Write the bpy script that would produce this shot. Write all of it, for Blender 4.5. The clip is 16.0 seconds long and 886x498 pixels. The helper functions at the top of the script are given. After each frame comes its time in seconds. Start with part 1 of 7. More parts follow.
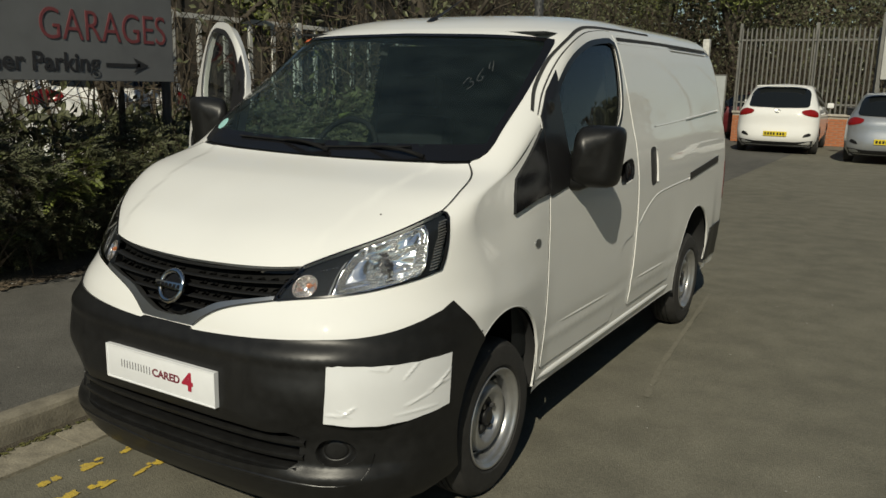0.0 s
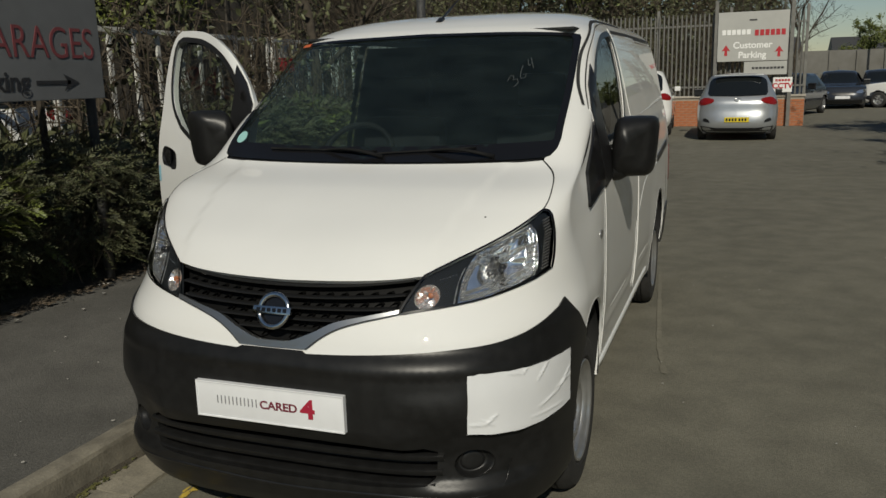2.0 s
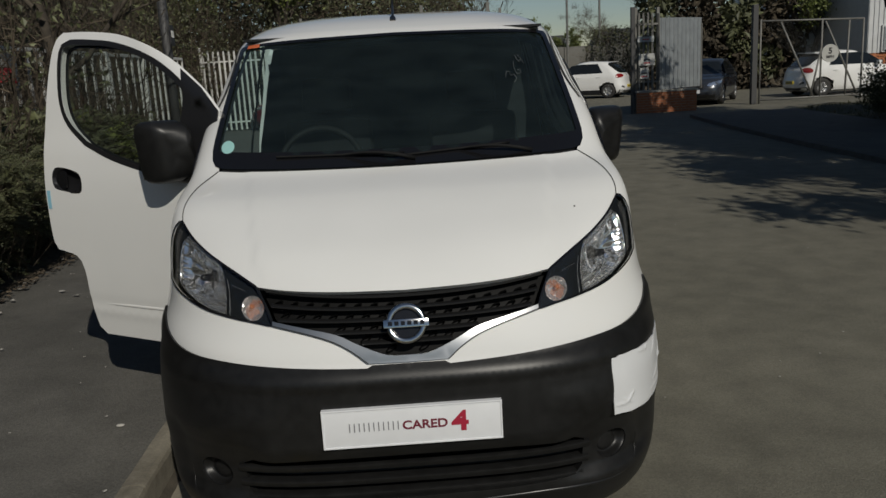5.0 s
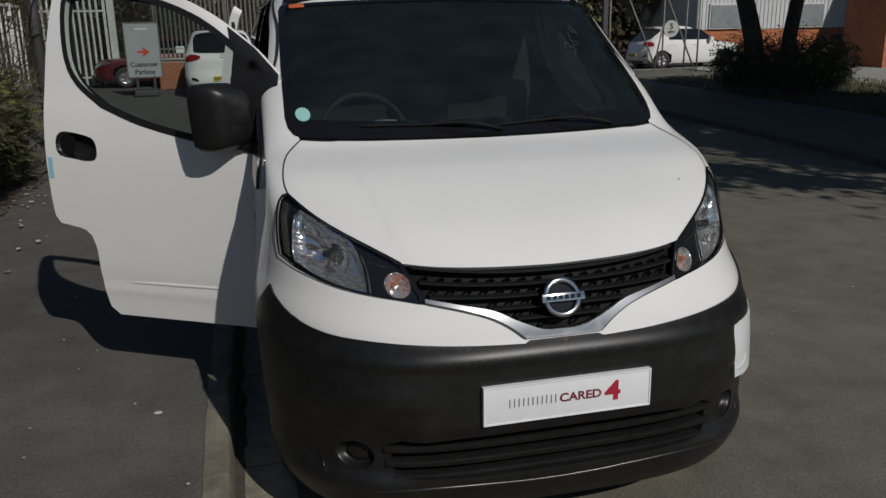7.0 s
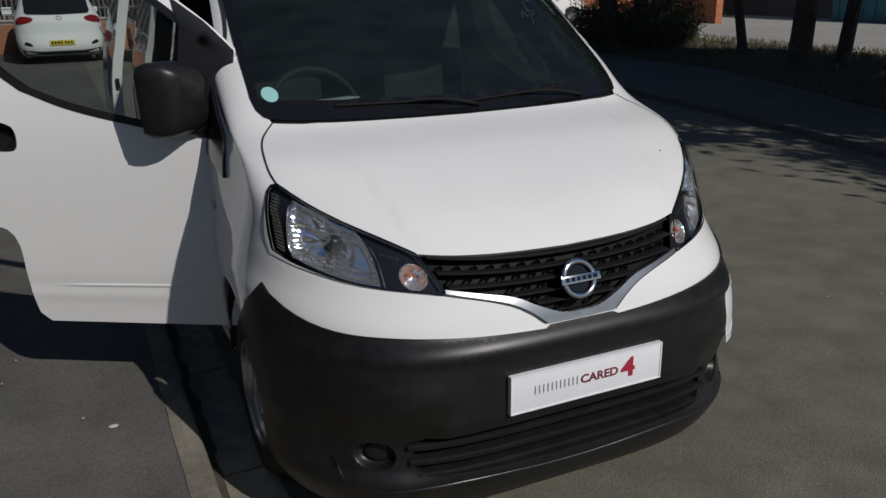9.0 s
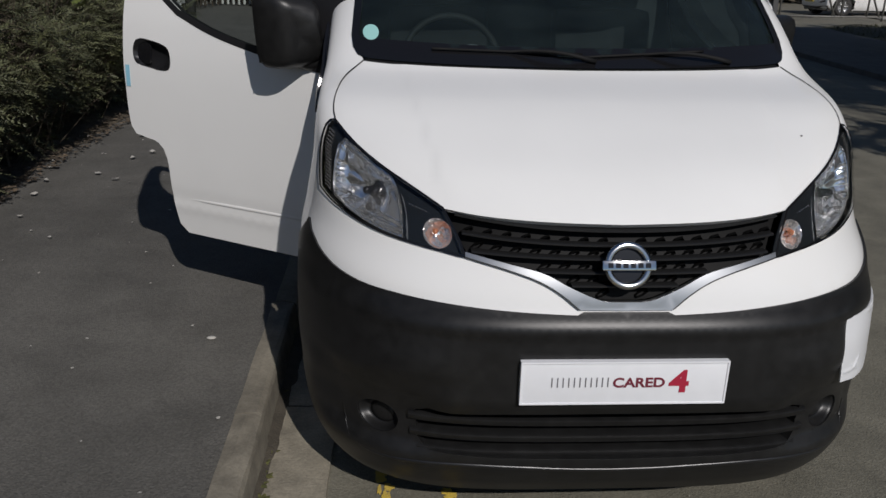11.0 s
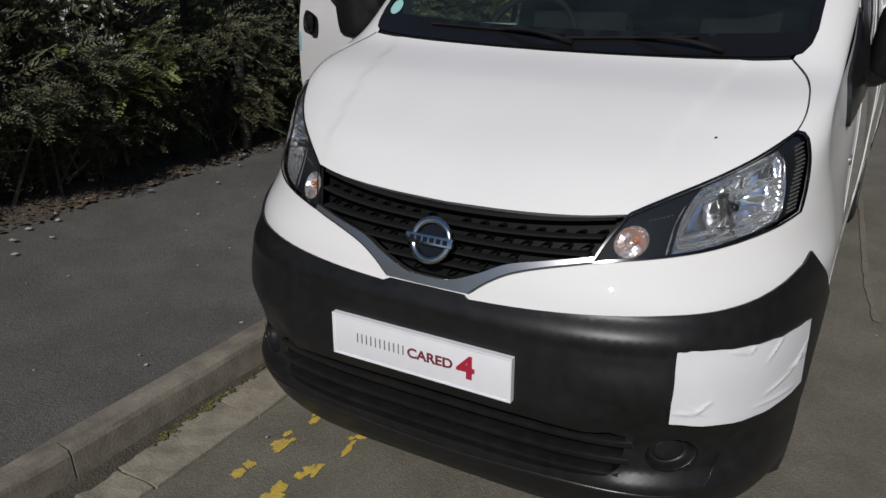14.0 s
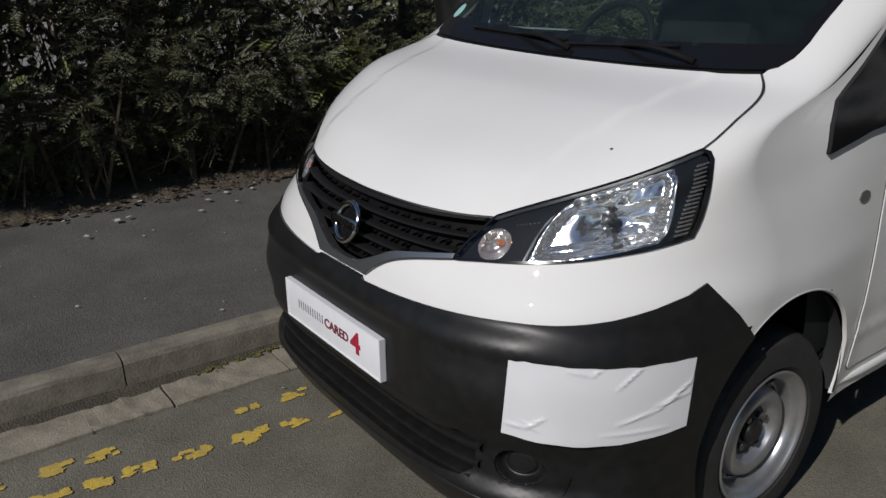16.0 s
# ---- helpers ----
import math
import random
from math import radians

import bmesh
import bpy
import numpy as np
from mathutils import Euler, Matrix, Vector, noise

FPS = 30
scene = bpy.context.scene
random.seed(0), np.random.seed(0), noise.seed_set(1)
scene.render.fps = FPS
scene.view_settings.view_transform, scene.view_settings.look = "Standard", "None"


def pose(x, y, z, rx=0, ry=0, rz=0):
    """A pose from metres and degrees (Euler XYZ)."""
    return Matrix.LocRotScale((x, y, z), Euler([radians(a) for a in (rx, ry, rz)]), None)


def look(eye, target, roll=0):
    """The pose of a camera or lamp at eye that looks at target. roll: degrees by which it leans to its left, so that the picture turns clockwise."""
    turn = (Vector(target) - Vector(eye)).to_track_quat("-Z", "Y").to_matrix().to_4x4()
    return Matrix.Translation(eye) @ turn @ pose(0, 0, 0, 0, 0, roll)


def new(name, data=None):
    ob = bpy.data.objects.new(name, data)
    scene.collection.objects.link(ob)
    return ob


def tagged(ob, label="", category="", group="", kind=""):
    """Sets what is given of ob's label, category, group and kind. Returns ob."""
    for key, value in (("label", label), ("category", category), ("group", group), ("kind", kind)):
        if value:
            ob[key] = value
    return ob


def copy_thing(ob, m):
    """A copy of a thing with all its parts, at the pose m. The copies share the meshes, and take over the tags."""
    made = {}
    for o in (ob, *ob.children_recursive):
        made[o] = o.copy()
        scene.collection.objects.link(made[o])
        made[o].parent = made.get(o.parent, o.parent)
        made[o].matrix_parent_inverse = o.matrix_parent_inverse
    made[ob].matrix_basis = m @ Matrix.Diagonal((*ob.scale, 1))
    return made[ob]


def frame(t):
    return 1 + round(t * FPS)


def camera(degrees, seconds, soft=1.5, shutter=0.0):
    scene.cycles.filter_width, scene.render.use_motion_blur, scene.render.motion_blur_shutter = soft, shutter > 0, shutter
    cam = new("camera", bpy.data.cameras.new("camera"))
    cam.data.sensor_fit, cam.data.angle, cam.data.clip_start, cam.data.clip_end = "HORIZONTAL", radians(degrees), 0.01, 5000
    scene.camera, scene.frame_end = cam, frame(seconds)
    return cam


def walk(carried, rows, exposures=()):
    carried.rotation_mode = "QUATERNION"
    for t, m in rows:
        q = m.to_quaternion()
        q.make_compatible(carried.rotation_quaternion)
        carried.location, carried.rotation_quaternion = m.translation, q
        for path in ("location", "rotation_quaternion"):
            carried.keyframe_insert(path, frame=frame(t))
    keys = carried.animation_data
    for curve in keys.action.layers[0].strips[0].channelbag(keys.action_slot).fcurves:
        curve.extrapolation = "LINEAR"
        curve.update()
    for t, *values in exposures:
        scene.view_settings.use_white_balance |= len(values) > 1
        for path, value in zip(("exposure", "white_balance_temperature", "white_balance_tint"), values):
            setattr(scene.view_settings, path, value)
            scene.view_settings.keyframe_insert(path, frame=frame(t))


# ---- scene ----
cam = camera(57.5, 16.0)
PATH = [
    (0, (2.107, -1.696, 1.531), (1.098, -0.018, 1.124), 1.3),
    (0.5, (1.934, -1.762, 1.544), (1.0, -0.042, 1.132), 0.8),
    (1, (1.743, -1.877, 1.542), (0.886, -0.116, 1.136), 0.6),
    (1.5, (1.564, -2.003, 1.554), (0.796, -0.202, 1.145), 0.2),
    (2, (1.342, -2.032, 1.536), (0.665, -0.195, 1.127), -1.6),
    (2.5, (1.145, -2.064, 1.556), (0.562, -0.198, 1.137), -1.1),
    (3, (0.91, -2.148, 1.566), (0.433, -0.252, 1.146), -0.0),
    (3.5, (0.712, -2.222, 1.571), (0.346, -0.301, 1.15), 0.7),
    (6, (-0.417, -2.146, 1.559), (-0.146, -0.219, 1.097), -3.4),
    (6.5, (-0.64, -2.075, 1.578), (-0.321, -0.163, 1.082), -0.8),
    (7, (-0.875, -2.039, 1.62), (-0.415, -0.166, 1.089), -1.0),
    (7.5, (-1.076, -1.963, 1.66), (-0.512, -0.139, 1.062), -1.6),
    (8, (-1.196, -1.846, 1.669), (-0.589, -0.035, 1.077), -3.2),
    (8.5, (-1.255, -1.783, 1.686), (-0.556, -0.019, 1.057), -3.3),
    (9, (-1.271, -1.769, 1.674), (-0.482, -0.043, 1.043), -1.0),
    (9.5, (-1.18, -1.747, 1.658), (-0.484, 0.008, 0.998), -0.2),
    (10, (-1.013, -1.749, 1.626), (-0.498, 0.063, 0.952), 0.4),
    (12.5, (0.242, -1.803, 1.497), (-0.149, 0.035, 0.813), 1.0),
    (13, (0.515, -1.733, 1.514), (-0.028, 0.065, 0.825), 0.5),
    (13.5, (0.74, -1.623, 1.51), (-0.043, 0.062, 0.77), 0.7),
    (14, (0.957, -1.554, 1.546), (0.033, 0.068, 0.829), 0.1),
    (14.5, (1.193, -1.461, 1.518), (0.111, 0.054, 0.787), 0.6),
    (15, (1.379, -1.247, 1.511), (0.109, 0.123, 0.796), 1.5),
    (15.5, (1.561, -1.117, 1.502), (0.164, 0.118, 0.778), -1.8),
    (16, (1.822, -0.94, 1.525), (0.303, 0.163, 0.835), -0.5),
]
walk(cam, [(t, look(eye, target, roll)) for t, eye, target, roll in PATH],
     [(0, 0.03, 7250, 3), (1.5, -0.13, 7000, 5), (3.5, -0.46, 6800, 6), (6, -0.47, 6500, 10), (9, -0.28, 6250, 13), (12.5, -0.15, 6250, 14), (16, -0.20, 6250, 14)])

# ---------------------------------------------------------------- light
SUN_DIR = Vector((0.42, -1.25, 1.0)).normalized()
world = bpy.data.worlds.new("sky")
scene.world = world
world.use_nodes = True
wn = world.node_tree
sky = wn.nodes.new("ShaderNodeTexSky")
sky.sky_type = "NISHITA"
sky.sun_disc = False
sky.dust_density, sky.ozone_density = 0.1, 2.5
sky.sun_elevation = math.asin(SUN_DIR.z)
sky.sun_rotation = math.atan2(SUN_DIR.x, SUN_DIR.y)
wn.nodes["Background"].inputs[1].default_value = 0.053
wn.links.new(sky.outputs[0], wn.nodes["Background"].inputs[0])
sun_data = bpy.data.lights.new("sun", "SUN")
sun_data.energy, sun_data.angle, sun_data.color = 3.75, radians(0.53), (1.0, 0.95, 0.87)
sun = new("sun", sun_data)
sun.matrix_world = look(SUN_DIR * 40, (0, 0, 0))


# ---------------------------------------------------------------- materials
def mat(name, color, rough=0.5, metal=0.0, vary=0.0, scale=8.0, bump=0.0, bump_scale=60.0, coat=0.0, second=None,
        spots=0.0, island=0.0, coat_rough=0.03, rough_vary=0.0):
    """A principled material with two-scale colour variation and fine relief."""
    m = bpy.data.materials.new(name)
    m.use_nodes = True
    t = m.node_tree
    b = t.nodes["Principled BSDF"]
    b.inputs["Roughness"].default_value = rough
    b.inputs["Metallic"].default_value = metal
    b.inputs["Coat Weight"].default_value = coat
    b.inputs["Coat Roughness"].default_value = coat_rough
    b.inputs["Base Color"].default_value = (*color, 1)
    tc = t.nodes.new("ShaderNodeTexCoord")
    if vary > 0 or second:
        n1 = t.nodes.new("ShaderNodeTexNoise")
        n1.inputs["Scale"].default_value, n1.inputs["Detail"].default_value = scale, 8
        n2 = t.nodes.new("ShaderNodeTexNoise")
        n2.inputs["Scale"].default_value, n2.inputs["Detail"].default_value = scale * 0.13, 4
        mx = t.nodes.new("ShaderNodeMath")
        mx.operation = "MULTIPLY_ADD"
        t.links.new(tc.outputs["Object"], n1.inputs["Vector"])
        t.links.new(tc.outputs["Object"], n2.inputs["Vector"])
        t.links.new(n1.outputs["Fac"], mx.inputs[0])
        mx.inputs[1].default_value = 0.6
        sc = t.nodes.new("ShaderNodeMath")
        sc.operation = "MULTIPLY"
        sc.inputs[1].default_value = 0.4
        t.links.new(n2.outputs["Fac"], sc.inputs[0])
        t.links.new(sc.outputs[0], mx.inputs[2])
        rp = t.nodes.new("ShaderNodeValToRGB")
        other = second or tuple(c * (1 - vary) for c in color)
        top = color if second else tuple(min(1, c * (1 + vary)) for c in color)
        rp.color_ramp.elements[0].position, rp.color_ramp.elements[1].position = 0.36, 0.64
        rp.color_ramp.elements[0].color, rp.color_ramp.elements[1].color = (*other, 1), (*top, 1)
        t.links.new(mx.outputs[0], rp.inputs[0])
        out = rp.outputs[0]
        if island > 0:
            geo = t.nodes.new("ShaderNodeNewGeometry")
            hsv = t.nodes.new("ShaderNodeHueSaturation")
            mr = t.nodes.new("ShaderNodeMapRange")
            mr.inputs[3].default_value, mr.inputs[4].default_value = 1 - island, 1 + island
            t.links.new(geo.outputs["Random Per Island"], mr.inputs[0])
            t.links.new(mr.outputs[0], hsv.inputs["Value"])
            t.links.new(out, hsv.inputs["Color"])
            out = hsv.outputs[0]
        if spots > 0:
            v = t.nodes.new("ShaderNodeTexVoronoi")
            v.inputs["Scale"].default_value = 150
            t.links.new(tc.outputs["Object"], v.inputs["Vector"])
            mr2 = t.nodes.new("ShaderNodeMapRange")
            mr2.inputs[3].default_value, mr2.inputs[4].default_value = 1 - spots, 1 + spots
            sep = t.nodes.new("ShaderNodeSeparateColor")
            t.links.new(v.outputs["Color"], sep.inputs[0])
            t.links.new(sep.outputs[0], mr2.inputs[0])
            mm = t.nodes.new("ShaderNodeMix")
            mm.data_type, mm.blend_type = "RGBA", "MULTIPLY"
            mm.inputs[0].default_value = 1
            t.links.new(out, mm.inputs[6])
            t.links.new(mr2.outputs[0], mm.inputs[7])
            out = mm.outputs[2]
        t.links.new(out, b.inputs["Base Color"])
        if rough_vary > 0:
            rr = t.nodes.new("ShaderNodeMapRange")
            rr.inputs[3].default_value, rr.inputs[4].default_value = rough - rough_vary, rough + rough_vary
            t.links.new(mx.outputs[0], rr.inputs[0])
            t.links.new(rr.outputs[0], b.inputs["Roughness"])
    if bump > 0:
        n3 = t.nodes.new("ShaderNodeTexNoise")
        n3.inputs["Scale"].default_value, n3.inputs["Detail"].default_value = bump_scale, 6
        t.links.new(tc.outputs["Object"], n3.inputs["Vector"])
        bp = t.nodes.new("ShaderNodeBump")
        bp.inputs["Strength"].default_value, bp.inputs["Distance"].default_value = bump, 0.01
        t.links.new(n3.outputs["Fac"], bp.inputs["Height"])
        t.links.new(bp.outputs[0], b.inputs["Normal"])
    return m


def glass(name, color, rough=0.0, dust_haze=0.0):
    """Thin pane: clear or tinted see-through with a mirror-like skin."""
    m = bpy.data.materials.new(name)
    m.use_nodes = True
    t = m.node_tree
    t.nodes.remove(t.nodes["Principled BSDF"])
    tr, gl, mx, fr = (t.nodes.new(n) for n in ("ShaderNodeBsdfTransparent", "ShaderNodeBsdfGlossy", "ShaderNodeMixShader", "ShaderNodeFresnel"))
    tr.inputs[0].default_value = (*color, 1)
    gl.inputs["Roughness"].default_value = rough
    fr.inputs[0].default_value = 1.5
    t.links.new(fr.outputs[0], mx.inputs[0])
    # teal diffuse film: thin dust plus the sky's hazy reflection put in as colour
    if dust_haze > 0:
        df, md, nz, mm = (t.nodes.new(n) for n in ("ShaderNodeBsdfDiffuse", "ShaderNodeMixShader", "ShaderNodeTexNoise", "ShaderNodeMath"))
        df.inputs[0].default_value = (0.42, 0.60, 0.58, 1)
        nz.inputs["Scale"].default_value, nz.inputs["Detail"].default_value = 9, 8
        mm.operation = "MULTIPLY"
        mm.inputs[1].default_value = dust_haze * 2
        t.links.new(nz.outputs["Fac"], mm.inputs[0])
        t.links.new(mm.outputs[0], md.inputs[0])
        t.links.new(tr.outputs[0], md.inputs[1])
        t.links.new(df.outputs[0], md.inputs[2])
        t.links.new(md.outputs[0], mx.inputs[1])
    else:
        t.links.new(tr.outputs[0], mx.inputs[1])
    t.links.new(gl.outputs[0], mx.inputs[2])
    t.links.new(mx.outputs[0], t.nodes["Material Output"].inputs[0])
    return m


M_WHITE = mat("white_car_paint", (0.715, 0.715, 0.697), 0.55, vary=0.02, scale=3, coat=0.9, coat_rough=0.015)
M_WHITE.node_tree.nodes["Principled BSDF"].inputs["Specular IOR Level"].default_value = 0.15
M_BLACKPL = mat("black_bumper_plastic", (0.0105, 0.0105, 0.0105), 0.38, vary=0.25, scale=30, bump=0.04, bump_scale=900, rough_vary=0.06)
M_BLACK = mat("black_trim", (0.012, 0.012, 0.013), 0.35)
M_BLACKGLOSS = mat("black_gloss_trim", (0.008, 0.008, 0.009), 0.15)
M_GAP = mat("panel_gap", (0.02, 0.02, 0.02), 0.8)
M_DARK = mat("dark_interior_trim", (0.016, 0.018, 0.019), 0.75, vary=0.2, scale=40)
M_SEAT = mat("dark_seat_cloth", (0.008, 0.0085, 0.009), 0.9, vary=0.3, scale=200, bump=0.2, bump_scale=400)
M_CHROME = mat("chrome", (0.62, 0.61, 0.59), 0.12, 1.0)
M_SATIN = mat("satin_silver_trim", (0.36, 0.37, 0.38), 0.32, 0.9)
M_STEEL = mat("silver_painted_steel", (0.43, 0.43, 0.43), 0.31, 0.78, vary=0.12, scale=20)
M_GALVNUT = mat("dull_nut_steel", (0.16, 0.16, 0.16), 0.4, 0.8)
M_TYRE = mat("tyre_rubber", (0.022, 0.021, 0.020), 0.75, vary=0.3, scale=30, bump=0.15, bump_scale=200)
M_GLASS = glass("clear_glass", (0.52, 0.68, 0.66), dust_haze=0.018)
M_TINT = glass("tinted_glass", (0.56, 0.62, 0.61))
M_LENS = glass("lamp_lens", (0.95, 0.96, 0.97))
M_REFL = mat("lamp_reflector", (0.95, 0.95, 0.94), 0.11, 0.95)
_t = M_REFL.node_tree
_vo, _bp, _tc = (_t.nodes.new(n) for n in ("ShaderNodeTexVoronoi", "ShaderNodeBump", "ShaderNodeTexCoord"))
_vo.inputs["Scale"].default_value = 26
_bp.inputs["Strength"].default_value, _bp.inputs["Distance"].default_value = 0.25, 0.006
_t.links.new(_tc.outputs["Object"], _vo.inputs["Vector"])
_t.links.new(_vo.outputs["Distance"], _bp.inputs["Height"])
_t.links.new(_bp.outputs[0], _t.nodes["Principled BSDF"].inputs["Normal"])
M_FIN = mat("lamp_rib_plastic", (0.42, 0.42, 0.42), 0.20, 0.85)
M_MESH = mat("grille_mesh", (0.0045, 0.0045, 0.0045), 0.6)
M_SLAT = mat("grille_slat_plastic", (0.012, 0.012, 0.012), 0.40)
M_LAMPBLACK = mat("lamp_black_housing", (0.010, 0.012, 0.014), 0.5)
M_MESH.node_tree.nodes["Principled BSDF"].inputs["Specular IOR Level"].default_value = 0.15
M_LAMPBLACK.node_tree.nodes["Principled BSDF"].inputs["Specular IOR Level"].default_value = 0.06
M_WIPER = mat("dull_wiper_rubber", (0.007, 0.007, 0.007), 0.7)
for m in (M_WIPER, M_SEAT, M_DARK):
    m.node_tree.nodes["Principled BSDF"].inputs["Specular IOR Level"].default_value = 0.2
M_INDIC = mat("indicator_reflector", (0.78, 0.75, 0.73), 0.16, 0.85)
M_AMBER = mat("amber_bulb", (0.36, 0.13, 0.06), 0.2)
M_RED = mat("red_lamp_plastic", (0.20, 0.008, 0.008), 0.15)
M_TAILRED = mat("dark_red_tail_lamp", (0.09, 0.006, 0.006), 0.2)
M_PAPER = mat("white_plate_face", (0.71, 0.72, 0.735), 0.35, vary=0.03, scale=20)
M_TAPE = mat("white_tape_film", (0.66, 0.67, 0.68), 0.30, vary=0.03, scale=10, coat=0.3, coat_rough=0.15)
M_GREYTXT = mat("grey_print", (0.16, 0.16, 0.17), 0.5)
M_DKTXT = mat("dark_red_print", (0.15, 0.020, 0.036), 0.5)
M_REDTXT = mat("red_print", (0.35, 0.015, 0.04), 0.5)
M_STICKER = mat("pale_teal_sticker", (0.30, 0.55, 0.52), 0.4)
M_BLUETAPE = mat("pale_blue_tape", (0.25, 0.5, 0.62), 0.5)
M_BLACKPL.node_tree.nodes["Principled BSDF"].inputs["Specular IOR Level"].default_value = 0.35
M_LIP = mat("worn_bumper_edge", (0.011, 0.011, 0.0115), 0.30, vary=0.2, scale=30, bump=0.03, bump_scale=900)
M_CHALK = mat("white_marker", (0.075, 0.085, 0.085), 0.6)


# ---------------------------------------------------------------- mesh tools
from mathutils.geometry import delaunay_2d_cdt


def mesh_object(name, verts, faces, material, parent=None, label="", smooth=True):
    me = bpy.data.meshes.new(name)
    me.from_pydata([tuple(v) for v in verts], [], faces)
    me.materials.append(material)
    if smooth:
        me.polygons.foreach_set("use_smooth", [True] * len(me.polygons))
    me.update()
    ob = new(name, me)
    if parent:
        ob.parent = parent
    if label:
        tagged(ob, label)
    return ob


def part(name, bm, material, parent, label="", smooth=False, sharp=None):
    """Links a bmesh as one mesh object under a thing or a part."""
    me = bpy.data.meshes.new(name)
    if sharp is not None:
        smooth = True
        for e in bm.edges:
            if len(e.link_faces) == 2 and e.calc_face_angle(0) > radians(sharp):
                e.smooth = False
    for f in bm.faces:
        f.smooth = smooth
    bm.to_mesh(me)
    bm.free()
    me.materials.append(material)
    ob = new(name, me)
    if parent:
        ob.parent = parent
    if label:
        tagged(ob, label)
    return ob


def thing(name, label, category, at=None, group="", kind=""):
    ob = new(name)
    ob.empty_display_size = 0.1
    if at is not None:
        ob.matrix_world = at
    return tagged(ob, label, category, group, kind)


def box(bm, x0, x1, y0, y1, z0, z1, bevel=0.0, m=None):
    r = bmesh.ops.create_cube(bm, size=1.0)
    vs = r["verts"]
    for v in vs:
        v.co = Vector(((x0 + x1) / 2 + v.co.x * (x1 - x0), (y0 + y1) / 2 + v.co.y * (y1 - y0), (z0 + z1) / 2 + v.co.z * (z1 - z0)))
    if bevel > 0:
        es = {e for v in vs for e in v.link_edges}
        r2 = bmesh.ops.bevel(bm, geom=list(es), offset=bevel, segments=2, profile=0.6, affect="EDGES")
        vs = list({v for f in r2["faces"] for v in f.verts} | {v for v in vs if v.is_valid})
    if m is not None:
        bmesh.ops.transform(bm, matrix=m, verts=vs)
    return vs


def cyl(bm, p, q, r1, r2=None, seg=16, caps=True):
    """A round bar from p to q."""
    p, q = Vector(p), Vector(q)
    d = q - p
    m = Matrix.Translation((p + q) / 2) @ d.to_track_quat("Z", "Y").to_matrix().to_4x4()
    return bmesh.ops.create_cone(bm, cap_ends=caps, segments=seg, radius1=r1, radius2=r1 if r2 is None else r2, depth=d.length, matrix=m)["verts"]


def tube(bm, pts, r, seg=8, closed=False):
    """A round tube along points; r is one radius or one for each point."""
    pts = [Vector(p) for p in pts]
    n = len(pts)
    rings = []
    for i, p in enumerate(pts):
        a = pts[(i - 1) % n] if closed or i > 0 else p
        b = pts[(i + 1) % n] if closed or i < n - 1 else p
        t = (b - a).normalized()
        u = t.orthogonal() if abs(t.z) > 0.95 else t.cross(Vector((0, 0, 1)))
        u.normalize()
        w = t.cross(u)
        rr = r[i] if isinstance(r, (list, tuple)) else r
        rings.append([bm.verts.new(p + rr * (math.cos(k * 2 * math.pi / seg) * u + math.sin(k * 2 * math.pi / seg) * w)) for k in range(seg)])
    for i in range(n if closed else n - 1):
        a, b = rings[i], rings[(i + 1) % n]
        for k in range(seg):
            bm.faces.new((a[k], a[(k + 1) % seg], b[(k + 1) % seg], b[k]))
    if not closed:
        bm.faces.new(rings[0])
        bm.faces.new(rings[-1][::-1])


def lathe(bm, prof, seg=40, axis="X"):
    """Turns a profile of (along, radius) round an axis; open at both ends."""
    rings = []
    for a, r in prof:
        ring = []
        for k in range(seg):
            c, s = math.cos(2 * math.pi * k / seg), math.sin(2 * math.pi * k / seg)
            ring.append(bm.verts.new((a, r * c, r * s) if axis == "X" else (r * c, r * s, a)))
        rings.append(ring)
    for a, b in zip(rings, rings[1:]):
        for k in range(seg):
            bm.faces.new((a[k], a[(k + 1) % seg], b[(k + 1) % seg], b[k]))
    return rings


def smooth_curve(pts, step=0.02, closed=False):
    """Catmull-Rom through 2D points, resampled."""
    P = [np.array(p, float) for p in pts]
    n = len(P)
    out = []
    for i in range(n if closed else n - 1):
        p0 = P[(i - 1) % n] if closed or i > 0 else 2 * P[0] - P[1]
        p1, p2 = P[i], P[(i + 1) % n]
        p3 = P[(i + 2) % n] if closed or i < n - 2 else 2 * P[-1] - P[-2]
        k = max(1, int(np.linalg.norm(p2 - p1) / step))
        for j in range(k):
            t = j / k
            out.append(0.5 * (2 * p1 + (p2 - p0) * t + (2 * p0 - 5 * p1 + 4 * p2 - p3) * t * t + (3 * p1 - p0 - 3 * p2 + p3) * t ** 3))
    if not closed:
        out.append(P[-1])
    return [tuple(p) for p in out]


def straight(pts, step=0.02):
    """A polyline, resampled."""
    out = []
    for a, b in zip(pts, pts[1:]):
        k = max(1, int(math.dist(a, b) / step))
        out += [(a[0] + (b[0] - a[0]) * j / k, a[1] + (b[1] - a[1]) * j / k) for j in range(k)]
    return out + [pts[-1]]


def inside(pt, poly):
    x, y = pt
    c = False
    for (x1, y1), (x2, y2) in zip(poly, poly[1:] + poly[:1]):
        if (y1 > y) != (y2 > y) and x < (x2 - x1) * (y - y1) / (y2 - y1) + x1:
            c = not c
    return c


def inside_many(P, poly):
    c = np.zeros(len(P), bool)
    x, y = P[:, 0], P[:, 1]
    for (x1, y1), (x2, y2) in zip(poly, poly[1:] + poly[:1]):
        if y1 != y2:
            c ^= ((y1 > y) != (y2 > y)) & (x < (x2 - x1) * (y - y1) / (y2 - y1) + x1)
    return c


def edge_gap(pt, poly):
    p = np.array(poly)
    return np.min(np.hypot(p[:, 0] - pt[0], p[:, 1] - pt[1]))


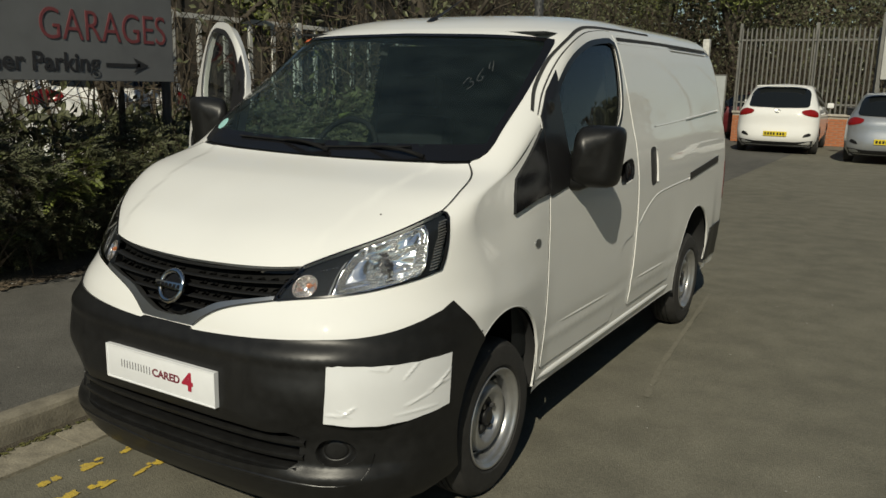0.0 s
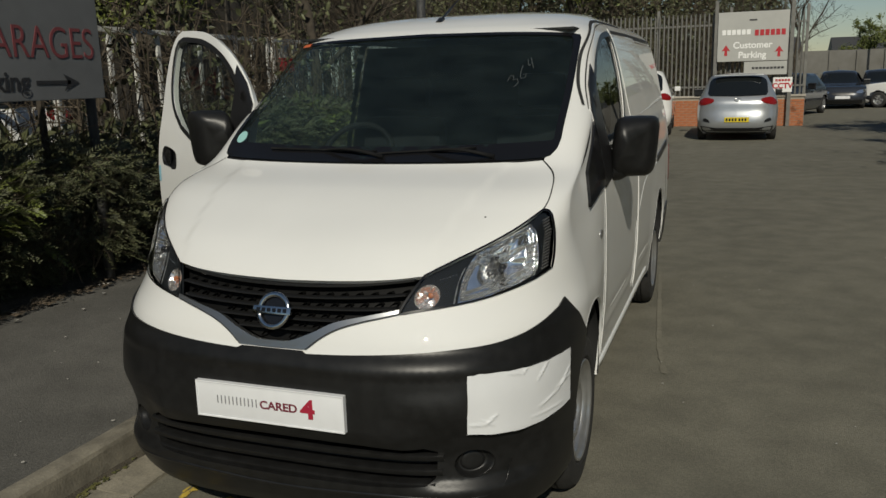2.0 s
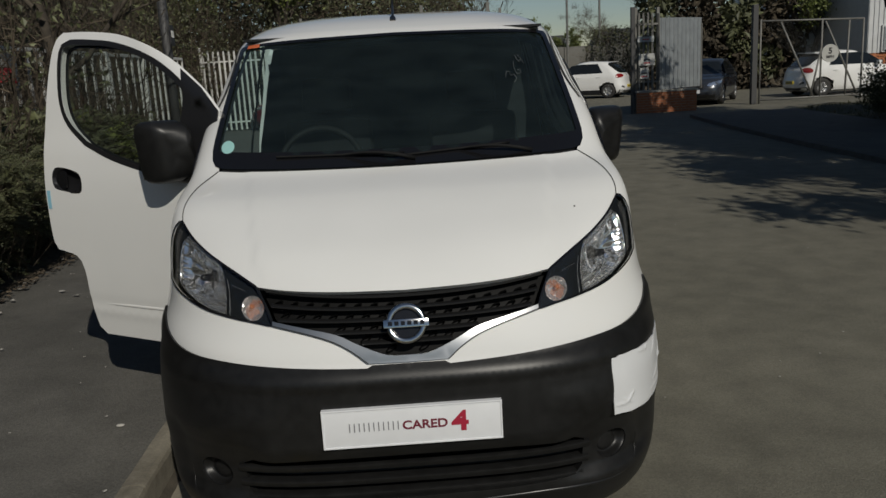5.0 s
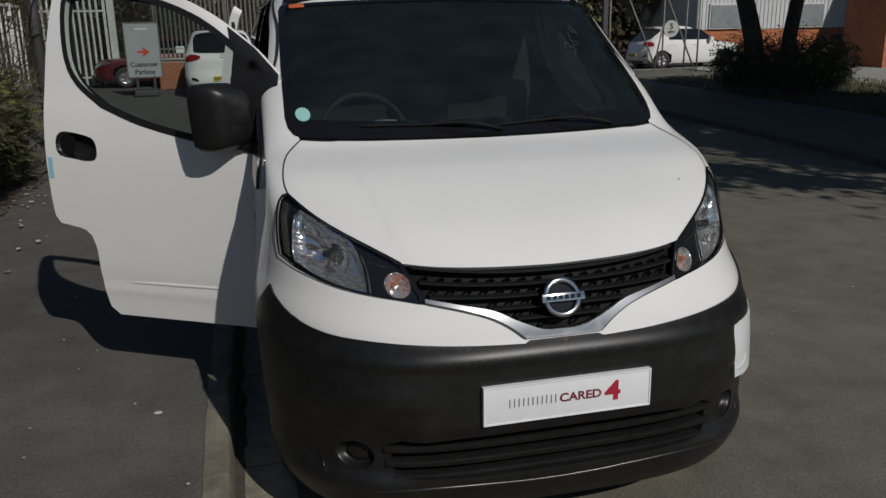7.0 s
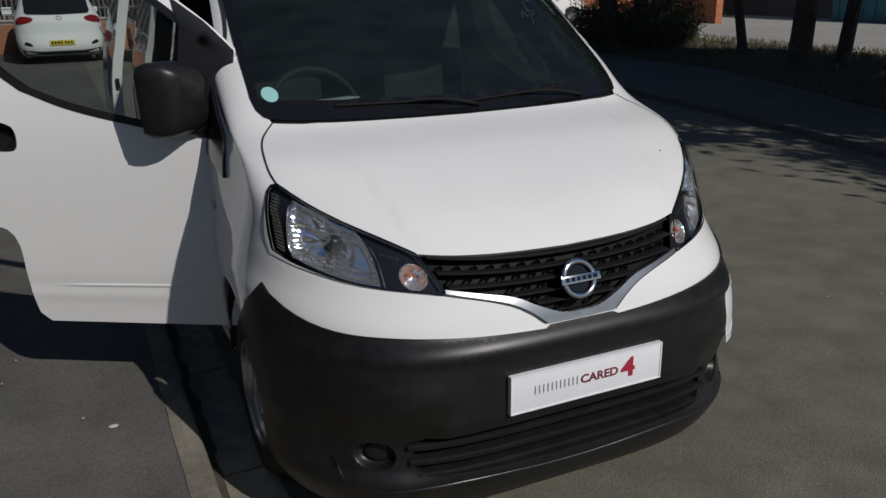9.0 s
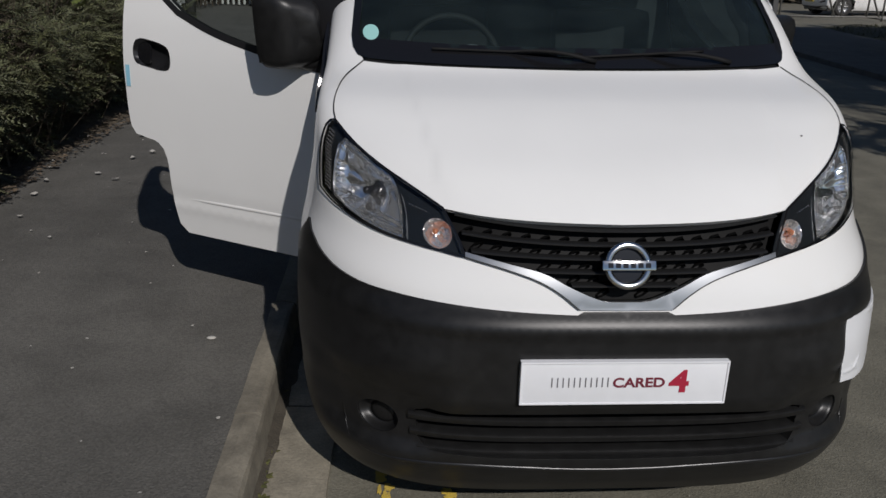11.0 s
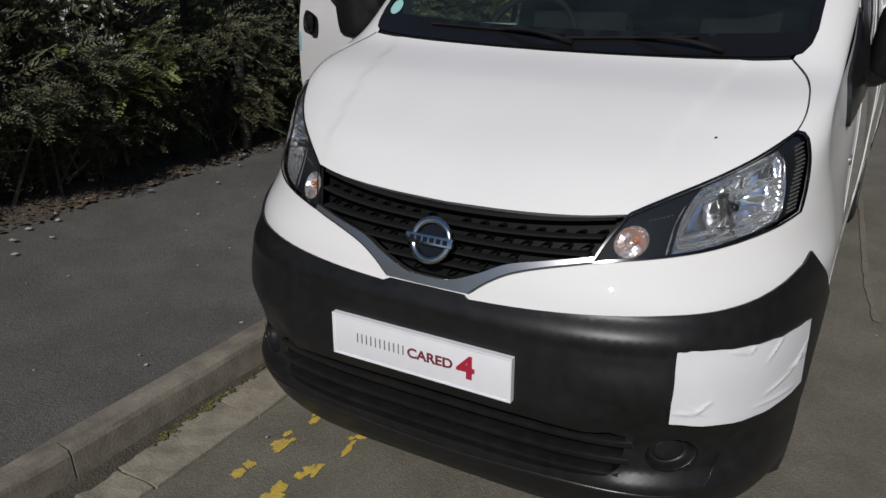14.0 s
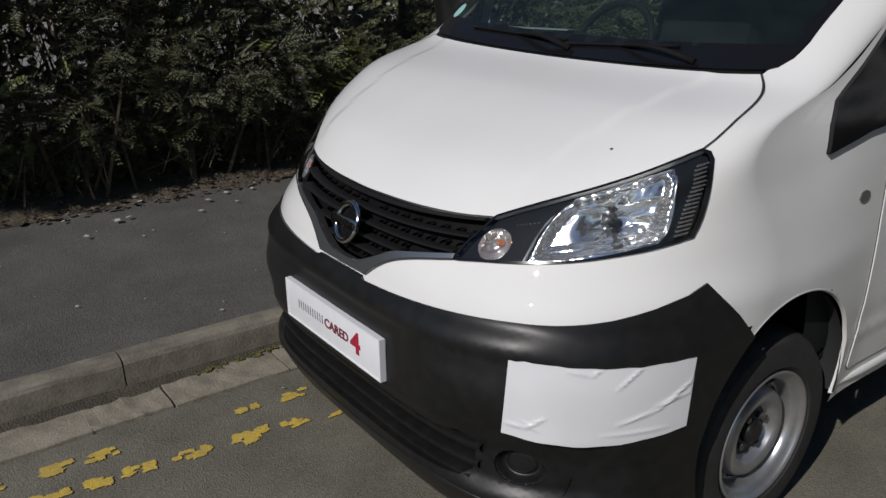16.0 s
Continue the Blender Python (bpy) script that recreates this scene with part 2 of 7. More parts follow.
def clean(poly):
    out = []
    for p in poly:
        if not out or math.dist(p, out[-1]) > 1e-4:
            out.append((float(p[0]), float(p[1])))
    if math.dist(out[0], out[-1]) < 1e-4:
        out.pop()
    return out


def patch(name, poly, surf, material, parent, offset=0.004, thick=0.012, h=0.035, holes=(), label="", mirror=False):
    """A skin cut to an outline on a curved surface. poly: outline in the surface's two coordinates; surf(a, b, d): the place d metres proud."""
    poly = clean(poly)
    loops = [poly] + [clean(q) for q in holes]
    pts, edges = [], []
    for lp in loops:
        k = len(pts)
        pts += [Vector(p) for p in lp]
        edges += [(k + i, k + (i + 1) % len(lp)) for i in range(len(lp))]
    a0, b0 = np.min(np.array(poly), 0)
    a1, b1 = np.max(np.array(poly), 0)
    bound = [p for lp in loops for p in lp]
    cand = np.array([(a, b) for i, a in enumerate(np.arange(a0 + h / 2, a1, h)) for b in np.arange(b0 + (h / 2 if i % 2 else h), b1, h)]).reshape(-1, 2)
    ok = inside_many(cand, poly)
    for q in loops[1:]:
        ok &= ~inside_many(cand, q)
    pts += [Vector(c) for c in cand[ok] if edge_gap(c, bound) > 0.55 * h]
    vs, es, fs, *_ = delaunay_2d_cdt(pts, edges, [], 1, 1e-6)
    cen = np.array([(sum(vs[i][0] for i in f) / len(f), sum(vs[i][1] for i in f) / len(f)) for f in fs])
    ok = inside_many(cen, poly)
    for q in loops[1:]:
        ok &= ~inside_many(cen, q)
    fs = [f for f, k in zip(fs, ok) if k]
    n = len(vs)
    V = [surf(v[0], v[1], offset) for v in vs]
    count = {}
    F = []
    for f in fs:
        f = list(f)
        F.append(f)
        for i in range(len(f)):
            e = (f[i], f[(i + 1) % len(f)])
            count[tuple(sorted(e))] = count.get(tuple(sorted(e)), []) + [e]
    rim = [c[0] for c in count.values() if len(c) == 1]
    # outward facing, by a vote of many faces
    vote = 0
    for f in F[::max(1, len(F) // 80)]:
        c = Vector(V[f[1]]) - Vector(V[f[0]])
        nrm = c.cross(Vector(V[f[2]]) - Vector(V[f[0]]))
        out = Vector(surf(vs[f[0]][0], vs[f[0]][1], offset + 0.01)) - Vector(V[f[0]])
        vote += 1 if nrm.dot(out) > 0 else -1
    flip = vote < 0
    if thick > 0:
        top, low = {}, {}
        rv = {i for e in rim for i in e}
        for i in rv:
            top[i] = len(V)
            V.append(surf(vs[i][0], vs[i][1], offset - 0.0005))
            low[i] = len(V)
            V.append(surf(vs[i][0], vs[i][1], offset - thick))
        for a, b in rim:
            F.append([b, a, top[a], top[b]])
            F.append([top[b], top[a], low[a], low[b]])
    if flip:
        F = [f[::-1] for f in F]
    # normals of the true surface, so that the cut does not ripple
    N = []
    for v in vs:
        e = 0.003
        p0 = Vector(surf(v[0], v[1], offset))
        nn = (Vector(surf(v[0] + e, v[1], offset)) - Vector(surf(v[0] - e, v[1], offset))).cross(Vector(surf(v[0], v[1] + e, offset)) - Vector(surf(v[0], v[1] - e, offset)))
        nn.normalize()
        if nn.dot(Vector(surf(v[0], v[1], offset + 0.01)) - p0) < 0:
            nn = -nn
        N.append(nn)
    N += [Vector((0, 0, 0))] * (len(V) - len(N))
    if mirror:
        V = [(-v[0], v[1], v[2]) for v in V]
        F = [f[::-1] for f in F]
        N = [Vector((-v[0], v[1], v[2])) for v in N]
    ob = mesh_object(name, V, F, material, parent, label)
    ob.data.normals_split_custom_set_from_vertices([tuple(v) for v in N])
    return ob


def ribbon(name, line, surf, material, parent, width=0.006, offset=0.002, label="", mirror=False, closed=False):
    """A narrow strip along a line on a curved surface."""
    P = np.array(line, float)
    n = len(P)
    V, F = [], []
    for i in range(n):
        a, b = P[max(i - 1, 0)], P[min(i + 1, n - 1)]
        if closed:
            a, b = P[(i - 1) % n], P[(i + 1) % n]
        t = (b - a) / (np.linalg.norm(b - a) + 1e-9)
        q = np.array([-t[1], t[0]]) * width / 2
        for s in (-1, 1):
            V.append(surf(P[i][0] + s * q[0], P[i][1] + s * q[1], offset))
    for i in range(n if closed else n - 1):
        j = (i + 1) % n
        F.append([2 * i, 2 * j, 2 * j + 1, 2 * i + 1])
    if mirror:
        V = [(-v[0], v[1], v[2]) for v in V]
    return mesh_object(name, V, F, material, parent, label)


def text_part(name, body, size, material, parent, m, extrude=0.0008, label="", align="CENTER", bold=0.0, stretch=1.0):
    cu = bpy.data.curves.new(name, "FONT")
    cu.body, cu.size, cu.extrude, cu.align_x, cu.offset = body, size, extrude, align, bold
    tmp = bpy.data.objects.new(name, cu)
    scene.collection.objects.link(tmp)
    me = bpy.data.meshes.new_from_object(tmp.evaluated_get(bpy.context.evaluated_depsgraph_get()))
    bpy.data.objects.remove(tmp)
    me.materials.clear()
    me.materials.append(material)
    me.transform(Matrix.Diagonal((stretch, 1, 1, 1)))
    ob = new(name, me)
    ob.parent = parent
    ob.matrix_basis = m
    if label:
        tagged(ob, label)
    return ob


# ---------------------------------------------------------------- the van's form
# Level slices: front centre y0, half width w, rounding power p, rounding depth L, rear y.
VZ = [0.14, 0.18, 0.22, 0.30, 0.40, 0.50, 0.60, 0.675, 0.735, 0.76, 0.84, 0.93, 1.02, 1.10, 1.16, 1.225, 1.35, 1.50, 1.63, 1.725, 1.792, 1.841, 1.872, 1.89]
VY = [0.132, 0.1, 0.072, 0.042, 0.05, 0.014, 0.015, 0.018, 0.047, 0.054, 0.085, 0.14, 0.25, 0.41, 0.56, 0.785, 0.952, 1.15, 1.315, 1.435, 1.6, 1.86, 2.25, 2.9]
VW = [0.762, 0.812, 0.838, 0.861, 0.873, 0.875, 0.875, 0.873, 0.872, 0.872, 0.858, 0.84, 0.822, 0.814, 0.808, 0.802, 0.797, 0.767, 0.737, 0.708, 0.665, 0.585, 0.44, 0.05]
VP = [4.3, 4.34, 4.36, 4.42, 4.45, 4, 3.77, 3.52, 3.35, 3.3, 2.85, 2.65, 2.9, 3.4, 4.6, 5.6, 5.5, 5, 5, 5, 4, 3.5, 3, 2.5]
VL = [0.41, 0.515, 0.561, 0.616, 0.632, 0.642, 0.642, 0.647, 0.652, 0.655, 0.655, 0.58, 0.42, 0.26, 0.19, 0.17, 0.21, 0.25, 0.27, 0.29, 0.4, 0.5, 0.6, 0.7]
VR = [4.30, 4.33, 4.35, 4.36, 4.36, 4.36, 4.36, 4.36, 4.36, 4.36, 4.36, 4.36, 4.36, 4.36, 4.36, 4.355, 4.34, 4.32, 4.29, 4.25, 4.21, 4.14, 3.95, 3.3]


def pchip(xs, ys):
    """Monotone cubic through a table."""
    xs, ys = np.array(xs, float), np.array(ys, float)
    h, d = np.diff(xs), np.diff(ys) / np.diff(xs)
    m = np.zeros(len(xs))
    m[0], m[-1] = d[0], d[-1]
    for i in range(1, len(xs) - 1):
        if d[i - 1] * d[i] > 0:
            w1, w2 = 2 * h[i] + h[i - 1], h[i] + 2 * h[i - 1]
            m[i] = (w1 + w2) / (w1 / d[i - 1] + w2 / d[i])

    def f(x):
        i = min(max(int(np.searchsorted(xs, x)) - 1, 0), len(xs) - 2)
        t = min(max((x - xs[i]) / h[i], 0.0), 1.0)
        return float((2 * t ** 3 - 3 * t * t + 1) * ys[i] + (t ** 3 - 2 * t * t + t) * h[i] * m[i]
                     + (3 * t * t - 2 * t ** 3) * ys[i + 1] + (t ** 3 - t * t) * h[i] * m[i + 1])
    return f


door_w = pchip([0.14, 0.30, 0.40, 0.47, 0.51, 0.528, 0.60, 0.72, 0.88, 1.0, 1.08, 1.225, 1.35, 1.5], [0.79, 0.816, 0.827, 0.834, 0.840, 0.8395, 0.846, 0.850, 0.851, 0.849, 0.845, 0.826, 0.797, 0.767])
fy, fw, fp, fl, fr = (pchip(VZ, v) for v in (VY, VW, VP, VL, VR))


def ease(a, b, x):
    t = min(max((x - a) / (b - a), 0), 1)
    return t * t * (3 - 2 * t)


def flank(y, z):
    """Half width of the side behind the nose."""
    w = fw(z)
    if 0.84 < z < 1.5:
        w += 0.032 * ease(0.0, 0.62, y - fy(z) - fl(z)) * ease(0.84, 1.02, z) * (1 - ease(1.1, 1.45, z))
    if z < 1.5:
        e = ease(0.85, 1.3, y)
        w = w * (1 - e) + door_w(z) * e
        w += ease(2.9, 3.3, y) * (1 - ease(0.6, 0.98, z)) * 0.010 * (1 - ease(3.95, 4.1, y))
    return w


def front_raw(x, z):
    u = min(abs(x) / fw(z), 0.9999)
    return fy(z) + fl(z) * (1 - math.sqrt(1 - u ** fp(z)))


def nose_raw(q, z):
    """Slice by a running coordinate: 0 centre, 0.7 of the width at 0.7, the flank from 1.2 on."""
    a, p = abs(q), fp(z)
    t7 = math.asin(0.7 ** (p / 2))
    if a <= 0.7:
        u, c = a, math.sqrt(1 - a ** p)
    elif a <= 1.2:
        th = t7 + (a - 0.7) / 0.5 * (math.pi / 2 - t7)
        u, c = math.sin(th) ** (2 / p), math.cos(th)
    else:
        u, c = 1.0, 0.0
    return Vector((math.copysign(fw(z) * u, q), fy(z) + fl(z) * (1 - c) + max(a - 1.2, 0), z))


def q_of(x, z):
    u, p = min(abs(x) / fw(z), 1.0), fp(z)
    if u <= 0.7:
        return u
    t7 = math.asin(0.7 ** (p / 2))
    return 0.7 + 0.5 * (math.asin(u ** (p / 2)) - t7) / (math.pi / 2 - t7)


def q_of_y(y, z):
    c = 1 - (y - fy(z)) / fl(z)
    if c <= 0:
        return 1.2 + (y - fy(z) - fl(z))
    return q_of(fw(z) * math.sin(math.acos(min(c, 1))) ** (2 / fp(z)), z)


def side_raw(y, z):
    y0, l = fy(z), fl(z)
    if y < y0 + l:
        c = min(max(1 - (y - y0) / l, 0), 1)
        return fw(z) * max(1 - c * c, 0) ** (1 / fp(z))
    r = fr(z)
    if y > r - 0.14:
        c = min((y - r + 0.14) / 0.14, 1)
        return flank(y, z) - 0.14 + 0.14 * math.sqrt(max(1 - c ** 2.5, 0)) if c < 1 else flank(y, z) - 0.14
    return flank(y, z)


def proud(fn, a, b, d):
    e = 0.004
    p = fn(a, b)
    n = (fn(a + e, b) - fn(a - e, b)).cross(fn(a, b + e) - fn(a, b - e))
    n.normalize()
    return p, n


def front(x, z, d=0.0):
    p, n = proud(lambda a, b: Vector((a, front_raw(a, b), b)), x, z, d)
    return p + (n if n.y < 0 else -n) * d


def nose(q, z, d=0.0):
    p, n = proud(nose_raw, q, z, d)
    return p + (n if n.dot(Vector((p.x * 0.6, -1.0, 0.8))) > 0 else -n) * d


def side(y, z, d=0.0):
    p, n = proud(lambda a, b: Vector((side_raw(a, b), a, b)), y, z, d)
    return p + (n if n.x > 0 else -n) * d


def mirrored(poly):
    return [(-a, b) for a, b in poly]


# ---------------------------------------------------------------- outlines (x, z) in front view, for one half
HOOD_FRONT = [(0, 0.928), (0.2, 0.932), (0.35, 0.938), (0.452, 0.947)]
LAMP_UP = [(0.452, 0.947), (0.49, 0.966), (0.545, 0.992), (0.58, 1.008), (0.63, 1.032), (0.68, 1.060), (0.72, 1.088), (0.745, 1.108)]
HOOD_SIDE = [(0.745, 1.108), (0.753, 1.132), (0.753, 1.157), (0.744, 1.183), (0.727, 1.203), (0.702, 1.221), (0.677, 1.239)]
HOOD_REAR = [(0.677, 1.239), (0.60, 1.2345), (0.45, 1.229), (0.2, 1.2245), (0, 1.223)]
LAMP_LOW = [(0.398, 0.845), (0.45, 0.853), (0.51, 0.860), (0.56, 0.866), (0.61, 0.873), (0.655, 0.882), (0.705, 0.896), (0.75, 0.912), (0.785, 0.932)]
LAMP_OUT = [(0.785, 0.932), (0.787, 0.97), (0.786, 1.02), (0.781, 1.06), (0.771, 1.092), (0.760, 1.104), (0.745, 1.108)]
LAMP_IN = [(0.452, 0.947), (0.430, 0.912), (0.412, 0.88), (0.398, 0.845)]
V_OUT = [(0.398, 0.845), (0.290, 0.822), (0.215, 0.799), (0.160, 0.769), (0.118, 0.736)]
V_IN = [(0.398, 0.857), (0.292, 0.837), (0.205, 0.818), (0.138, 0.787), (0.062, 0.758), (0, 0.755)]
BUMP_TOP = [(0.106, 0.731), (0.122, 0.722), (0.26, 0.728), (0.46, 0.740), (0.575, 0.747), (0.64, 0.750), (0.69, 0.755), (0.745, 0.767), (0.79, 0.788), (0.815, 0.809)]

van = thing("van", "white panel van, black front bumper, one cab door standing open", "van")


BODY_Z = [0.30, 0.33, 0.36] + list(np.arange(0.40, 1.02, 0.0235)) + list(np.arange(1.02, 1.30, 0.007)) + list(np.arange(1.30, 1.70, 0.0235)) + [1.70, 1.72, 1.743, 1.764, 1.782, 1.800, 1.815, 1.830, 1.844, 1.856, 1.867, 1.875, 1.881, 1.886, 1.889]
ZA, ZB = BODY_Z[16], 1.772
NOSE_N = 72


def body_shell():
    """White shell: level slices from sill to roof, with the openings left out."""
    zs = BODY_Z
    NF, NS, NR = NOSE_N, 150, 16
    rows = []
    for z in zs:
        row = []
        for i in range(NF):
            row.append(nose_raw(i / NF * 1.2, z))
        ya, yb = fy(z) + fl(z), fr(z) - 0.14
        for i in range(NS):
            y = ya + (yb - ya) * i / NS
            row.append(Vector((side_raw(y, z), y, z)))
        xf = flank(yb, z)
        for i in range(NR + 1):
            a = i / NR * math.pi / 2
            k = min(0.14, xf)
            row.append(Vector((xf - k + k * math.cos(a) ** 0.8, yb + 0.14 * math.sin(a) ** 0.8, z)))
        for i in range(1, 9):
            row.append(Vector(((xf - min(0.14, xf)) * (1 - i / 8), fr(z), z)))
        rows.append(row)
    n = len(rows[0])

    def cut(c, right):
        if abs(c.x) > 0.55 and 0.7 < c.y < 2.5:
            q = (c.y, c.z)
            if inside(q, QUARTER) and edge_gap(q, QUARTER) > 0.014 or inside(q, DOOR_HOLE):
                return True
        if right and abs(c.x) > 0.5 and 2.34 < c.y < 3.08 and 0.46 < c.z < 1.735:
            return True
        if abs(c.x) > 0.5:
            if math.hypot(c.y - ARCH_F[0], c.z - ARCH_F[1]) < ARCH_F[2] - 0.01 or math.hypot(c.y - ARCH_R[0], c.z - ARCH_R[1]) < ARCH_R[2] - 0.01:
                return True
            if 0.5 < c.y < 1.1 and c.z < 0.4 or 3.2 < c.y < 3.88 and c.z < 0.42:
                return True
        if c.y < 0.62 and c.z < 0.72:
            return True
        return False

    V, F = [], []
    for s in (1, -1):
        base = len(V)
        for row in rows:
            V += [(s * p.x, p.y, p.z) for p in row]
        for j in range(len(rows) - 1):
            for i in range(n - 1):
                q = [base + j * n + i, base + j * n + i + 1, base + (j + 1) * n + i + 1, base + (j + 1) * n + i]
                c = (Vector(V[q[0]]) + Vector(V[q[2]])) / 2
                if i < NF and ZA - 0.001 < c.z < ZB + 0.001:
                    continue
                if cut(c, s < 0):
                    continue
                F.append(q if s > 0 else q[::-1])
    # clean wheel-arch edges
    used = {i for f in F for i in f}
    for i in used:
        x, y, z = V[i]
        for cy, cz, r in (ARCH_F, ARCH_R):
            d = math.hypot(y - cy, z - cz)
            if abs(x) > 0.5 and 0.05 < d < r:
                y2, z2 = cy + (y - cy) * r / d, cz + (z - cz) * r / d
                V[i] = (math.copysign(side_raw(y2, max(z2, 0.15)), x), y2, z2)
    # roof cap
    top = rows[-1]
    base = len(V)
    for p in top:
        V += [(p.x, p.y, p.z), (-p.x, p.y, p.z)]
    for i in range(n - 1):
        F.append([base + 2 * i, base + 2 * i + 2, base + 2 * i + 3, base + 2 * i + 1])
    ob = mesh_object("body", V, F, M_WHITE, van)
    bm = bmesh.new()
    bm.from_mesh(ob.data)
    bmesh.ops.remove_doubles(bm, verts=bm.verts, dist=0.0008)
    bm.to_mesh(ob.data)
    bm.free()
    return ob


ARCH_F = (0.83, 0.40, 0.335)
ARCH_R = (3.54, 0.42, 0.365)
# side view (y, z)
QUARTER = clean(straight([(0.918, 1.063), (0.930, 1.13), (0.955, 1.185), (1.03, 1.238), (1.10, 1.290), (1.197, 1.360), (1.197, 1.112), (1.08, 1.100), (0.918, 1.063)]))
WIN_TOP = [(1.232, 1.372), (1.317, 1.440), (1.498, 1.574), (1.656, 1.652), (1.854, 1.708), (2.061, 1.732), (2.15, 1.737)]
WINDOW = clean(smooth_curve(WIN_TOP, 0.03) + smooth_curve([(2.15, 1.737), (2.195, 1.722), (2.205, 1.644), (2.18, 1.47), (2.12, 1.37), (2.0, 1.285)], 0.03)
               + smooth_curve([(2.0, 1.285), (1.80, 1.215), (1.5, 1.150), (1.232, 1.114)], 0.03))
DOOR = clean(straight([(1.205, 1.0), (1.21, 0.40)], 0.04) + straight([(1.22, 0.385), (2.03, 0.385)], 0.05)
             + smooth_curve([(2.03, 0.385), (2.07, 0.42), (2.085, 0.55), (2.09, 0.70), (2.13, 0.765), (2.22, 0.785), (2.275, 0.82), (2.288, 1.05)], 0.03)
             + smooth_curve([(2.288, 1.05), (2.290, 1.35), (2.275, 1.60), (2.245, 1.765), (2.18, 1.782), (2.0, 1.772), (1.82, 1.748), (1.64, 1.695), (1.48, 1.615), (1.32, 1.505), (1.205, 1.41)], 0.03)
             + straight([(1.205, 1.41), (1.205, 1.0)], 0.04))
DOOR_HOLE = clean([(a + (0.012 if a < 1.6 else -0.012), b + (0.02 if b < 0.9 else -0.012)) for a, b in DOOR])
body_shell()

# white nose panel: bumper top to roof edge, with one opening for grille, lamps, bonnet and windscreen
GL_LOW = [(0, 1.230), (0.3, 1.2335), (0.55, 1.241), (0.665, 1.247)]
GL_COR = [(0.665, 1.247), (0.696, 1.256), (0.712, 1.277), (0.718, 1.31)]
GL_SIDE = [(0.718, 1.31), (0.710, 1.45), (0.697, 1.58), (0.684, 1.695)]
GL_TOP = [(0.684, 1.695), (0.676, 1.711), (0.64, 1.717), (0.4, 1.728), (0, 1.736)]
zs_n = [z for z in BODY_Z if ZA - 0.001 < z < ZB + 0.001]
# the panel ends where the quarter window and the door begin
PILLAR_Z = [1.063, 1.13, 1.185, 1.238, 1.29, 1.36, 1.41, 1.505, 1.615, 1.695, 1.748]
PILLAR_Y = [0.918, 0.930, 0.955, 1.03, 1.10, 1.197, 1.210, 1.322, 1.483, 1.644, 1.824]
edge_r = [(1.2 if z < 1.063 or z > 1.748 else min(1.2, q_of_y(float(np.interp(z, PILLAR_Z, PILLAR_Y)) + 0.008, z)), z) for z in zs_n]
edge_t = [(1.2 * i / NOSE_N, zs_n[-1]) for i in range(NOSE_N - 1, -NOSE_N, -1)]
edge_b = [(1.2 * i / NOSE_N, zs_n[0]) for i in range(-NOSE_N + 1, NOSE_N)]
open_half = (smooth_curve(V_IN)[::-1] + smooth_curve(LAMP_LOW) + smooth_curve(LAMP_OUT)[1:] + smooth_curve(HOOD_SIDE, 0.008)[1:] + smooth_curve(GL_COR, 0.015)[1:]
             + smooth_curve(GL_SIDE)[1:] + smooth_curve(GL_TOP)[1:])
open_q = [(q_of(x, z), z) for x, z in open_half]
patch("nose_panel", edge_b + edge_r + edge_t + mirrored(edge_r)[::-1], nose, M_WHITE, van, offset=0.0, thick=0.0, h=0.020, holes=[open_q + mirrored(open_q[1:-1])[::-1]])

# bonnet
hood_half = smooth_curve(HOOD_FRONT) + smooth_curve(LAMP_UP)[1:] + smooth_curve(HOOD_SIDE)[1:] + smooth_curve(HOOD_REAR)[1:-1]
hood_line = smooth_curve(HOOD_FRONT) + smooth_curve(LAMP_UP)[1:] + smooth_curve(HOOD_SIDE)[1:]
full = mirrored(hood_line)[::-1] + hood_line[1:] + smooth_curve(HOOD_REAR)[1:] + mirrored(smooth_curve(HOOD_REAR))[::-1][1:]
# even steps along the bonnet's length
ARC_Z = np.linspace(0.88, 1.26, 400)
ARC_S = np.concatenate([[0], np.cumsum(np.hypot(np.diff(ARC_Z), np.diff([fy(z) for z in ARC_Z])))])


def bonnet_at(x, s, d=0.0):
    t = s / 0.5
    edge = 0.425 + 0.085 * t
    return front(x, float(np.interp(s, ARC_S, ARC_Z)), d + 0.0034 * (1 - ease(edge - 0.014, edge + 0.018, abs(x))) * ease(0.06, 0.20, s))


hood_line = smooth_curve(HOOD_FRONT) + smooth_curve(LAMP_UP)[1:] + smooth_curve(HOOD_SIDE, 0.006)[1:]
full = mirrored(hood_line)[::-1] + hood_line[1:] + smooth_curve(HOOD_REAR)[1:] + mirrored(smooth_curve(HOOD_REAR))[::-1][1:]
patch("bonnet", [(x, float(np.interp(z, ARC_Z, ARC_S))) for x, z in full], bonnet_at, M_WHITE, van, offset=0.003, thick=0.02, h=0.025)
for s in (False, True):
    ribbon("bonnet_gap", smooth_curve(HOOD_SIDE, 0.005), front, M_GAP, van, 0.0035, 0.0045, mirror=s)

# small stone chip in the paint
patch("paint_chip", [(0.579 + 0.0035 * math.cos(a), 1.0945 + 0.0016 * math.sin(a)) for a in np.linspace(0, 2 * math.pi, 8, endpoint=False)], front, M_GAP, van, offset=0.0048, thick=0.001, h=0.01)
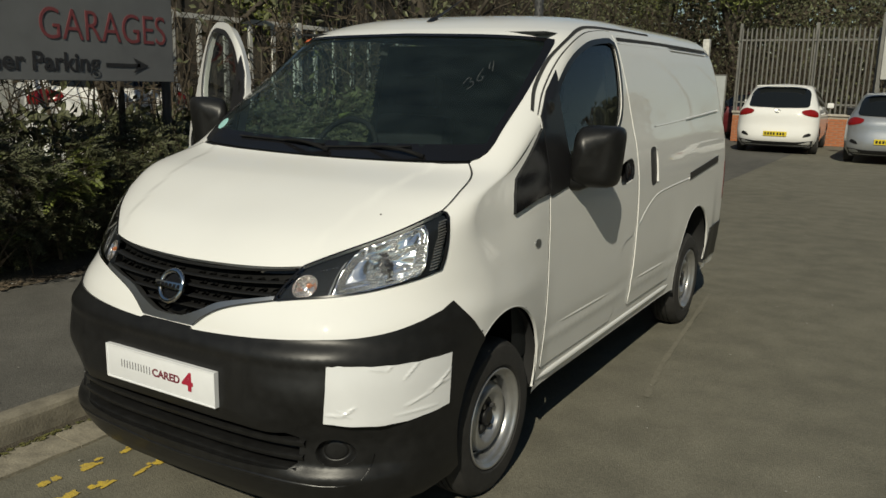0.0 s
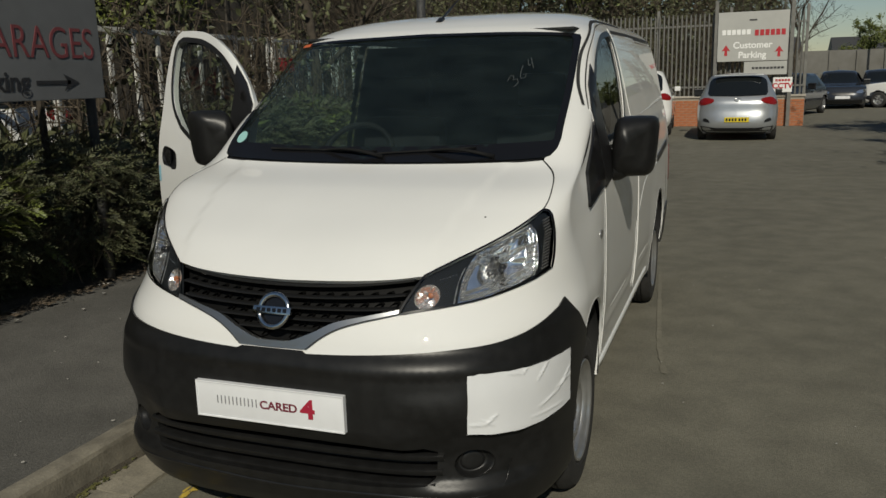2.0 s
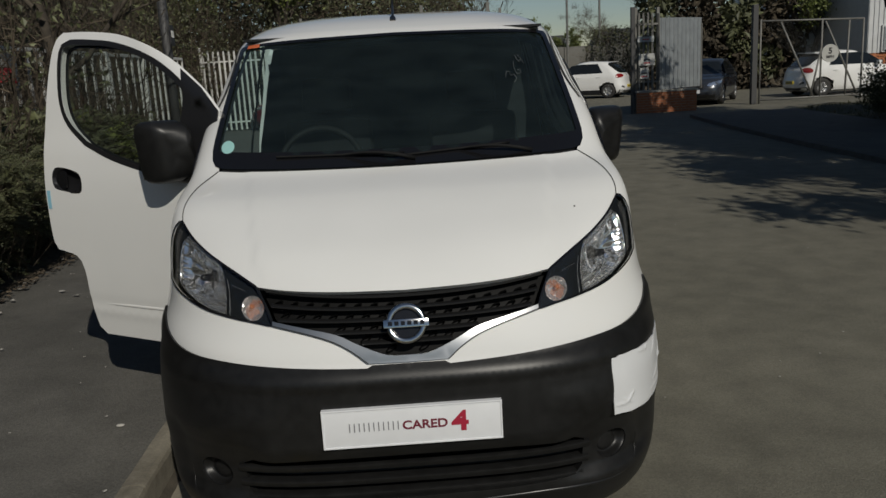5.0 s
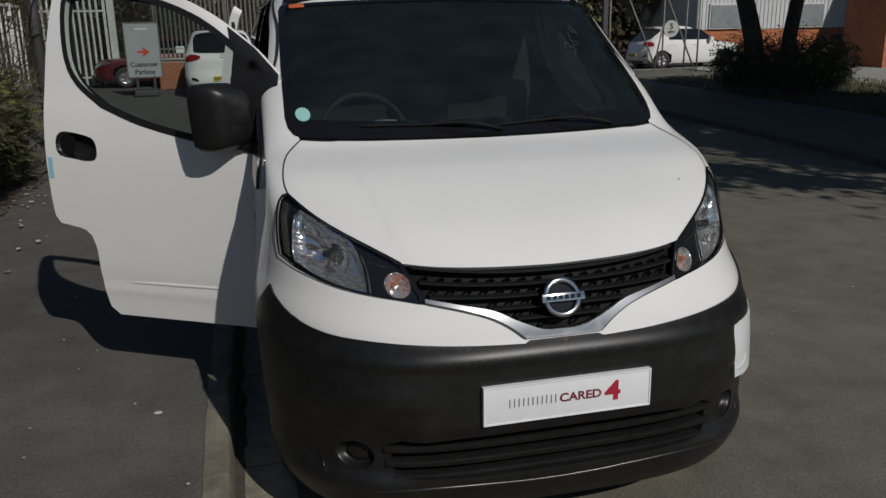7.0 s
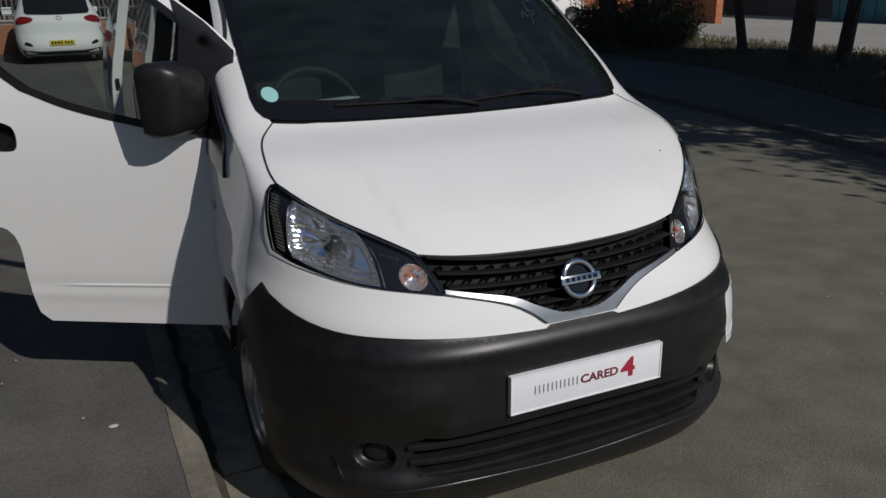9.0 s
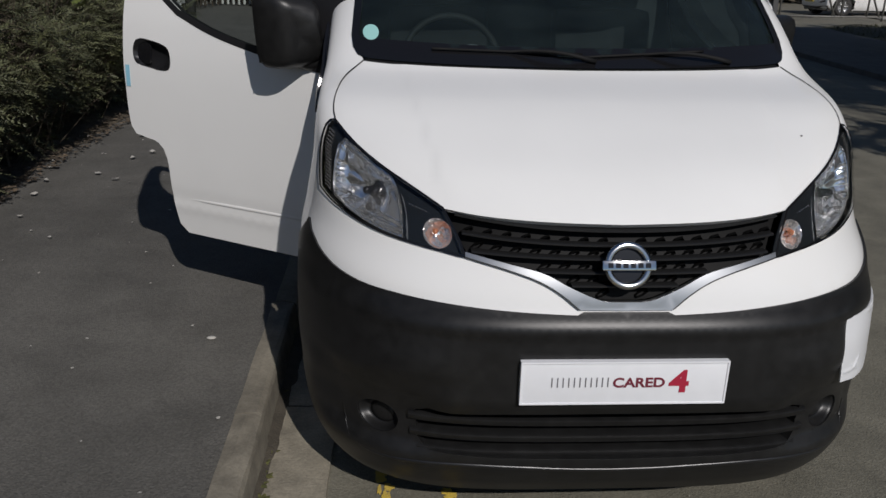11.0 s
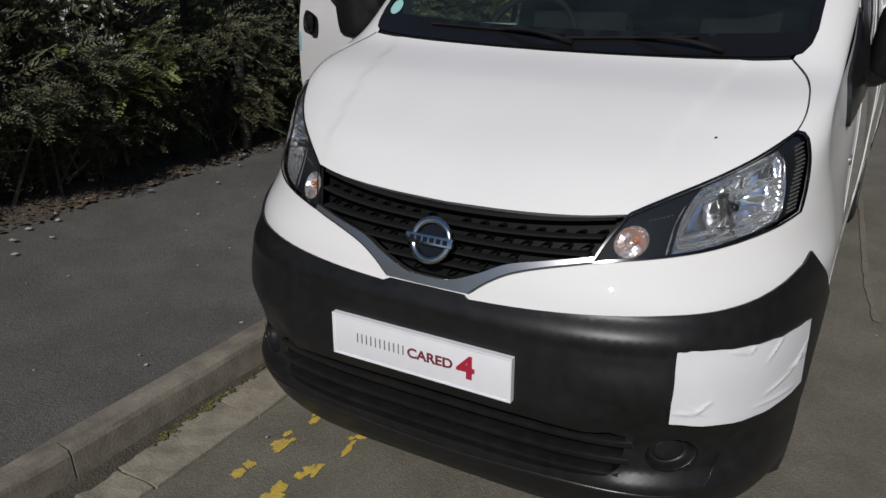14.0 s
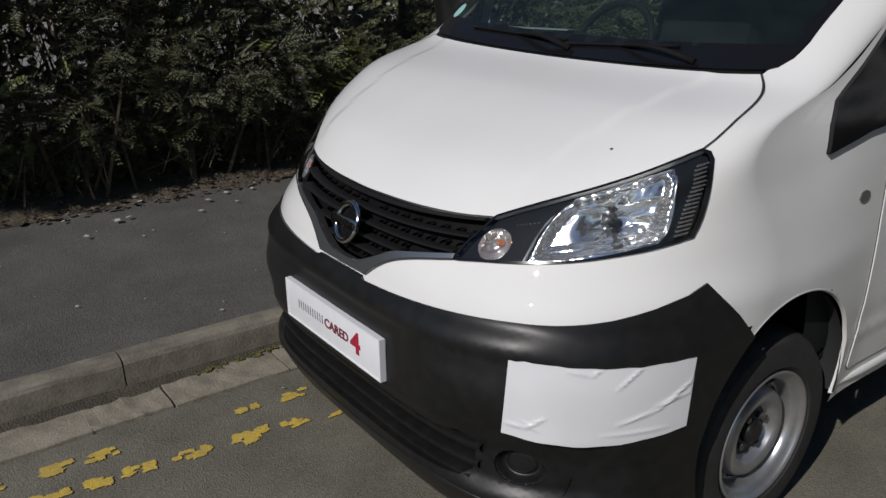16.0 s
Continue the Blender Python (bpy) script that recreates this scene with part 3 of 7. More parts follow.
# front bumper, black plastic, wraps to the wheel arches
top = [(0.0, 0.731)] + smooth_curve(BUMP_TOP[:2], 0.02) + smooth_curve(BUMP_TOP[1:], 0.02)
top = [(q_of(x, z), z) for x, z in top] + [(q_of_y(0.508, 0.829), 0.829), (q_of_y(0.565, 0.765), 0.765)]
arch_side = []
for k in range(17):
    a = radians(124 + (207 - 124) * k / 16)
    y, z = ARCH_F[0] + ARCH_F[2] * math.cos(a), ARCH_F[1] + ARCH_F[2] * math.sin(a)
    arch_side.append((q_of_y(y, z), z))
low = [(arch_side[-1][0] - 0.02, 0.225), (1.0, 0.19), (0.85, 0.178), (0.6, 0.170), (0.3, 0.166), (0.0, 0.165)]
half = top + arch_side + straight(low, 0.05)
OPEN_LOW = [(0.0, 0.455), (0.30, 0.454), (0.49, 0.445), (0.528, 0.425), (0.520, 0.345), (0.49, 0.322), (0.30, 0.310), (0.0, 0.305)]
low_half = [(q_of(x, z), z) for x, z in straight(OPEN_LOW, 0.03)]
hole = clean(low_half + mirrored(low_half[1:-1])[::-1])
FOG = (0.632, 0.382)
fog_holes = []
for s in (1, -1):
    fog_holes.append([(s * q_of(FOG[0] + 0.058 * math.cos(a), FOG[1] + 0.044 * math.sin(a)), FOG[1] + 0.044 * math.sin(a)) for a in np.linspace(0, 2 * math.pi, 20, endpoint=False)])
full = clean(half + mirrored(half[1:-1])[::-1])


def scoop(x, z):
    """Depth of the hollow round the lower corner of the bumper, under a rounded brow."""
    x = abs(x)
    k = ease(0.42, 0.55, x) * (1 - ease(0.74, 0.82, x)) * ease(0.295, 0.345, z) * (1 - ease(0.47, 0.56, z))
    brow = ease(0.36, 0.48, x) * (1 - ease(0.56, 0.66, x)) * ease(0.53, 0.575, z) * (1 - ease(0.585, 0.64, z))
    step = 0.009 * ease(0.750, 0.700, z) * ease(0.660, 0.692, z) * (1 - ease(0.60, 0.74, x))
    return -0.024 * k + 0.005 * brow + step


def bumper_skin(q, z, d=0.0):
    return nose(q, z, d + scoop(nose_raw(q, z).x, z))


bumper = patch("front_bumper", full, bumper_skin, M_BLACKPL, van, offset=0.007, thick=0.03, h=0.014, holes=[hole] + fog_holes, label="black textured plastic front bumper")


# ---------------------------------------------------------------- windscreen
gl_half = smooth_curve(GL_LOW, 0.03) + smooth_curve(GL_COR, 0.02)[1:] + smooth_curve(GL_SIDE, 0.03)[1:] + smooth_curve(GL_TOP, 0.03)[1:]
gl_full = clean(gl_half + mirrored(gl_half[1:-1])[::-1])
in_half = [(a * 0.965 if b > 1.27 else a * 0.955, b) for a, b in gl_half]
in_half = [(a, 1.725 + (b - 1.737) if b > 1.69 else max(b, 1.285 + 0.02 * (a / 0.7) ** 2)) for a, b in in_half]
in_full = clean(in_half + mirrored(in_half[1:-1])[::-1])
screen = patch("windscreen", gl_full, front, M_GLASS, van, offset=0.002, thick=0, h=0.06, label="clear laminated windscreen with dark band")
screen.visible_shadow = False
patch("screen_border", gl_full, front, M_BLACKGLOSS, screen, offset=0.0045, thick=0.0, h=0.05, holes=[in_full])
disc = [( -0.655 + 0.026 * math.cos(a), 1.318 + 0.022 * math.sin(a)) for a in np.linspace(0, 2 * math.pi, 24, endpoint=False)]
patch("sticker", disc, front, M_STICKER, screen, offset=0.006, thick=0.001, h=0.02, label="round pale teal sticker")
patch("sticker", straight([(-0.642, 1.700), (-0.585, 1.703), (-0.585, 1.717), (-0.642, 1.714), (-0.642, 1.700)], 0.02), front, mat("orange_sticker", (0.55, 0.13, 0.05), 0.5), screen, offset=0.006, thick=0.001, h=0.02)
# hand-drawn marks on the glass
MARKS = [[(0.40, 1.595), (0.42, 1.612), (0.435, 1.60), (0.425, 1.585), (0.445, 1.575), (0.445, 1.555), (0.42, 1.55)],
         [(0.485, 1.62), (0.465, 1.59), (0.462, 1.565), (0.48, 1.556), (0.49, 1.57), (0.475, 1.578)],
         [(0.515, 1.635), (0.51, 1.60), (0.53, 1.60)], [(0.53, 1.63), (0.527, 1.575)]]
for line in MARKS:
    ribbon("marker_stroke", smooth_curve([(0.50 + 0.62 * (a - 0.47) - 0.42 * (b - 1.59), 1.552 + 0.52 * (a - 0.47) + 0.72 * (b - 1.59)) for a, b in line], 0.01), front, M_CHALK, screen, 0.0018, 0.006)
# wipers
def wiper(x0, z0, x1, z1, xa, za):
    bm = bmesh.new()
    tube(bm, [front(x0 + (x1 - x0) * k / 10, z0 + (z1 - z0) * k / 10, 0.013) for k in range(11)], 0.0045, 6)
    tube(bm, [front(xa + ((x0 + x1) / 2 - xa) * k / 6, za + ((z0 + z1) / 2 - za) * k / 6, 0.012 + 0.02 * math.sin(math.pi * k / 6)) for k in range(7)], [0.009, 0.008, 0.007, 0.006, 0.0055, 0.005, 0.004], 6)
    part("wiper", bm, M_WIPER, van, smooth=True)


wiper(-0.46, 1.272, 0.02, 1.262, 0.06, 1.243)
wiper(0.02, 1.254, 0.42, 1.276, 0.50, 1.246)
# cowl under the glass
cowl_half = [(a, b - 0.006) for a, b in smooth_curve(HOOD_REAR, 0.04)] 
cowl = clean(mirrored(cowl_half)[::1] + cowl_half[::-1][1:] + [(a, b + 0.012) for a, b in smooth_curve(GL_LOW, 0.04)][::-1] + mirrored([(a, b + 0.012) for a, b in smooth_curve(GL_LOW, 0.04)])[1:])
patch("cowl", cowl, front, M_BLACK, van, offset=-0.003, thick=0.01, h=0.06)

# ---------------------------------------------------------------- grille
gr_half = smooth_curve(V_IN, 0.02)[::-1] + [(0.412, 0.878), (0.428, 0.910), (0.448, 0.940)] + [(a, b - 0.003) for a, b in smooth_curve(HOOD_FRONT, 0.02)[::-1]]
gr_full = clean(gr_half + mirrored(gr_half[1:-1])[::-1])
grille = patch("grille", gr_full, front, M_MESH, van, offset=-0.040, thick=-0.043, h=0.04, label="black slatted grille with silver lower surround")


def zlow(x):
    a = np.array(smooth_curve(V_IN, 0.01))[::-1]
    return float(np.interp(abs(x), a[:, 0], a[:, 1]))


def slat(z, x1, parent, drop=0.0):
    bm = bmesh.new()
    xs = np.linspace(-x1, x1, 33)
    rings = []
    for x in xs:
        zz = z + drop * (abs(x) / 0.4) ** 2
        p = front(x, zz, -0.006)
        rings.append([bm.verts.new(p + Vector((0, dy, dz))) for dy, dz in ((0, 0.0045), (-0.003, 0.0025), (-0.003, -0.0005), (0.004, -0.0035), (0.028, -0.003), (0.028, 0.003))])
    for a, b in zip(rings, rings[1:]):
        for k in range(6):
            bm.faces.new((a[k], a[(k + 1) % 6], b[(k + 1) % 6], b[k]))
    bm.faces.new(rings[0])
    bm.faces.new(rings[-1][::-1])
    bmesh.ops.recalc_face_normals(bm, faces=bm.faces)
    part("slat", bm, M_SLAT, parent, sharp=40)


for z, x1, dr in ((0.915, 0.425, 0.020), (0.883, 0.408, 0.014), (0.852, 0.385, 0.008), (0.820, 0.215, 0.008), (0.790, 0.135, 0.004)):
    slat(z, x1, grille, dr)
bm = bmesh.new()
for r, z in enumerate((0.899, 0.868, 0.836, 0.805, 0.774)):
    for i in range(-8, 9):
        x = (i + 0.5 * (r % 2)) * 0.050
        if abs(x) < 0.405 and z > zlow(x) + 0.010 and abs(x) > 0.045:
            c = front(x, z + 0.014 * (abs(x) / 0.4) ** 2, -0.036)
            # a raised hexagonal cup with an open mouth
            for r0, r1, dep in ((0.0185, 0.0165, 0.020), (0.0120, 0.0155, 0.018)):
                vs = bmesh.ops.create_cone(bm, cap_ends=False, segments=6, radius1=r0, radius2=r1, depth=dep)["verts"]
                bmesh.ops.transform(bm, matrix=Matrix.Translation(c) @ Matrix.Rotation(radians(90), 4, "X") @ Matrix.Rotation(radians(30), 4, "Z") @ Matrix.Diagonal((1.15, 0.40, 0.7, 1)), verts=vs)
tagged(part("mesh_backing", bm, M_MESH, grille), kind="stuff")
v_half = smooth_curve(V_OUT, 0.015)
v_ring = clean(v_half + [(0.0, 0.7345)] + mirrored(v_half)[::-1] + mirrored(smooth_curve(V_IN, 0.015)) + smooth_curve(V_IN, 0.015)[::-1][1:])
patch("silver_surround", v_ring, front, M_SATIN, grille, offset=0.008, thick=0.03, h=0.02, label="satin silver v-shaped trim")
for s in (False, True):
    ribbon("trim_gap", smooth_curve(V_OUT, 0.015), front, M_GAP, grille, 0.0028, 0.0088, mirror=s)
# round badge: ring and cross bar
bc = front(0, 0.838, 0.022)
tilt = Matrix.Translation(bc) @ Matrix.Rotation(radians(90 - 22), 4, "X")
bm = bmesh.new()
rr = []
for k in range(48):
    a = 2 * math.pi * k / 48
    ring = []
    for j in range(10):
        b = 2 * math.pi * j / 10
        r = 0.051 + 0.0095 * math.cos(b)
        ring.append(bm.verts.new((r * math.cos(a), r * math.sin(a), 0.007 * math.sin(b))))
    rr.append(ring)
for k in range(48):
    a, b = rr[k], rr[(k + 1) % 48]
    for j in range(10):
        bm.faces.new((a[j], b[j], b[(j + 1) % 10], a[(j + 1) % 10]))
bmesh.ops.transform(bm, matrix=tilt, verts=bm.verts)
badge = part("badge", bm, M_CHROME, van, "round chrome badge ring with cross bar", smooth=True)
bm = bmesh.new()
box(bm, -0.067, 0.067, -0.0125, 0.0125, 0.000, 0.013, 0.003, tilt)
part("cross_bar", bm, M_CHROME, badge, sharp=35)
bm = bmesh.new()
for i in range(6):
    x = -0.047 + i * 0.0188
    box(bm, x - 0.0062, x + 0.0062, -0.0062, 0.0062, 0.0125, 0.0142, 0, tilt)
part("bar_marks", bm, M_BLACKGLOSS, badge)
bm = bmesh.new()
vs = bmesh.ops.create_cone(bm, cap_ends=True, segments=40, radius1=0.046, radius2=0.046, depth=0.004)["verts"]
bmesh.ops.transform(bm, matrix=tilt @ Matrix.Translation((0, 0, -0.008)), verts=vs)
part("badge_back", bm, M_BLACKGLOSS, badge)

# ---------------------------------------------------------------- headlights
lamp_poly = clean(smooth_curve(LAMP_LOW, 0.015) + smooth_curve(LAMP_OUT, 0.015)[1:] + smooth_curve(LAMP_UP, 0.015)[::-1][1:] + smooth_curve(LAMP_IN, 0.015)[1:])
REFL = clean(smooth_curve([(0.560, 0.871), (0.61, 0.877), (0.655, 0.886), (0.70, 0.899), (0.752, 0.919)], 0.012) + smooth_curve([(0.752, 0.919), (0.758, 0.95), (0.755, 0.995), (0.747, 1.045), (0.722, 1.079)], 0.012)
             + smooth_curve([(0.722, 1.079), (0.665, 1.048), (0.62, 1.023), (0.588, 1.008)], 0.012) + smooth_curve([(0.588, 1.008), (0.572, 0.975), (0.562, 0.93), (0.560, 0.871)], 0.012))
M_BEZEL = mat("silver_lamp_bezel", (0.50, 0.52, 0.54), 0.34, 0.75)


def bowl(x, z, d=0.0):
    """Reflector: steep walls from the rim down to a bowl round the bulb, flutes above it, facets on its outer side."""
    gap = edge_gap((x, z), REFL)
    r = math.hypot((x - 0.684) / 1.1, z - 0.966)
    dep = -0.011 - 0.026 * ease(0.0, 0.020, gap) - 0.026 * ease(0.075, 0.012, r)
    t = math.atan2(z - 0.966, x - 0.684)
    out = ease(0.635, 0.665, x)
    rays = 0.0042 * (abs(math.sin(t * 3.5 + 0.4)) + 0.3 * math.sin(t * 7 + r * 120)) * ease(0.014, 0.03, r) * out
    top = ease(0.990, 1.000, z - 0.20 * (x - 0.64))
    ledge = 0.014 * top + 0.0012 * top * math.sin(x * 1150)
    fan = 0.009 * ease(0.922, 0.908, z - 0.22 * (x - 0.64))
    return front(x, z, dep + (rays + ledge + fan) * ease(0.0, 0.012, gap) + d)


def headlight(mir):
    h = patch("headlight", lamp_poly, front, M_LAMPBLACK, van, offset=-0.10, thick=-0.104, h=0.04, label="clear headlight with chrome reflector and black housing", mirror=mir)
    patch("reflector", REFL, bowl, M_REFL, h, offset=0, thick=-0.004, h=0.0042, mirror=mir)
    inner = clean([(0.62 + (a - 0.62) * 0.997, 0.985 + (b - 0.985) * 0.994) for a, b in lamp_poly])
    IND = [(0.471 + 0.037 * math.cos(a), 0.894 + 0.034 * math.sin(a)) for a in np.linspace(0, 2 * math.pi, 30, endpoint=False)]
    patch("lamp_surround", inner, front, M_LAMPBLACK, h, offset=-0.014, thick=0, h=0.02, holes=[REFL, IND], mirror=mir)
    l = patch("lens", lamp_poly, front, M_LENS, h, offset=0.005, thick=0, h=0.03, mirror=mir)
    l.visible_shadow = False
    ribbon("lens_edge", lamp_poly, front, M_BLACKGLOSS, h, 0.0055, 0.0065, mirror=mir, closed=True)
    s = -1 if mir else 1
    bm = bmesh.new()
    c = front(0.684, 0.966, -0.066)
    c = Vector((s * c.x, c.y, c.z))
    out = Vector((s * 0.35, -0.9, 0.25)).normalized()
    cyl(bm, c, c + out * 0.034, 0.013, 0.011, 16)
    bmesh.ops.create_uvsphere(bm, u_segments=16, v_segments=8, radius=0.0115, matrix=Matrix.Translation(c + out * 0.034))
    part("bulb_cap", bm, M_BLACKGLOSS, h, smooth=True)
    # broad silver band between the turn signal and the reflector
    band = clean(smooth_curve([(0.548, 0.869), (0.551, 0.92), (0.561, 0.965), (0.586, 0.999)], 0.015) + smooth_curve([(0.612, 1.010), (0.590, 0.972), (0.577, 0.925), (0.570, 0.874)], 0.015))

    def slope(x, z, d=0.0):
        return front(x, z, d - 0.010 - 0.030 * ease(0.0, 0.026, x - 0.548 - 0.3 * max(z - 0.93, 0)))
    patch("bezel", band, slope, M_BEZEL, h, offset=0, thick=0.004, h=0.010, mirror=mir)
    bm = bmesh.new()
    arc = smooth_curve([(0.700, 1.062), (0.736, 1.062), (0.750, 1.025), (0.757, 0.980), (0.758, 0.940), (0.752, 0.919)], 0.012)
    tube(bm, [(s * p.x, p.y, p.z) for p in (front(x, z, -0.011) for x, z in arc)], 0.0035, 8)
    part("chrome_arc", bm, M_REFL, h, smooth=True)

    def cup(x, z, d=0.0):
        e = min(((x - 0.471) / 0.037) ** 2 + ((z - 0.894) / 0.034) ** 2, 1.0)
        return front(x, z, -0.012 - 0.030 * (1 - e) + 0.0012 * math.sin(x * 330) * math.sin(z * 330) + d)
    patch("indicator", IND, cup, M_INDIC, h, offset=0, thick=0.003, h=0.0065, mirror=mir)
    bm = bmesh.new()
    p = front(0.480, 0.900, -0.022)
    bmesh.ops.create_uvsphere(bm, u_segments=14, v_segments=8, radius=0.0085, matrix=Matrix.Translation((s * p.x, p.y, p.z)) @ Matrix.Diagonal((1, 1.5, 1, 1)))
    part("indicator_bulb", bm, M_AMBER, h, smooth=True)
    bm = bmesh.new()
    for k in range(6):
        p = front(0.500 + 0.0085 * k, 0.940 + 0.0022 * k, -0.012)
        bmesh.ops.create_icosphere(bm, subdivisions=1, radius=0.0022, matrix=Matrix.Translation((s * p.x, p.y, p.z)))
    tagged(part("bezel_studs", bm, M_REFL, h, smooth=True), kind="stuff")
    # ribbed strip on the outer edge
    bm = bmesh.new()
    for k in range(17):
        z = 0.936 + k * 0.0094
        x1 = 0.783 - 0.013 * ease(1.04, 1.09, z)
        p, q = front(x1 - 0.014, z - 0.003, -0.012), front(x1, z + 0.004, -0.008)
        cyl(bm, (s * p.x, p.y, p.z), (s * q.x, q.y, q.z), 0.0034, 0.0022, 6)
    part("side_fins", bm, M_FIN, h)
    return h


headlight(False)
headlight(True)

# ---------------------------------------------------------------- bumper fittings
def low_bar(z, x1):
    bm = bmesh.new()
    rings = []
    for x in np.linspace(-x1, x1, 31):
        p = front(x, z + 0.006 * (abs(x) / 0.5) ** 2, -0.010)
        rings.append([bm.verts.new(p + Vector((0, dy, dz))) for dy, dz in ((0, 0.007), (-0.006, 0.003), (-0.006, -0.002), (0.0, -0.014), (0.05, -0.010), (0.05, 0.004))])
    for a, b in zip(rings, rings[1:]):
        for k in range(6):
            bm.faces.new((a[k], a[(k + 1) % 6], b[(k + 1) % 6], b[k]))
    bmesh.ops.recalc_face_normals(bm, faces=bm.faces)
    part("lower_slat", bm, M_BLACKPL, bumper, sharp=45)


for z, x1 in ((0.406, 0.545), (0.361, 0.54), (0.318, 0.52)):
    low_bar(z, x1)
back_half = straight([(0.0, 0.50), (0.60, 0.48), (0.60, 0.22), (0.0, 0.20)], 0.06)
patch("intake_back", clean(back_half + mirrored(back_half[1:-1])[::-1]), front, M_GAP, bumper, offset=-0.06, thick=0, h=0.08)
for s in (1, -1):
    # rings from the rim inward: a rolled edge, a dish and a raised blank in its middle
    bm = bmesh.new()
    rings = []
    for r, dep in ((1.06, 0.0015), (1.01, 0.0020), (0.97, 0.0), (0.92, -0.006), (0.85, -0.015), (0.78, -0.021), (0.70, -0.024), (0.64, -0.023), (0.60, -0.020), (0.54, -0.018), (0.40, -0.017), (0.2, -0.0165), (0.02, -0.016)):
        ring = []
        for k in range(48):
            a = 2 * math.pi * k / 48
            x, z = FOG[0] + 0.058 * r * math.cos(a), FOG[1] + 0.044 * r * math.sin(a)
            p = front(x, z, scoop(x, z) + dep)
            ring.append(bm.verts.new((s * p.x, p.y, p.z)))
        rings.append(ring)
    for a, b in zip(rings, rings[1:]):
        for k in range(48):
            bm.faces.new((a[k], a[(k + 1) % 48], b[(k + 1) % 48], b[k]) if s < 0 else (b[k], b[(k + 1) % 48], a[(k + 1) % 48], a[k]))
    part("fog_blank", bm, M_BLACKPL, bumper, "blanked round fog lamp recess", smooth=True)
# lower lip ridge, curling up round the recesses
LIP = [(0.0, 0.270), (0.12, 0.273), (0.242, 0.281), (0.387, 0.287), (0.522, 0.284), (0.60, 0.280), (0.655, 0.284), (0.700, 0.303), (0.722, 0.338), (0.730, 0.375)]
bm = bmesh.new()
rid = smooth_curve(mirrored(LIP[1:])[::-1] + LIP, 0.02)
n = len(rid)
tube(bm, [front(x, z, 0.004 + scoop(x, z) * 0.7) for x, z in rid], [0.0058 * ease(0, 10, min(i, n - 1 - i)) + 0.001 for i in range(n)], 10)
part("lip_ridge", bm, M_LIP, bumper, smooth=True)
# dealer plate
bm = bmesh.new()
box(bm, -0.263, 0.263, -0.006, 0.014, 0.500, 0.617, 0.003)
plate = part("dealer_plate", bm, M_PAPER, van, "white dealer plate with red and grey print", sharp=40)
bm = bmesh.new()
for x0, x1, z0, z1 in ((-0.264, 0.264, 0.6135, 0.6185), (-0.264, 0.264, 0.4985, 0.5035), (-0.264, -0.259, 0.5035, 0.6135), (0.259, 0.264, 0.5035, 0.6135)):
    box(bm, x0, x1, -0.0085, 0.010, z0, z1, 0.001)
part("plate_frame", bm, M_PAPER, plate)
bm = bmesh.new()
for i in range(11):
    x = -0.184 + i * 0.0142
    box(bm, x - 0.0014, x + 0.0014, -0.0076, -0.006, 0.5480, 0.5745, 0)
part("brand_marks", bm, M_GREYTXT, plate)
text_part("print", "CARED", 0.037, M_DKTXT, plate, pose(-0.030, -0.0068, 0.5475, 90, 0, 0), align="LEFT", bold=0.0009, stretch=1.12)
text_part("print", "4", 0.084, M_REDTXT, plate, pose(0.140, -0.0068, 0.534, 90, 0, 0), bold=0.0028, stretch=1.15)

# white film taped over the bumper's corner
n = 16
q0, q1 = q_of(0.612, 0.679), q_of_y(0.460, 0.673)
r0, r1 = q_of(0.616, 0.500), q_of_y(0.443, 0.505)
topl = [(q0 + (q1 - q0) * i / n, 0.679 - 0.006 * (i / n) - 0.007 * math.sin(math.pi * i / n) + 0.0010 * math.sin(i * 2.1)) for i in range(n + 1)]
botl = [(r0 + (r1 - r0) * i / n, 0.500 + 0.005 * (i / n) - 0.018 * math.sin(math.pi * i / n) + 0.0010 * math.sin(i * 1.7)) for i in range(n + 1)]


# creases in the film: start, end (along, up), height
CREASES = [((0.02, 0.20), (0.13, 0.17), 0.0035), ((0.13, 0.17), (0.22, 0.32), 0.004), ((0.10, 0.26), (0.20, 0.14), 0.0025), ((0.30, 0.96), (0.44, 0.90), 0.003), ((0.44, 0.90), (0.48, 1.0), 0.003),
           ((0.58, 0.72), (0.70, 1.0), 0.0035), ((0.60, 0.24), (0.82, 0.40), 0.0035), ((0.82, 0.40), (1.0, 0.72), 0.004), ((0.52, 0.10), (0.88, 0.13), 0.0025), ((0.80, 0.45), (1.0, 0.56), 0.003)]


def film(q, z, d=0.0):
    s = (q - q0) / (q1 - q0)
    t = (z - 0.492) / 0.18
    e = 0.0012 * noise.noise((q * 7, z * 9, 3))
    for (s0, t0), (s1, t1), h in CREASES:
        ax, ay = (s1 - s0) * 0.42, (t1 - t0) * 0.18
        px, py = (s - s0) * 0.42, (t - t0) * 0.18
        k = min(max((px * ax + py * ay) / (ax * ax + ay * ay), 0), 1)
        r = math.hypot(px - k * ax, py - k * ay)
        e += h * math.exp(-(r / 0.0045) ** 2) * math.sin(math.pi * (0.12 + 0.76 * k))
    return nose(q, z, d + e)


patch("taped_film", topl + botl[::-1], film, M_TAPE, van, offset=0.0105, thick=0.004, h=0.0062, label="creased white film taped over the bumper corner")

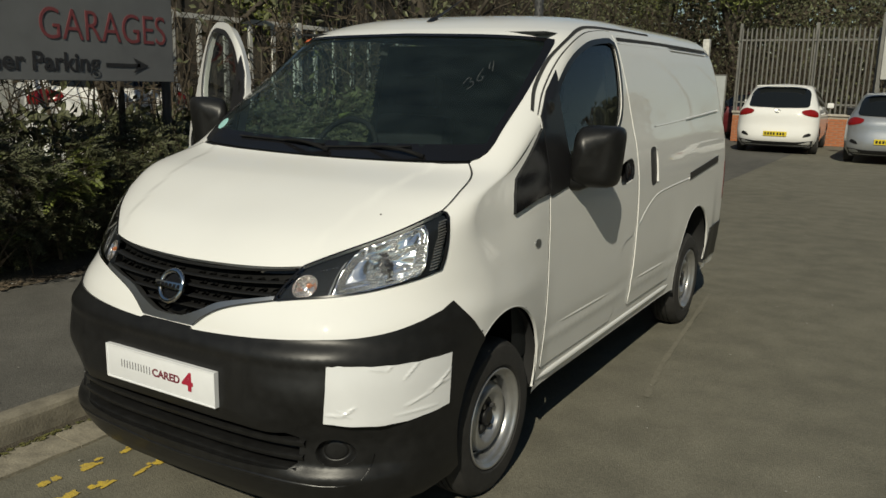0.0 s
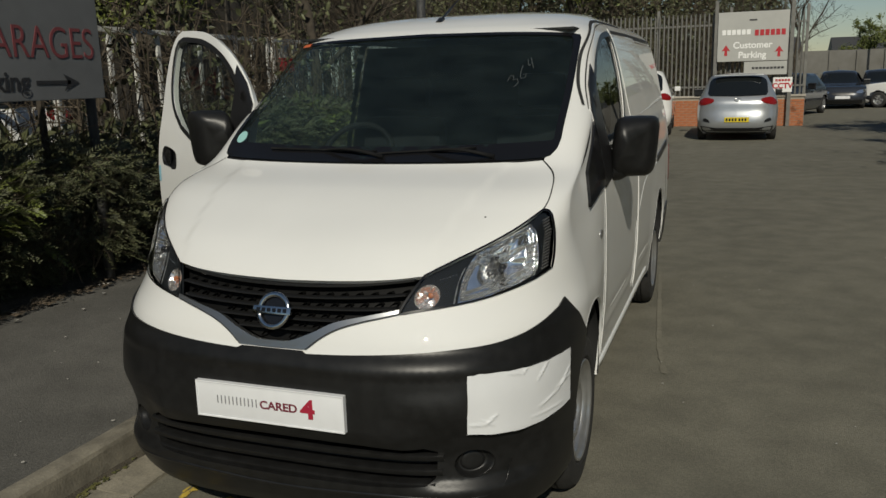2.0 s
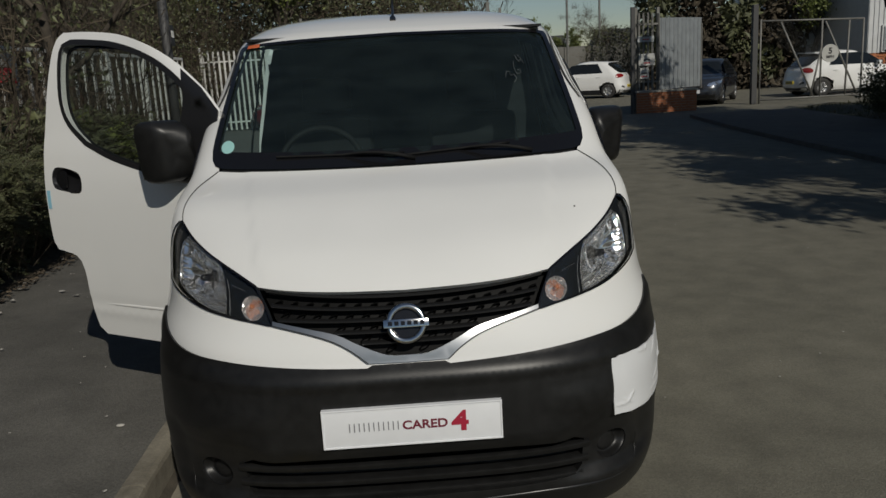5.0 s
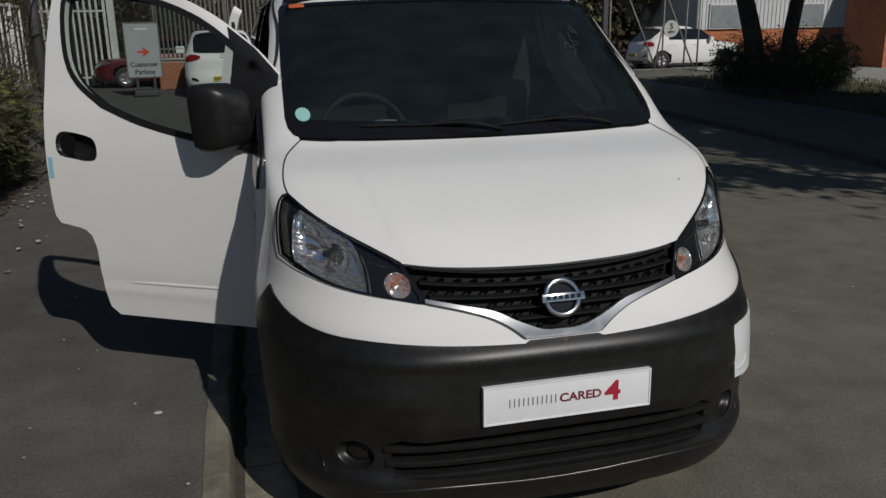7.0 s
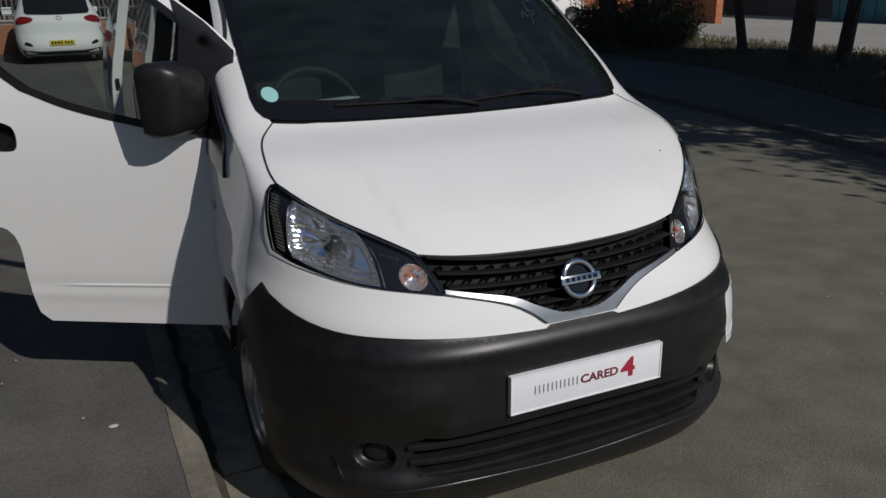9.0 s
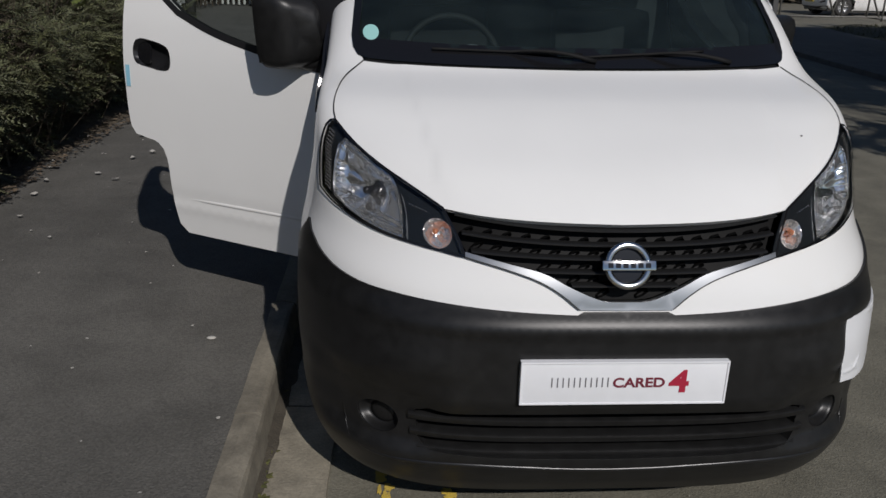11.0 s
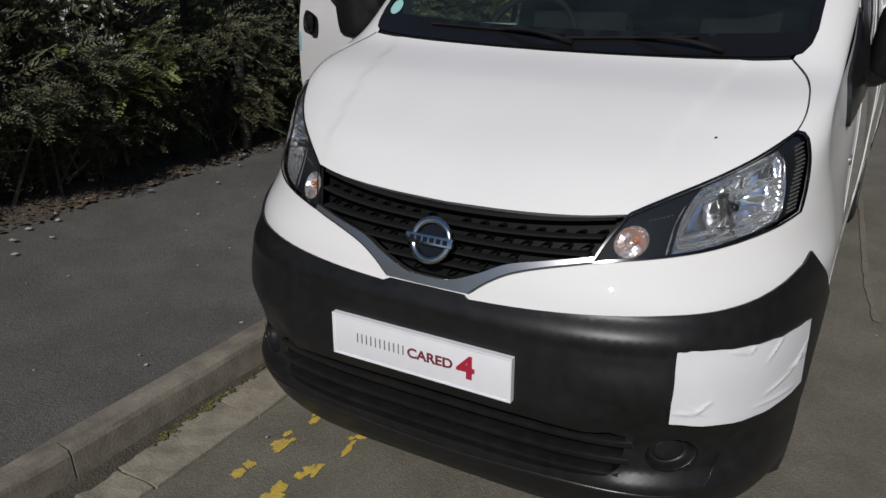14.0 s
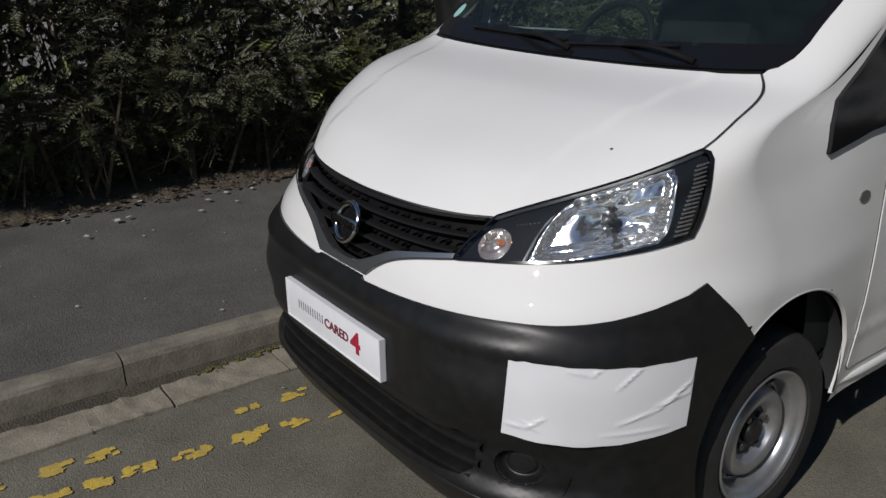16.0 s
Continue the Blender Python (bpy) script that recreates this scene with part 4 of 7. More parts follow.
# ---------------------------------------------------------------- wheels and arches
def wheel():
    bm = bmesh.new()
    prof = [(-0.075, 0.185), (-0.088, 0.205), (-0.090, 0.24), (-0.082, 0.275), (-0.062, 0.292), (-0.045, 0.299), (-0.032, 0.2995), (-0.030, 0.292), (-0.024, 0.292), (-0.022, 0.300), (-0.004, 0.300), (-0.003, 0.292), (0.003, 0.292), (0.004, 0.300), (0.022, 0.300), (0.024, 0.292), (0.030, 0.292), (0.032, 0.2995), (0.045, 0.299), (0.062, 0.292), (0.082, 0.275), (0.090, 0.24), (0.088, 0.205), (0.070, 0.186), (0.07, 0.18)]
    lathe(bm, prof, 72)
    bmesh.ops.recalc_face_normals(bm, faces=bm.faces)
    w = part("wheel", bm, M_TYRE, van, "black road tyre on a silver steel rim", sharp=35)
    bm = bmesh.new()
    lathe(bm, [(0.066, 0.188), (0.082, 0.1925), (0.087, 0.190), (0.086, 0.185), (0.080, 0.181), (0.074, 0.178), (0.070, 0.172), (0.064, 0.164), (0.052, 0.1585), (0.030, 0.1555), (0.018, 0.151), (0.017, 0.144), (0.026, 0.137), (0.044, 0.130), (0.056, 0.122), (0.062, 0.112), (0.064, 0.102), (0.062, 0.093), (0.054, 0.086), (0.036, 0.081), (0.028, 0.070), (0.026, 0.0005)], 64)
    bmesh.ops.recalc_face_normals(bm, faces=bm.faces)
    rim = part("rim", bm, M_STEEL, w, "silver painted steel rim", smooth=True)
    for k in range(12):
        # oval holes in the foot of the disc
        bm = bmesh.new()
        vs = bmesh.ops.create_cone(bm, cap_ends=True, segments=14, radius1=0.0105, radius2=0.0105, depth=0.006)["verts"]
        bmesh.ops.transform(bm, matrix=Matrix.Rotation(2 * math.pi * (k + 0.3) / 12, 4, "X") @ Matrix.Translation((0.030, 0.1365, 0)) @ Matrix.Rotation(radians(58), 4, "Z") @ Matrix.Rotation(radians(90), 4, "Y") @ Matrix.Diagonal((1.5, 0.8, 1, 1)), verts=vs)
        part("vent_hole", bm, M_GAP, w)
    bm = bmesh.new()
    lathe(bm, [(0.031, 0.076), (0.030, 0.060), (0.032, 0.036), (0.052, 0.033), (0.058, 0.026), (0.058, 0.0005)], 28)
    bmesh.ops.recalc_face_normals(bm, faces=bm.faces)
    part("hub", bm, M_BLACK, w, smooth=True, sharp=30)
    for k in range(4):
        a = 2 * math.pi * (k + 0.35) / 4
        c = Vector((0.028, 0.055 * math.cos(a), 0.055 * math.sin(a)))
        bm = bmesh.new()
        cyl(bm, c, c + Vector((0.024, 0, 0)), 0.0115, 0.010, 6)
        part("wheel_nut", bm, M_GALVNUT, w, sharp=30)
    return w


w0 = wheel()
w0.location = (0.745, 0.838, 0.300)
for x, y, rz in ((0.742, 3.54, 0), (-0.742, 0.838, 180), (-0.742, 3.54, 180)):
    copy_thing(w0, pose(x, y, 0.300, 0, 0, rz))

for s in (1, -1):
    for k, (cy, cz, r) in enumerate((ARCH_F, ARCH_R)):
        # rolled lip on the body
        a0, a1 = (-13 if s > 0 else 4, 126) if k == 0 else (-8, 200)
        bm = bmesh.new()
        angs = [radians(a0 + (a1 - a0) * i / 44) for i in range(45)]
        rings = []
        for a in angs:
            ring = []
            for dr, dd in ((0.004, 0.0002), (0.002, 0.0016), (-0.001, 0.0012), (-0.003, -0.002), (-0.004, -0.009)):
                y, z = cy + (r + dr) * math.cos(a), cz + (r + dr) * math.sin(a)
                p = side(y, max(z, 0.15), dd)
                ring.append(bm.verts.new((s * p.x, p.y, z)))
            rings.append(ring)
        for a, b in zip(rings, rings[1:]):
            for j in range(4):
                bm.faces.new((a[j], a[j + 1], b[j + 1], b[j]))
        bmesh.ops.recalc_face_normals(bm, faces=bm.faces)
        part("arch_lip", bm, M_WHITE, van, smooth=True)
        # liner
        bm = bmesh.new()
        rings = []
        for a in [radians(-12 + 215 * i / 30) for i in range(31)]:
            rings.append([bm.verts.new((s * x, cy + (r + d) * math.cos(a), cz + (r + d) * math.sin(a))) for x, d in ((0.838, -0.005), (0.80, 0.008), (0.60, 0.012), (0.56, -0.1))])
        for a, b in zip(rings, rings[1:]):
            for j in range(3):
                bm.faces.new((a[j], a[j + 1], b[j + 1], b[j]))
        part("arch_liner", bm, M_GAP, van, smooth=True)
bm = bmesh.new()
box(bm, -0.70, 0.70, 0.22, 4.2, 0.20, 0.32, 0.03)
box(bm, -0.55, 0.55, 0.15, 4.2, 0.30, 0.42, 0.0)
part("underbody", bm, M_GAP, van)
for y in (0.815, 3.54):
    bm = bmesh.new()
    cyl(bm, (-0.72, y, 0.30), (0.72, y, 0.30), 0.05, None, 10)
    part("axle", bm, M_GAP, van)
# sills
for s in (1, -1):
    bm = bmesh.new()
    tube(bm, [(s * (side_raw(y, 0.37) - 0.010), y, 0.338 + 0.006 * (y - 1.1)) for y in np.linspace(1.155, 3.17, 24)], [0.004, 0.012] + [0.018] * 20 + [0.010, 0.004], 10)
    part("sill", bm, M_WHITE, van, smooth=True)
# rear bumper corner, tail lights
for s in (False, True):
    patch("rear_bumper_corner", straight([(3.90, 0.36), (3.93, 0.50), (3.93, 0.585), (4.34, 0.60), (4.34, 0.36), (3.90, 0.36)], 0.04), side, M_BLACKPL, van, offset=0.008, thick=0.02, h=0.05, mirror=s)
    patch("tail_light", straight([(4.24, 0.76), (4.33, 0.76), (4.33, 1.04), (4.24, 1.02), (4.24, 0.76)], 0.04), side, M_TAILRED, van, offset=0.004, thick=0.01, h=0.05, mirror=s)
bm = bmesh.new()
box(bm, 0.70, 0.80, 3.905, 3.915, 0.22, 0.42, 0.003)
part("mud_flap", bm, M_BLACK, van)

# ---------------------------------------------------------------- doors
CUP = clean(smooth_curve([(2.035, 1.075), (2.075, 1.060), (2.19, 1.072), (2.228, 1.098), (2.230, 1.150), (2.195, 1.178), (2.08, 1.162), (2.038, 1.135)], 0.012, True))


def cup_dish(y, z, d=0.0):
    e = ((y - 2.133) / 0.099) ** 2 + ((z - 1.119) / 0.058) ** 2
    return side(y, z, d + 0.0045 - 0.040 * math.sqrt(max(1 - min(e, 1.0), 0)))


def cab_door(mir):
    d = patch("cab_door", DOOR, side, M_WHITE, van, offset=0.0045, thick=0.035 if mir else 0.009, h=0.028, holes=[WINDOW, CUP], mirror=mir,
              label="white cab door standing open" if mir else "white cab door, closed")
    g = patch("window", WINDOW, side, M_TINT, d, offset=-0.006, thick=0, h=0.06, mirror=mir)
    g.visible_shadow = False
    ribbon("window_seal", WINDOW, side, M_BLACK, d, 0.024, 0.006, mirror=mir, closed=True)
    inset = clean([(a + (0.03 if a < 1.6 else -0.03), b + (0.03 if b < 0.9 else 0.0)) for a, b in DOOR if b < 1.12] + [(2.20, 1.30), (2.0, 1.235), (1.8, 1.17), (1.5, 1.11), (1.24, 1.08)])
    patch("inner_panel", inset, side, M_DARK, d, offset=-0.052, thick=0.01, h=0.07, mirror=mir)
    s = -1 if mir else 1
    trim = clean([(a + (0.02 if a < 1.6 else -0.02), b - 0.012) for a, b in DOOR if b > 1.0])
    patch("frame_trim", trim, side, M_DARK, d, offset=-0.038, thick=0, h=0.04, holes=[clean([(1.72 + (a - 1.72) * 0.975, 1.45 + (b - 1.45) * 0.96) for a, b in WINDOW])], mirror=mir)
    # grip cup
    patch("door_handle", CUP, cup_dish, M_BLACK, d, offset=0.001, thick=0, h=0.016, mirror=mir, label="black recessed grip")
    flap = clean(smooth_curve([(2.150, 1.082), (2.195, 1.090), (2.215, 1.112), (2.212, 1.145), (2.185, 1.160), (2.150, 1.155)], 0.012, True))
    patch("grip", flap, side, M_BLACKGLOSS, d, offset=-0.004, thick=0.008, h=0.02, mirror=mir)
    # mirror on its black foot
    foot = straight([(1.209, 1.098), (1.47, 1.132), (1.47, 1.165), (1.42, 1.25), (1.40, 1.49), (1.44, 1.582), (1.32, 1.499), (1.209, 1.404), (1.209, 1.098)], 0.03)
    patch("mirror_foot", foot, side, M_BLACK, d, offset=0.010, thick=0.02, h=0.03, mirror=mir)
    bm = bmesh.new()
    tube(bm, [(s * 0.84, 1.33, 1.145), (s * 0.875, 1.36, 1.140), (s * 0.90, 1.385, 1.150)], [0.040, 0.036, 0.034], 10)
    # housing: stacked rounded slices from the glass forward
    rings = []
    for k, (y, sc) in enumerate(((1.455, 0.94), (1.44, 1.0), (1.40, 1.0), (1.365, 0.94), (1.335, 0.80), (1.32, 0.60), (1.315, 0.3))):
        ring = []
        for j in range(24):
            a = 2 * math.pi * j / 24
            cx, cz = math.cos(a), math.sin(a)
            ex, ez = math.copysign(abs(cx) ** 0.36, cx), math.copysign(abs(cz) ** 0.36, cz)
            zz = 1.245 + 0.128 * ez * (sc if sc > 0.7 else sc)
            ring.append(bm.verts.new((s * (0.938 + (0.080 if mir else 0.090) * ex * sc + 0.012 * ez), y + 0.03 * ex, zz)))
        rings.append(ring)
    for a, b in zip(rings, rings[1:]):
        for j in range(24):
            bm.faces.new((a[j], a[(j + 1) % 24], b[(j + 1) % 24], b[j]))
    bm.faces.new(rings[0])
    bm.faces.new(rings[-1][::-1])
    bmesh.ops.recalc_face_normals(bm, faces=bm.faces)
    if mir:
        bmesh.ops.translate(bm, verts=bm.verts, vec=(0.030, 0.0, 0.010))
    else:
        bmesh.ops.translate(bm, verts=bm.verts, vec=(-0.012, 0.085, -0.006))
    part("door_mirror", bm, M_BLACKPL, d, "black plastic door mirror", sharp=50)
    bm = bmesh.new()
    vs = box(bm, -0.066, 0.066, 0, 0.004, -0.108, 0.108, 0.0)
    bmesh.ops.transform(bm, matrix=Matrix.Translation((s * 0.938 + (0.030 if mir else -0.012), 1.457 + (0.0 if mir else 0.085), 1.245 + (0.010 if mir else -0.006))) @ Matrix.Rotation(s * 0.36, 4, "Z"), verts=vs)
    part("mirror_glass", bm, M_CHROME, d)
    return d


left_door = cab_door(False)
right_door = cab_door(True)
HINGE = Vector((-0.835, 1.212, 0))
# the arms of the hinges swing it out forward and tuck its front edge behind the wing
right_door.matrix_basis = Matrix.Translation(HINGE + Vector((0.085, -0.10, 0.048))) @ Matrix.Rotation(radians(59.3), 4, "Z") @ Matrix.Translation(-HINGE)
patch("blue_tape", straight([(2.255, 0.985), (2.278, 0.985), (2.278, 1.07), (2.255, 1.07), (2.255, 0.985)], 0.02), side, M_BLUETAPE, right_door, offset=0.007, thick=0.001, h=0.03, mirror=True)
for s in (False, True):
    q = patch("quarter_window", QUARTER, side, M_BLACKGLOSS, van, offset=0.012, thick=0.02, h=0.02, mirror=s, label="black quarter pane")
    ribbon("roof_gutter", smooth_curve([(1.19, 1.425), (1.305, 1.525), (1.465, 1.636), (1.63, 1.716), (1.81, 1.769), (2.0, 1.792), (2.4, 1.802), (2.9, 1.806)], 0.02), side, M_GAP, van, 0.009, 0.003, mirror=s)
    patch("side_repeater", [(1.100 + 0.024 * math.cos(a), 0.930 + 0.016 * math.sin(a)) for a in np.linspace(0, 2 * math.pi, 20, endpoint=False)], side, M_SATIN, van, offset=0.004, thick=0.006, h=0.02, mirror=s)
    ribbon("door_gap", DOOR, side, M_GAP, van, 0.010, 0.001, mirror=s, closed=True) if not s else None
    ribbon("top_channel", smooth_curve([(2.245, 1.748), (3.0, 1.758), (4.0, 1.755), (4.06, 1.735)], 0.04), side, M_GAP, van, 0.016, 0.0085, mirror=s)
    # sliding door
    SL = clean(straight([(2.30, 0.41), (3.02, 0.41)], 0.05) + smooth_curve([(3.02, 0.41), (3.10, 0.60), (3.21, 0.78), (3.285, 0.86), (3.29, 1.0)], 0.03) + smooth_curve([(3.29, 1.0), (3.27, 1.3), (3.20, 1.6), (3.14, 1.765)], 0.04)
               + straight([(3.14, 1.765), (2.215, 1.765)], 0.05) + smooth_curve([(2.215, 1.765), (2.265, 1.5), (2.295, 1.2), (2.31, 0.9), (2.30, 0.41)], 0.04))
    back = 1.22 if s else 0.0
    if not s:
        ribbon("door_gap", SL, side, M_GAP, van, 0.010, 0.001, closed=True)
    sd = patch("sliding_door", SL, side, M_WHITE, van, offset=0.007, thick=0.055 if s else 0.012, h=0.035, mirror=s, label="white sliding door slid open" if s else "white sliding door, closed")
    cup = clean(smooth_curve([(2.51, 1.03), (2.55, 1.015), (2.60, 1.04), (2.61, 1.12), (2.60, 1.20), (2.56, 1.215), (2.51, 1.20), (2.497, 1.12)], 0.012, True))
    patch("door_handle", cup, side, M_BLACK, sd, offset=0.009, thick=0.004, h=0.02, mirror=s)
    m = -1 if s else 1
    bm = bmesh.new()
    tube(bm, [(m * (side_raw(2.60, z) + 0.010), 2.604, z) for z in (1.03, 1.08, 1.15, 1.20)], 0.007, 8)
    part("grip", bm, M_WHITE, sd, smooth=True)
    patch("slide_rail", straight([(3.30, 0.975), (4.02, 1.035), (4.02, 1.075), (3.30, 1.015), (3.30, 0.975)], 0.04), side, M_BLACK, van, offset=0.006, thick=0.006, h=0.05, mirror=s)
    for nm, line, r in (("swage", [(2.33, 0.83), (2.45, 0.90), (2.62, 0.955), (2.85, 0.972), (3.28, 0.985)], 0.009), ("ledge", [(2.62, 1.315), (3.2, 1.335), (4.10, 1.372)], 0.008),
                        ("ledge", [(2.24, 1.728), (3.0, 1.736), (4.0, 1.736)], 0.007)):
        bm = bmesh.new()
        pts = [side(y, z, 0.001) for y, z in smooth_curve(line, 0.04)]
        tube(bm, [(m * p.x, p.y, p.z) for p in pts], r, 8)
        part(nm, bm, M_WHITE, sd if nm != "ledge" or s else van, smooth=True)
    for door, y0, y1 in ((right_door if s else left_door, 1.27, 2.04), (sd, 2.34, 2.92)):
        # soft crease low on the door
        bm = bmesh.new()
        ys = np.linspace(y0, y1, 15)
        tube(bm, [(m * (side_raw(y, 0.552) - 0.0095 + (0.0045 if y < 2.2 else 0.007) - 0.004 * abs(2 * k / 14 - 1) ** 3), y, 0.552 - 0.012 * (y - 1.2)) for k, y in enumerate(ys)], 0.012, 10)
        part("crease", bm, M_WHITE, door, smooth=True)
    if s:
        # latch in the door's leading edge
        for z, w in ((1.65, 0.022), (1.12, 0.03)):
            bm = bmesh.new()
            box(bm, -side_raw(2.25, z) + 0.012, -side_raw(2.25, z) + 0.034, 2.232 if z > 1.5 else 2.285, 2.25 if z > 1.5 else 2.31, z - w, z + w, 0.003)
            part("latch", bm, M_BLACK, sd)
        sd.matrix_basis = Matrix.Translation((-0.165, back, 0))

# ---------------------------------------------------------------- roof aerial, cab interior
bm = bmesh.new()
tube(bm, [(0.0, 1.635, 1.794), (0.0, 1.665, 1.812), (0.0, 1.70, 1.821)], [0.016, 0.014, 0.008], 10)
tube(bm, [(0.0, 1.68, 1.817), (0.0, 1.95, 1.934)], [0.006, 0.004], 8)
part("aerial", bm, M_BLACK, van, smooth=True)
bm = bmesh.new()
prof = [(0.93, 1.215), (1.05, 1.235), (1.22, 1.225), (1.33, 1.17), (1.36, 1.05), (1.33, 0.75)]
rings = []
for x in np.linspace(-0.74, 0.74, 25):
    rings.append([bm.verts.new((x, y + 0.02 * math.cos(x * 3), z + (0.03 * math.exp(-((x + 0.36) / 0.16) ** 2) if y > 1.0 and z > 1.1 else 0))) for y, z in prof])
for a, b in zip(rings, rings[1:]):
    for j in range(len(prof) - 1):
        bm.faces.new((a[j], b[j], b[j + 1], a[j + 1]))
part("dashboard", bm, M_DARK, van, smooth=True)
# thin flat strip, paler than the dashboard top it rests on
bm = bmesh.new()
box(bm, -0.14, 0.14, -0.035, 0.035, 0.0, 0.003, 0, pose(-0.42, 1.12, 1.262, -3, 0, 18))
tagged(part("pale_strip", bm, mat("pale_grey_strip", (0.30, 0.31, 0.31), 0.6), None), "thin pale grey strip on top of the dashboard", "paper")
bm = bmesh.new()
wm = Matrix.Translation((-0.36, 1.44, 1.175)) @ Matrix.Rotation(radians(62), 4, "X")
tube(bm, [wm @ Vector((0.185 * math.cos(a), 0.185 * math.sin(a), 0)) for a in np.linspace(0, 2 * math.pi, 36, endpoint=False)], 0.014, 8, True)
for a in (-20, 200, 270):
    tube(bm, [wm @ Vector((0.05 * math.cos(radians(a)), 0.05 * math.sin(radians(a)), -0.02)), wm @ Vector((0.18 * math.cos(radians(a)), 0.18 * math.sin(radians(a)), 0))], 0.014, 6)
cyl(bm, wm @ Vector((0, 0, -0.05)), wm @ Vector((0, 0, 0.0)), 0.06, 0.05, 16)
part("steering_wheel", bm, M_WIPER, van, smooth=True)
for x in (-0.38, 0.38):
    bm = bmesh.new()
    box(bm, x - 0.24, x + 0.24, 1.50, 1.98, 0.62, 0.80, 0.05)
    box(bm, x - 0.23, x + 0.23, -0.07, 0.07, 0.0, 0.60, 0.05, Matrix.Translation((0, 1.98, 0.76)) @ Matrix.Rotation(radians(-14), 4, "X"))
    box(bm, x - 0.13, x + 0.13, -0.05, 0.05, 0.0, 0.18, 0.04, Matrix.Translation((0, 2.13, 1.38)) @ Matrix.Rotation(radians(-10), 4, "X"))
    part("cab_seat", bm, M_SEAT, van, sharp=40)
bm = bmesh.new()
cols = [[bm.verts.new((k * (side_raw(2.24, z) - 0.06), 2.24, z)) for z in np.linspace(0.42, 1.72, 14)] for k in (-1, 1)]
for i in range(13):
    bm.faces.new((cols[0][i], cols[1][i], cols[1][i + 1], cols[0][i + 1]))
part("bulkhead", bm, M_DARK, van)
bm = bmesh.new()
box(bm, -0.66, 0.66, 1.50, 2.235, 1.735, 1.745, 0.0)
box(bm, -0.78, 0.78, 0.9, 4.2, 0.42, 0.44, 0.0)
part("cab_lining", bm, M_DARK, van)
# dark board lining of the load space
bm = bmesh.new()
for a, b, c, d in (((0.70, 2.26, 0.45), (0.70, 4.15, 0.45), (0.66, 4.15, 1.74), (0.66, 2.26, 1.74)), ((-0.70, 4.15, 0.45), (0.70, 4.15, 0.45), (0.66, 4.15, 1.74), (-0.66, 4.15, 1.74)),
                   ((-0.66, 2.26, 1.74), (0.66, 2.26, 1.74), (0.66, 4.15, 1.74), (-0.66, 4.15, 1.74)), ((-0.70, 3.10, 0.45), (-0.70, 4.15, 0.45), (-0.66, 4.15, 1.74), (-0.66, 3.10, 1.74))):
    bm.faces.new([bm.verts.new(v) for v in (a, b, c, d)])
part("load_lining", bm, M_DARK, van)
inset = clean(straight([(0.93, 1.05), (1.0, 0.45), (2.235, 0.45), (2.235, 1.77), (1.95, 1.765), (1.60, 1.715), (1.40, 1.60), (1.10, 1.36), (0.93, 1.05)], 0.05))
win_in = clean([(1.72 + (a - 1.72) * 0.90, 1.45 + (b - 1.45) * 0.88) for a, b in WINDOW])
patch("side_lining", inset, side, M_DARK, van, offset=-0.056, thick=0, h=0.05, holes=[win_in])
pillar = clean(straight([(0.722, 1.27), (0.745, 1.31), (0.722, 1.55), (0.69, 1.735), (0.0, 1.75), (0.0, 1.74), (0.66, 1.722), (0.68, 1.66), (0.708, 1.33), (0.722, 1.27)], 0.03))
for s in (False, True):
    patch("pillar_lining", pillar, front, M_DARK, van, offset=-0.03, thick=0, h=0.03, mirror=s)


# ---------------------------------------------------------------- ground, kerb, road markings
M_ROAD = mat("worn_asphalt", (0.166, 0.156, 0.120), 0.9, second=(0.108, 0.102, 0.078), scale=4, bump=0.5, bump_scale=160, spots=0.16)
M_PAVE = mat("pavement_asphalt", (0.110, 0.105, 0.093), 0.9, second=(0.072, 0.069, 0.061), scale=4, bump=0.6, bump_scale=140, spots=0.22)
M_KERB = mat("kerb_concrete", (0.215, 0.194, 0.150), 0.88, second=(0.115, 0.103, 0.080), scale=12, bump=0.25, bump_scale=90, spots=0.10)
M_GUTTER = mat("channel_concrete", (0.27, 0.243, 0.185), 0.9, second=(0.155, 0.139, 0.106), scale=10, bump=0.3, bump_scale=110, spots=0.12)
M_YELLOW = mat("worn_yellow_paint", (0.62, 0.44, 0.06), 0.75, second=(0.42, 0.31, 0.08), scale=40, bump=0.4, bump_scale=200)
M_SOIL = mat("soil_leaf_litter", (0.10, 0.082, 0.055), 0.95, second=(0.05, 0.04, 0.028), scale=18, bump=1.0, bump_scale=60, spots=0.4)
M_MOSS = mat("moss", (0.13, 0.12, 0.035), 0.95, second=(0.07, 0.075, 0.02), scale=30, bump=0.8, bump_scale=150)
M_GRASS = mat("verge_grass", (0.055, 0.055, 0.026), 0.95, second=(0.045, 0.036, 0.022), scale=6, bump=0.8, bump_scale=40)
M_CONC = mat("yard_concrete", (0.33, 0.32, 0.29), 0.9, second=(0.26, 0.25, 0.22), scale=2, bump=0.2, bump_scale=60)
M_BIT = mat("pale_litter", (0.40, 0.385, 0.35), 0.7)


def wave(x, y):
    return 0.006 * noise.noise((x * 0.35, y * 0.35, 0)) + 0.003 * noise.noise((x * 1.3, y * 1.3, 4))


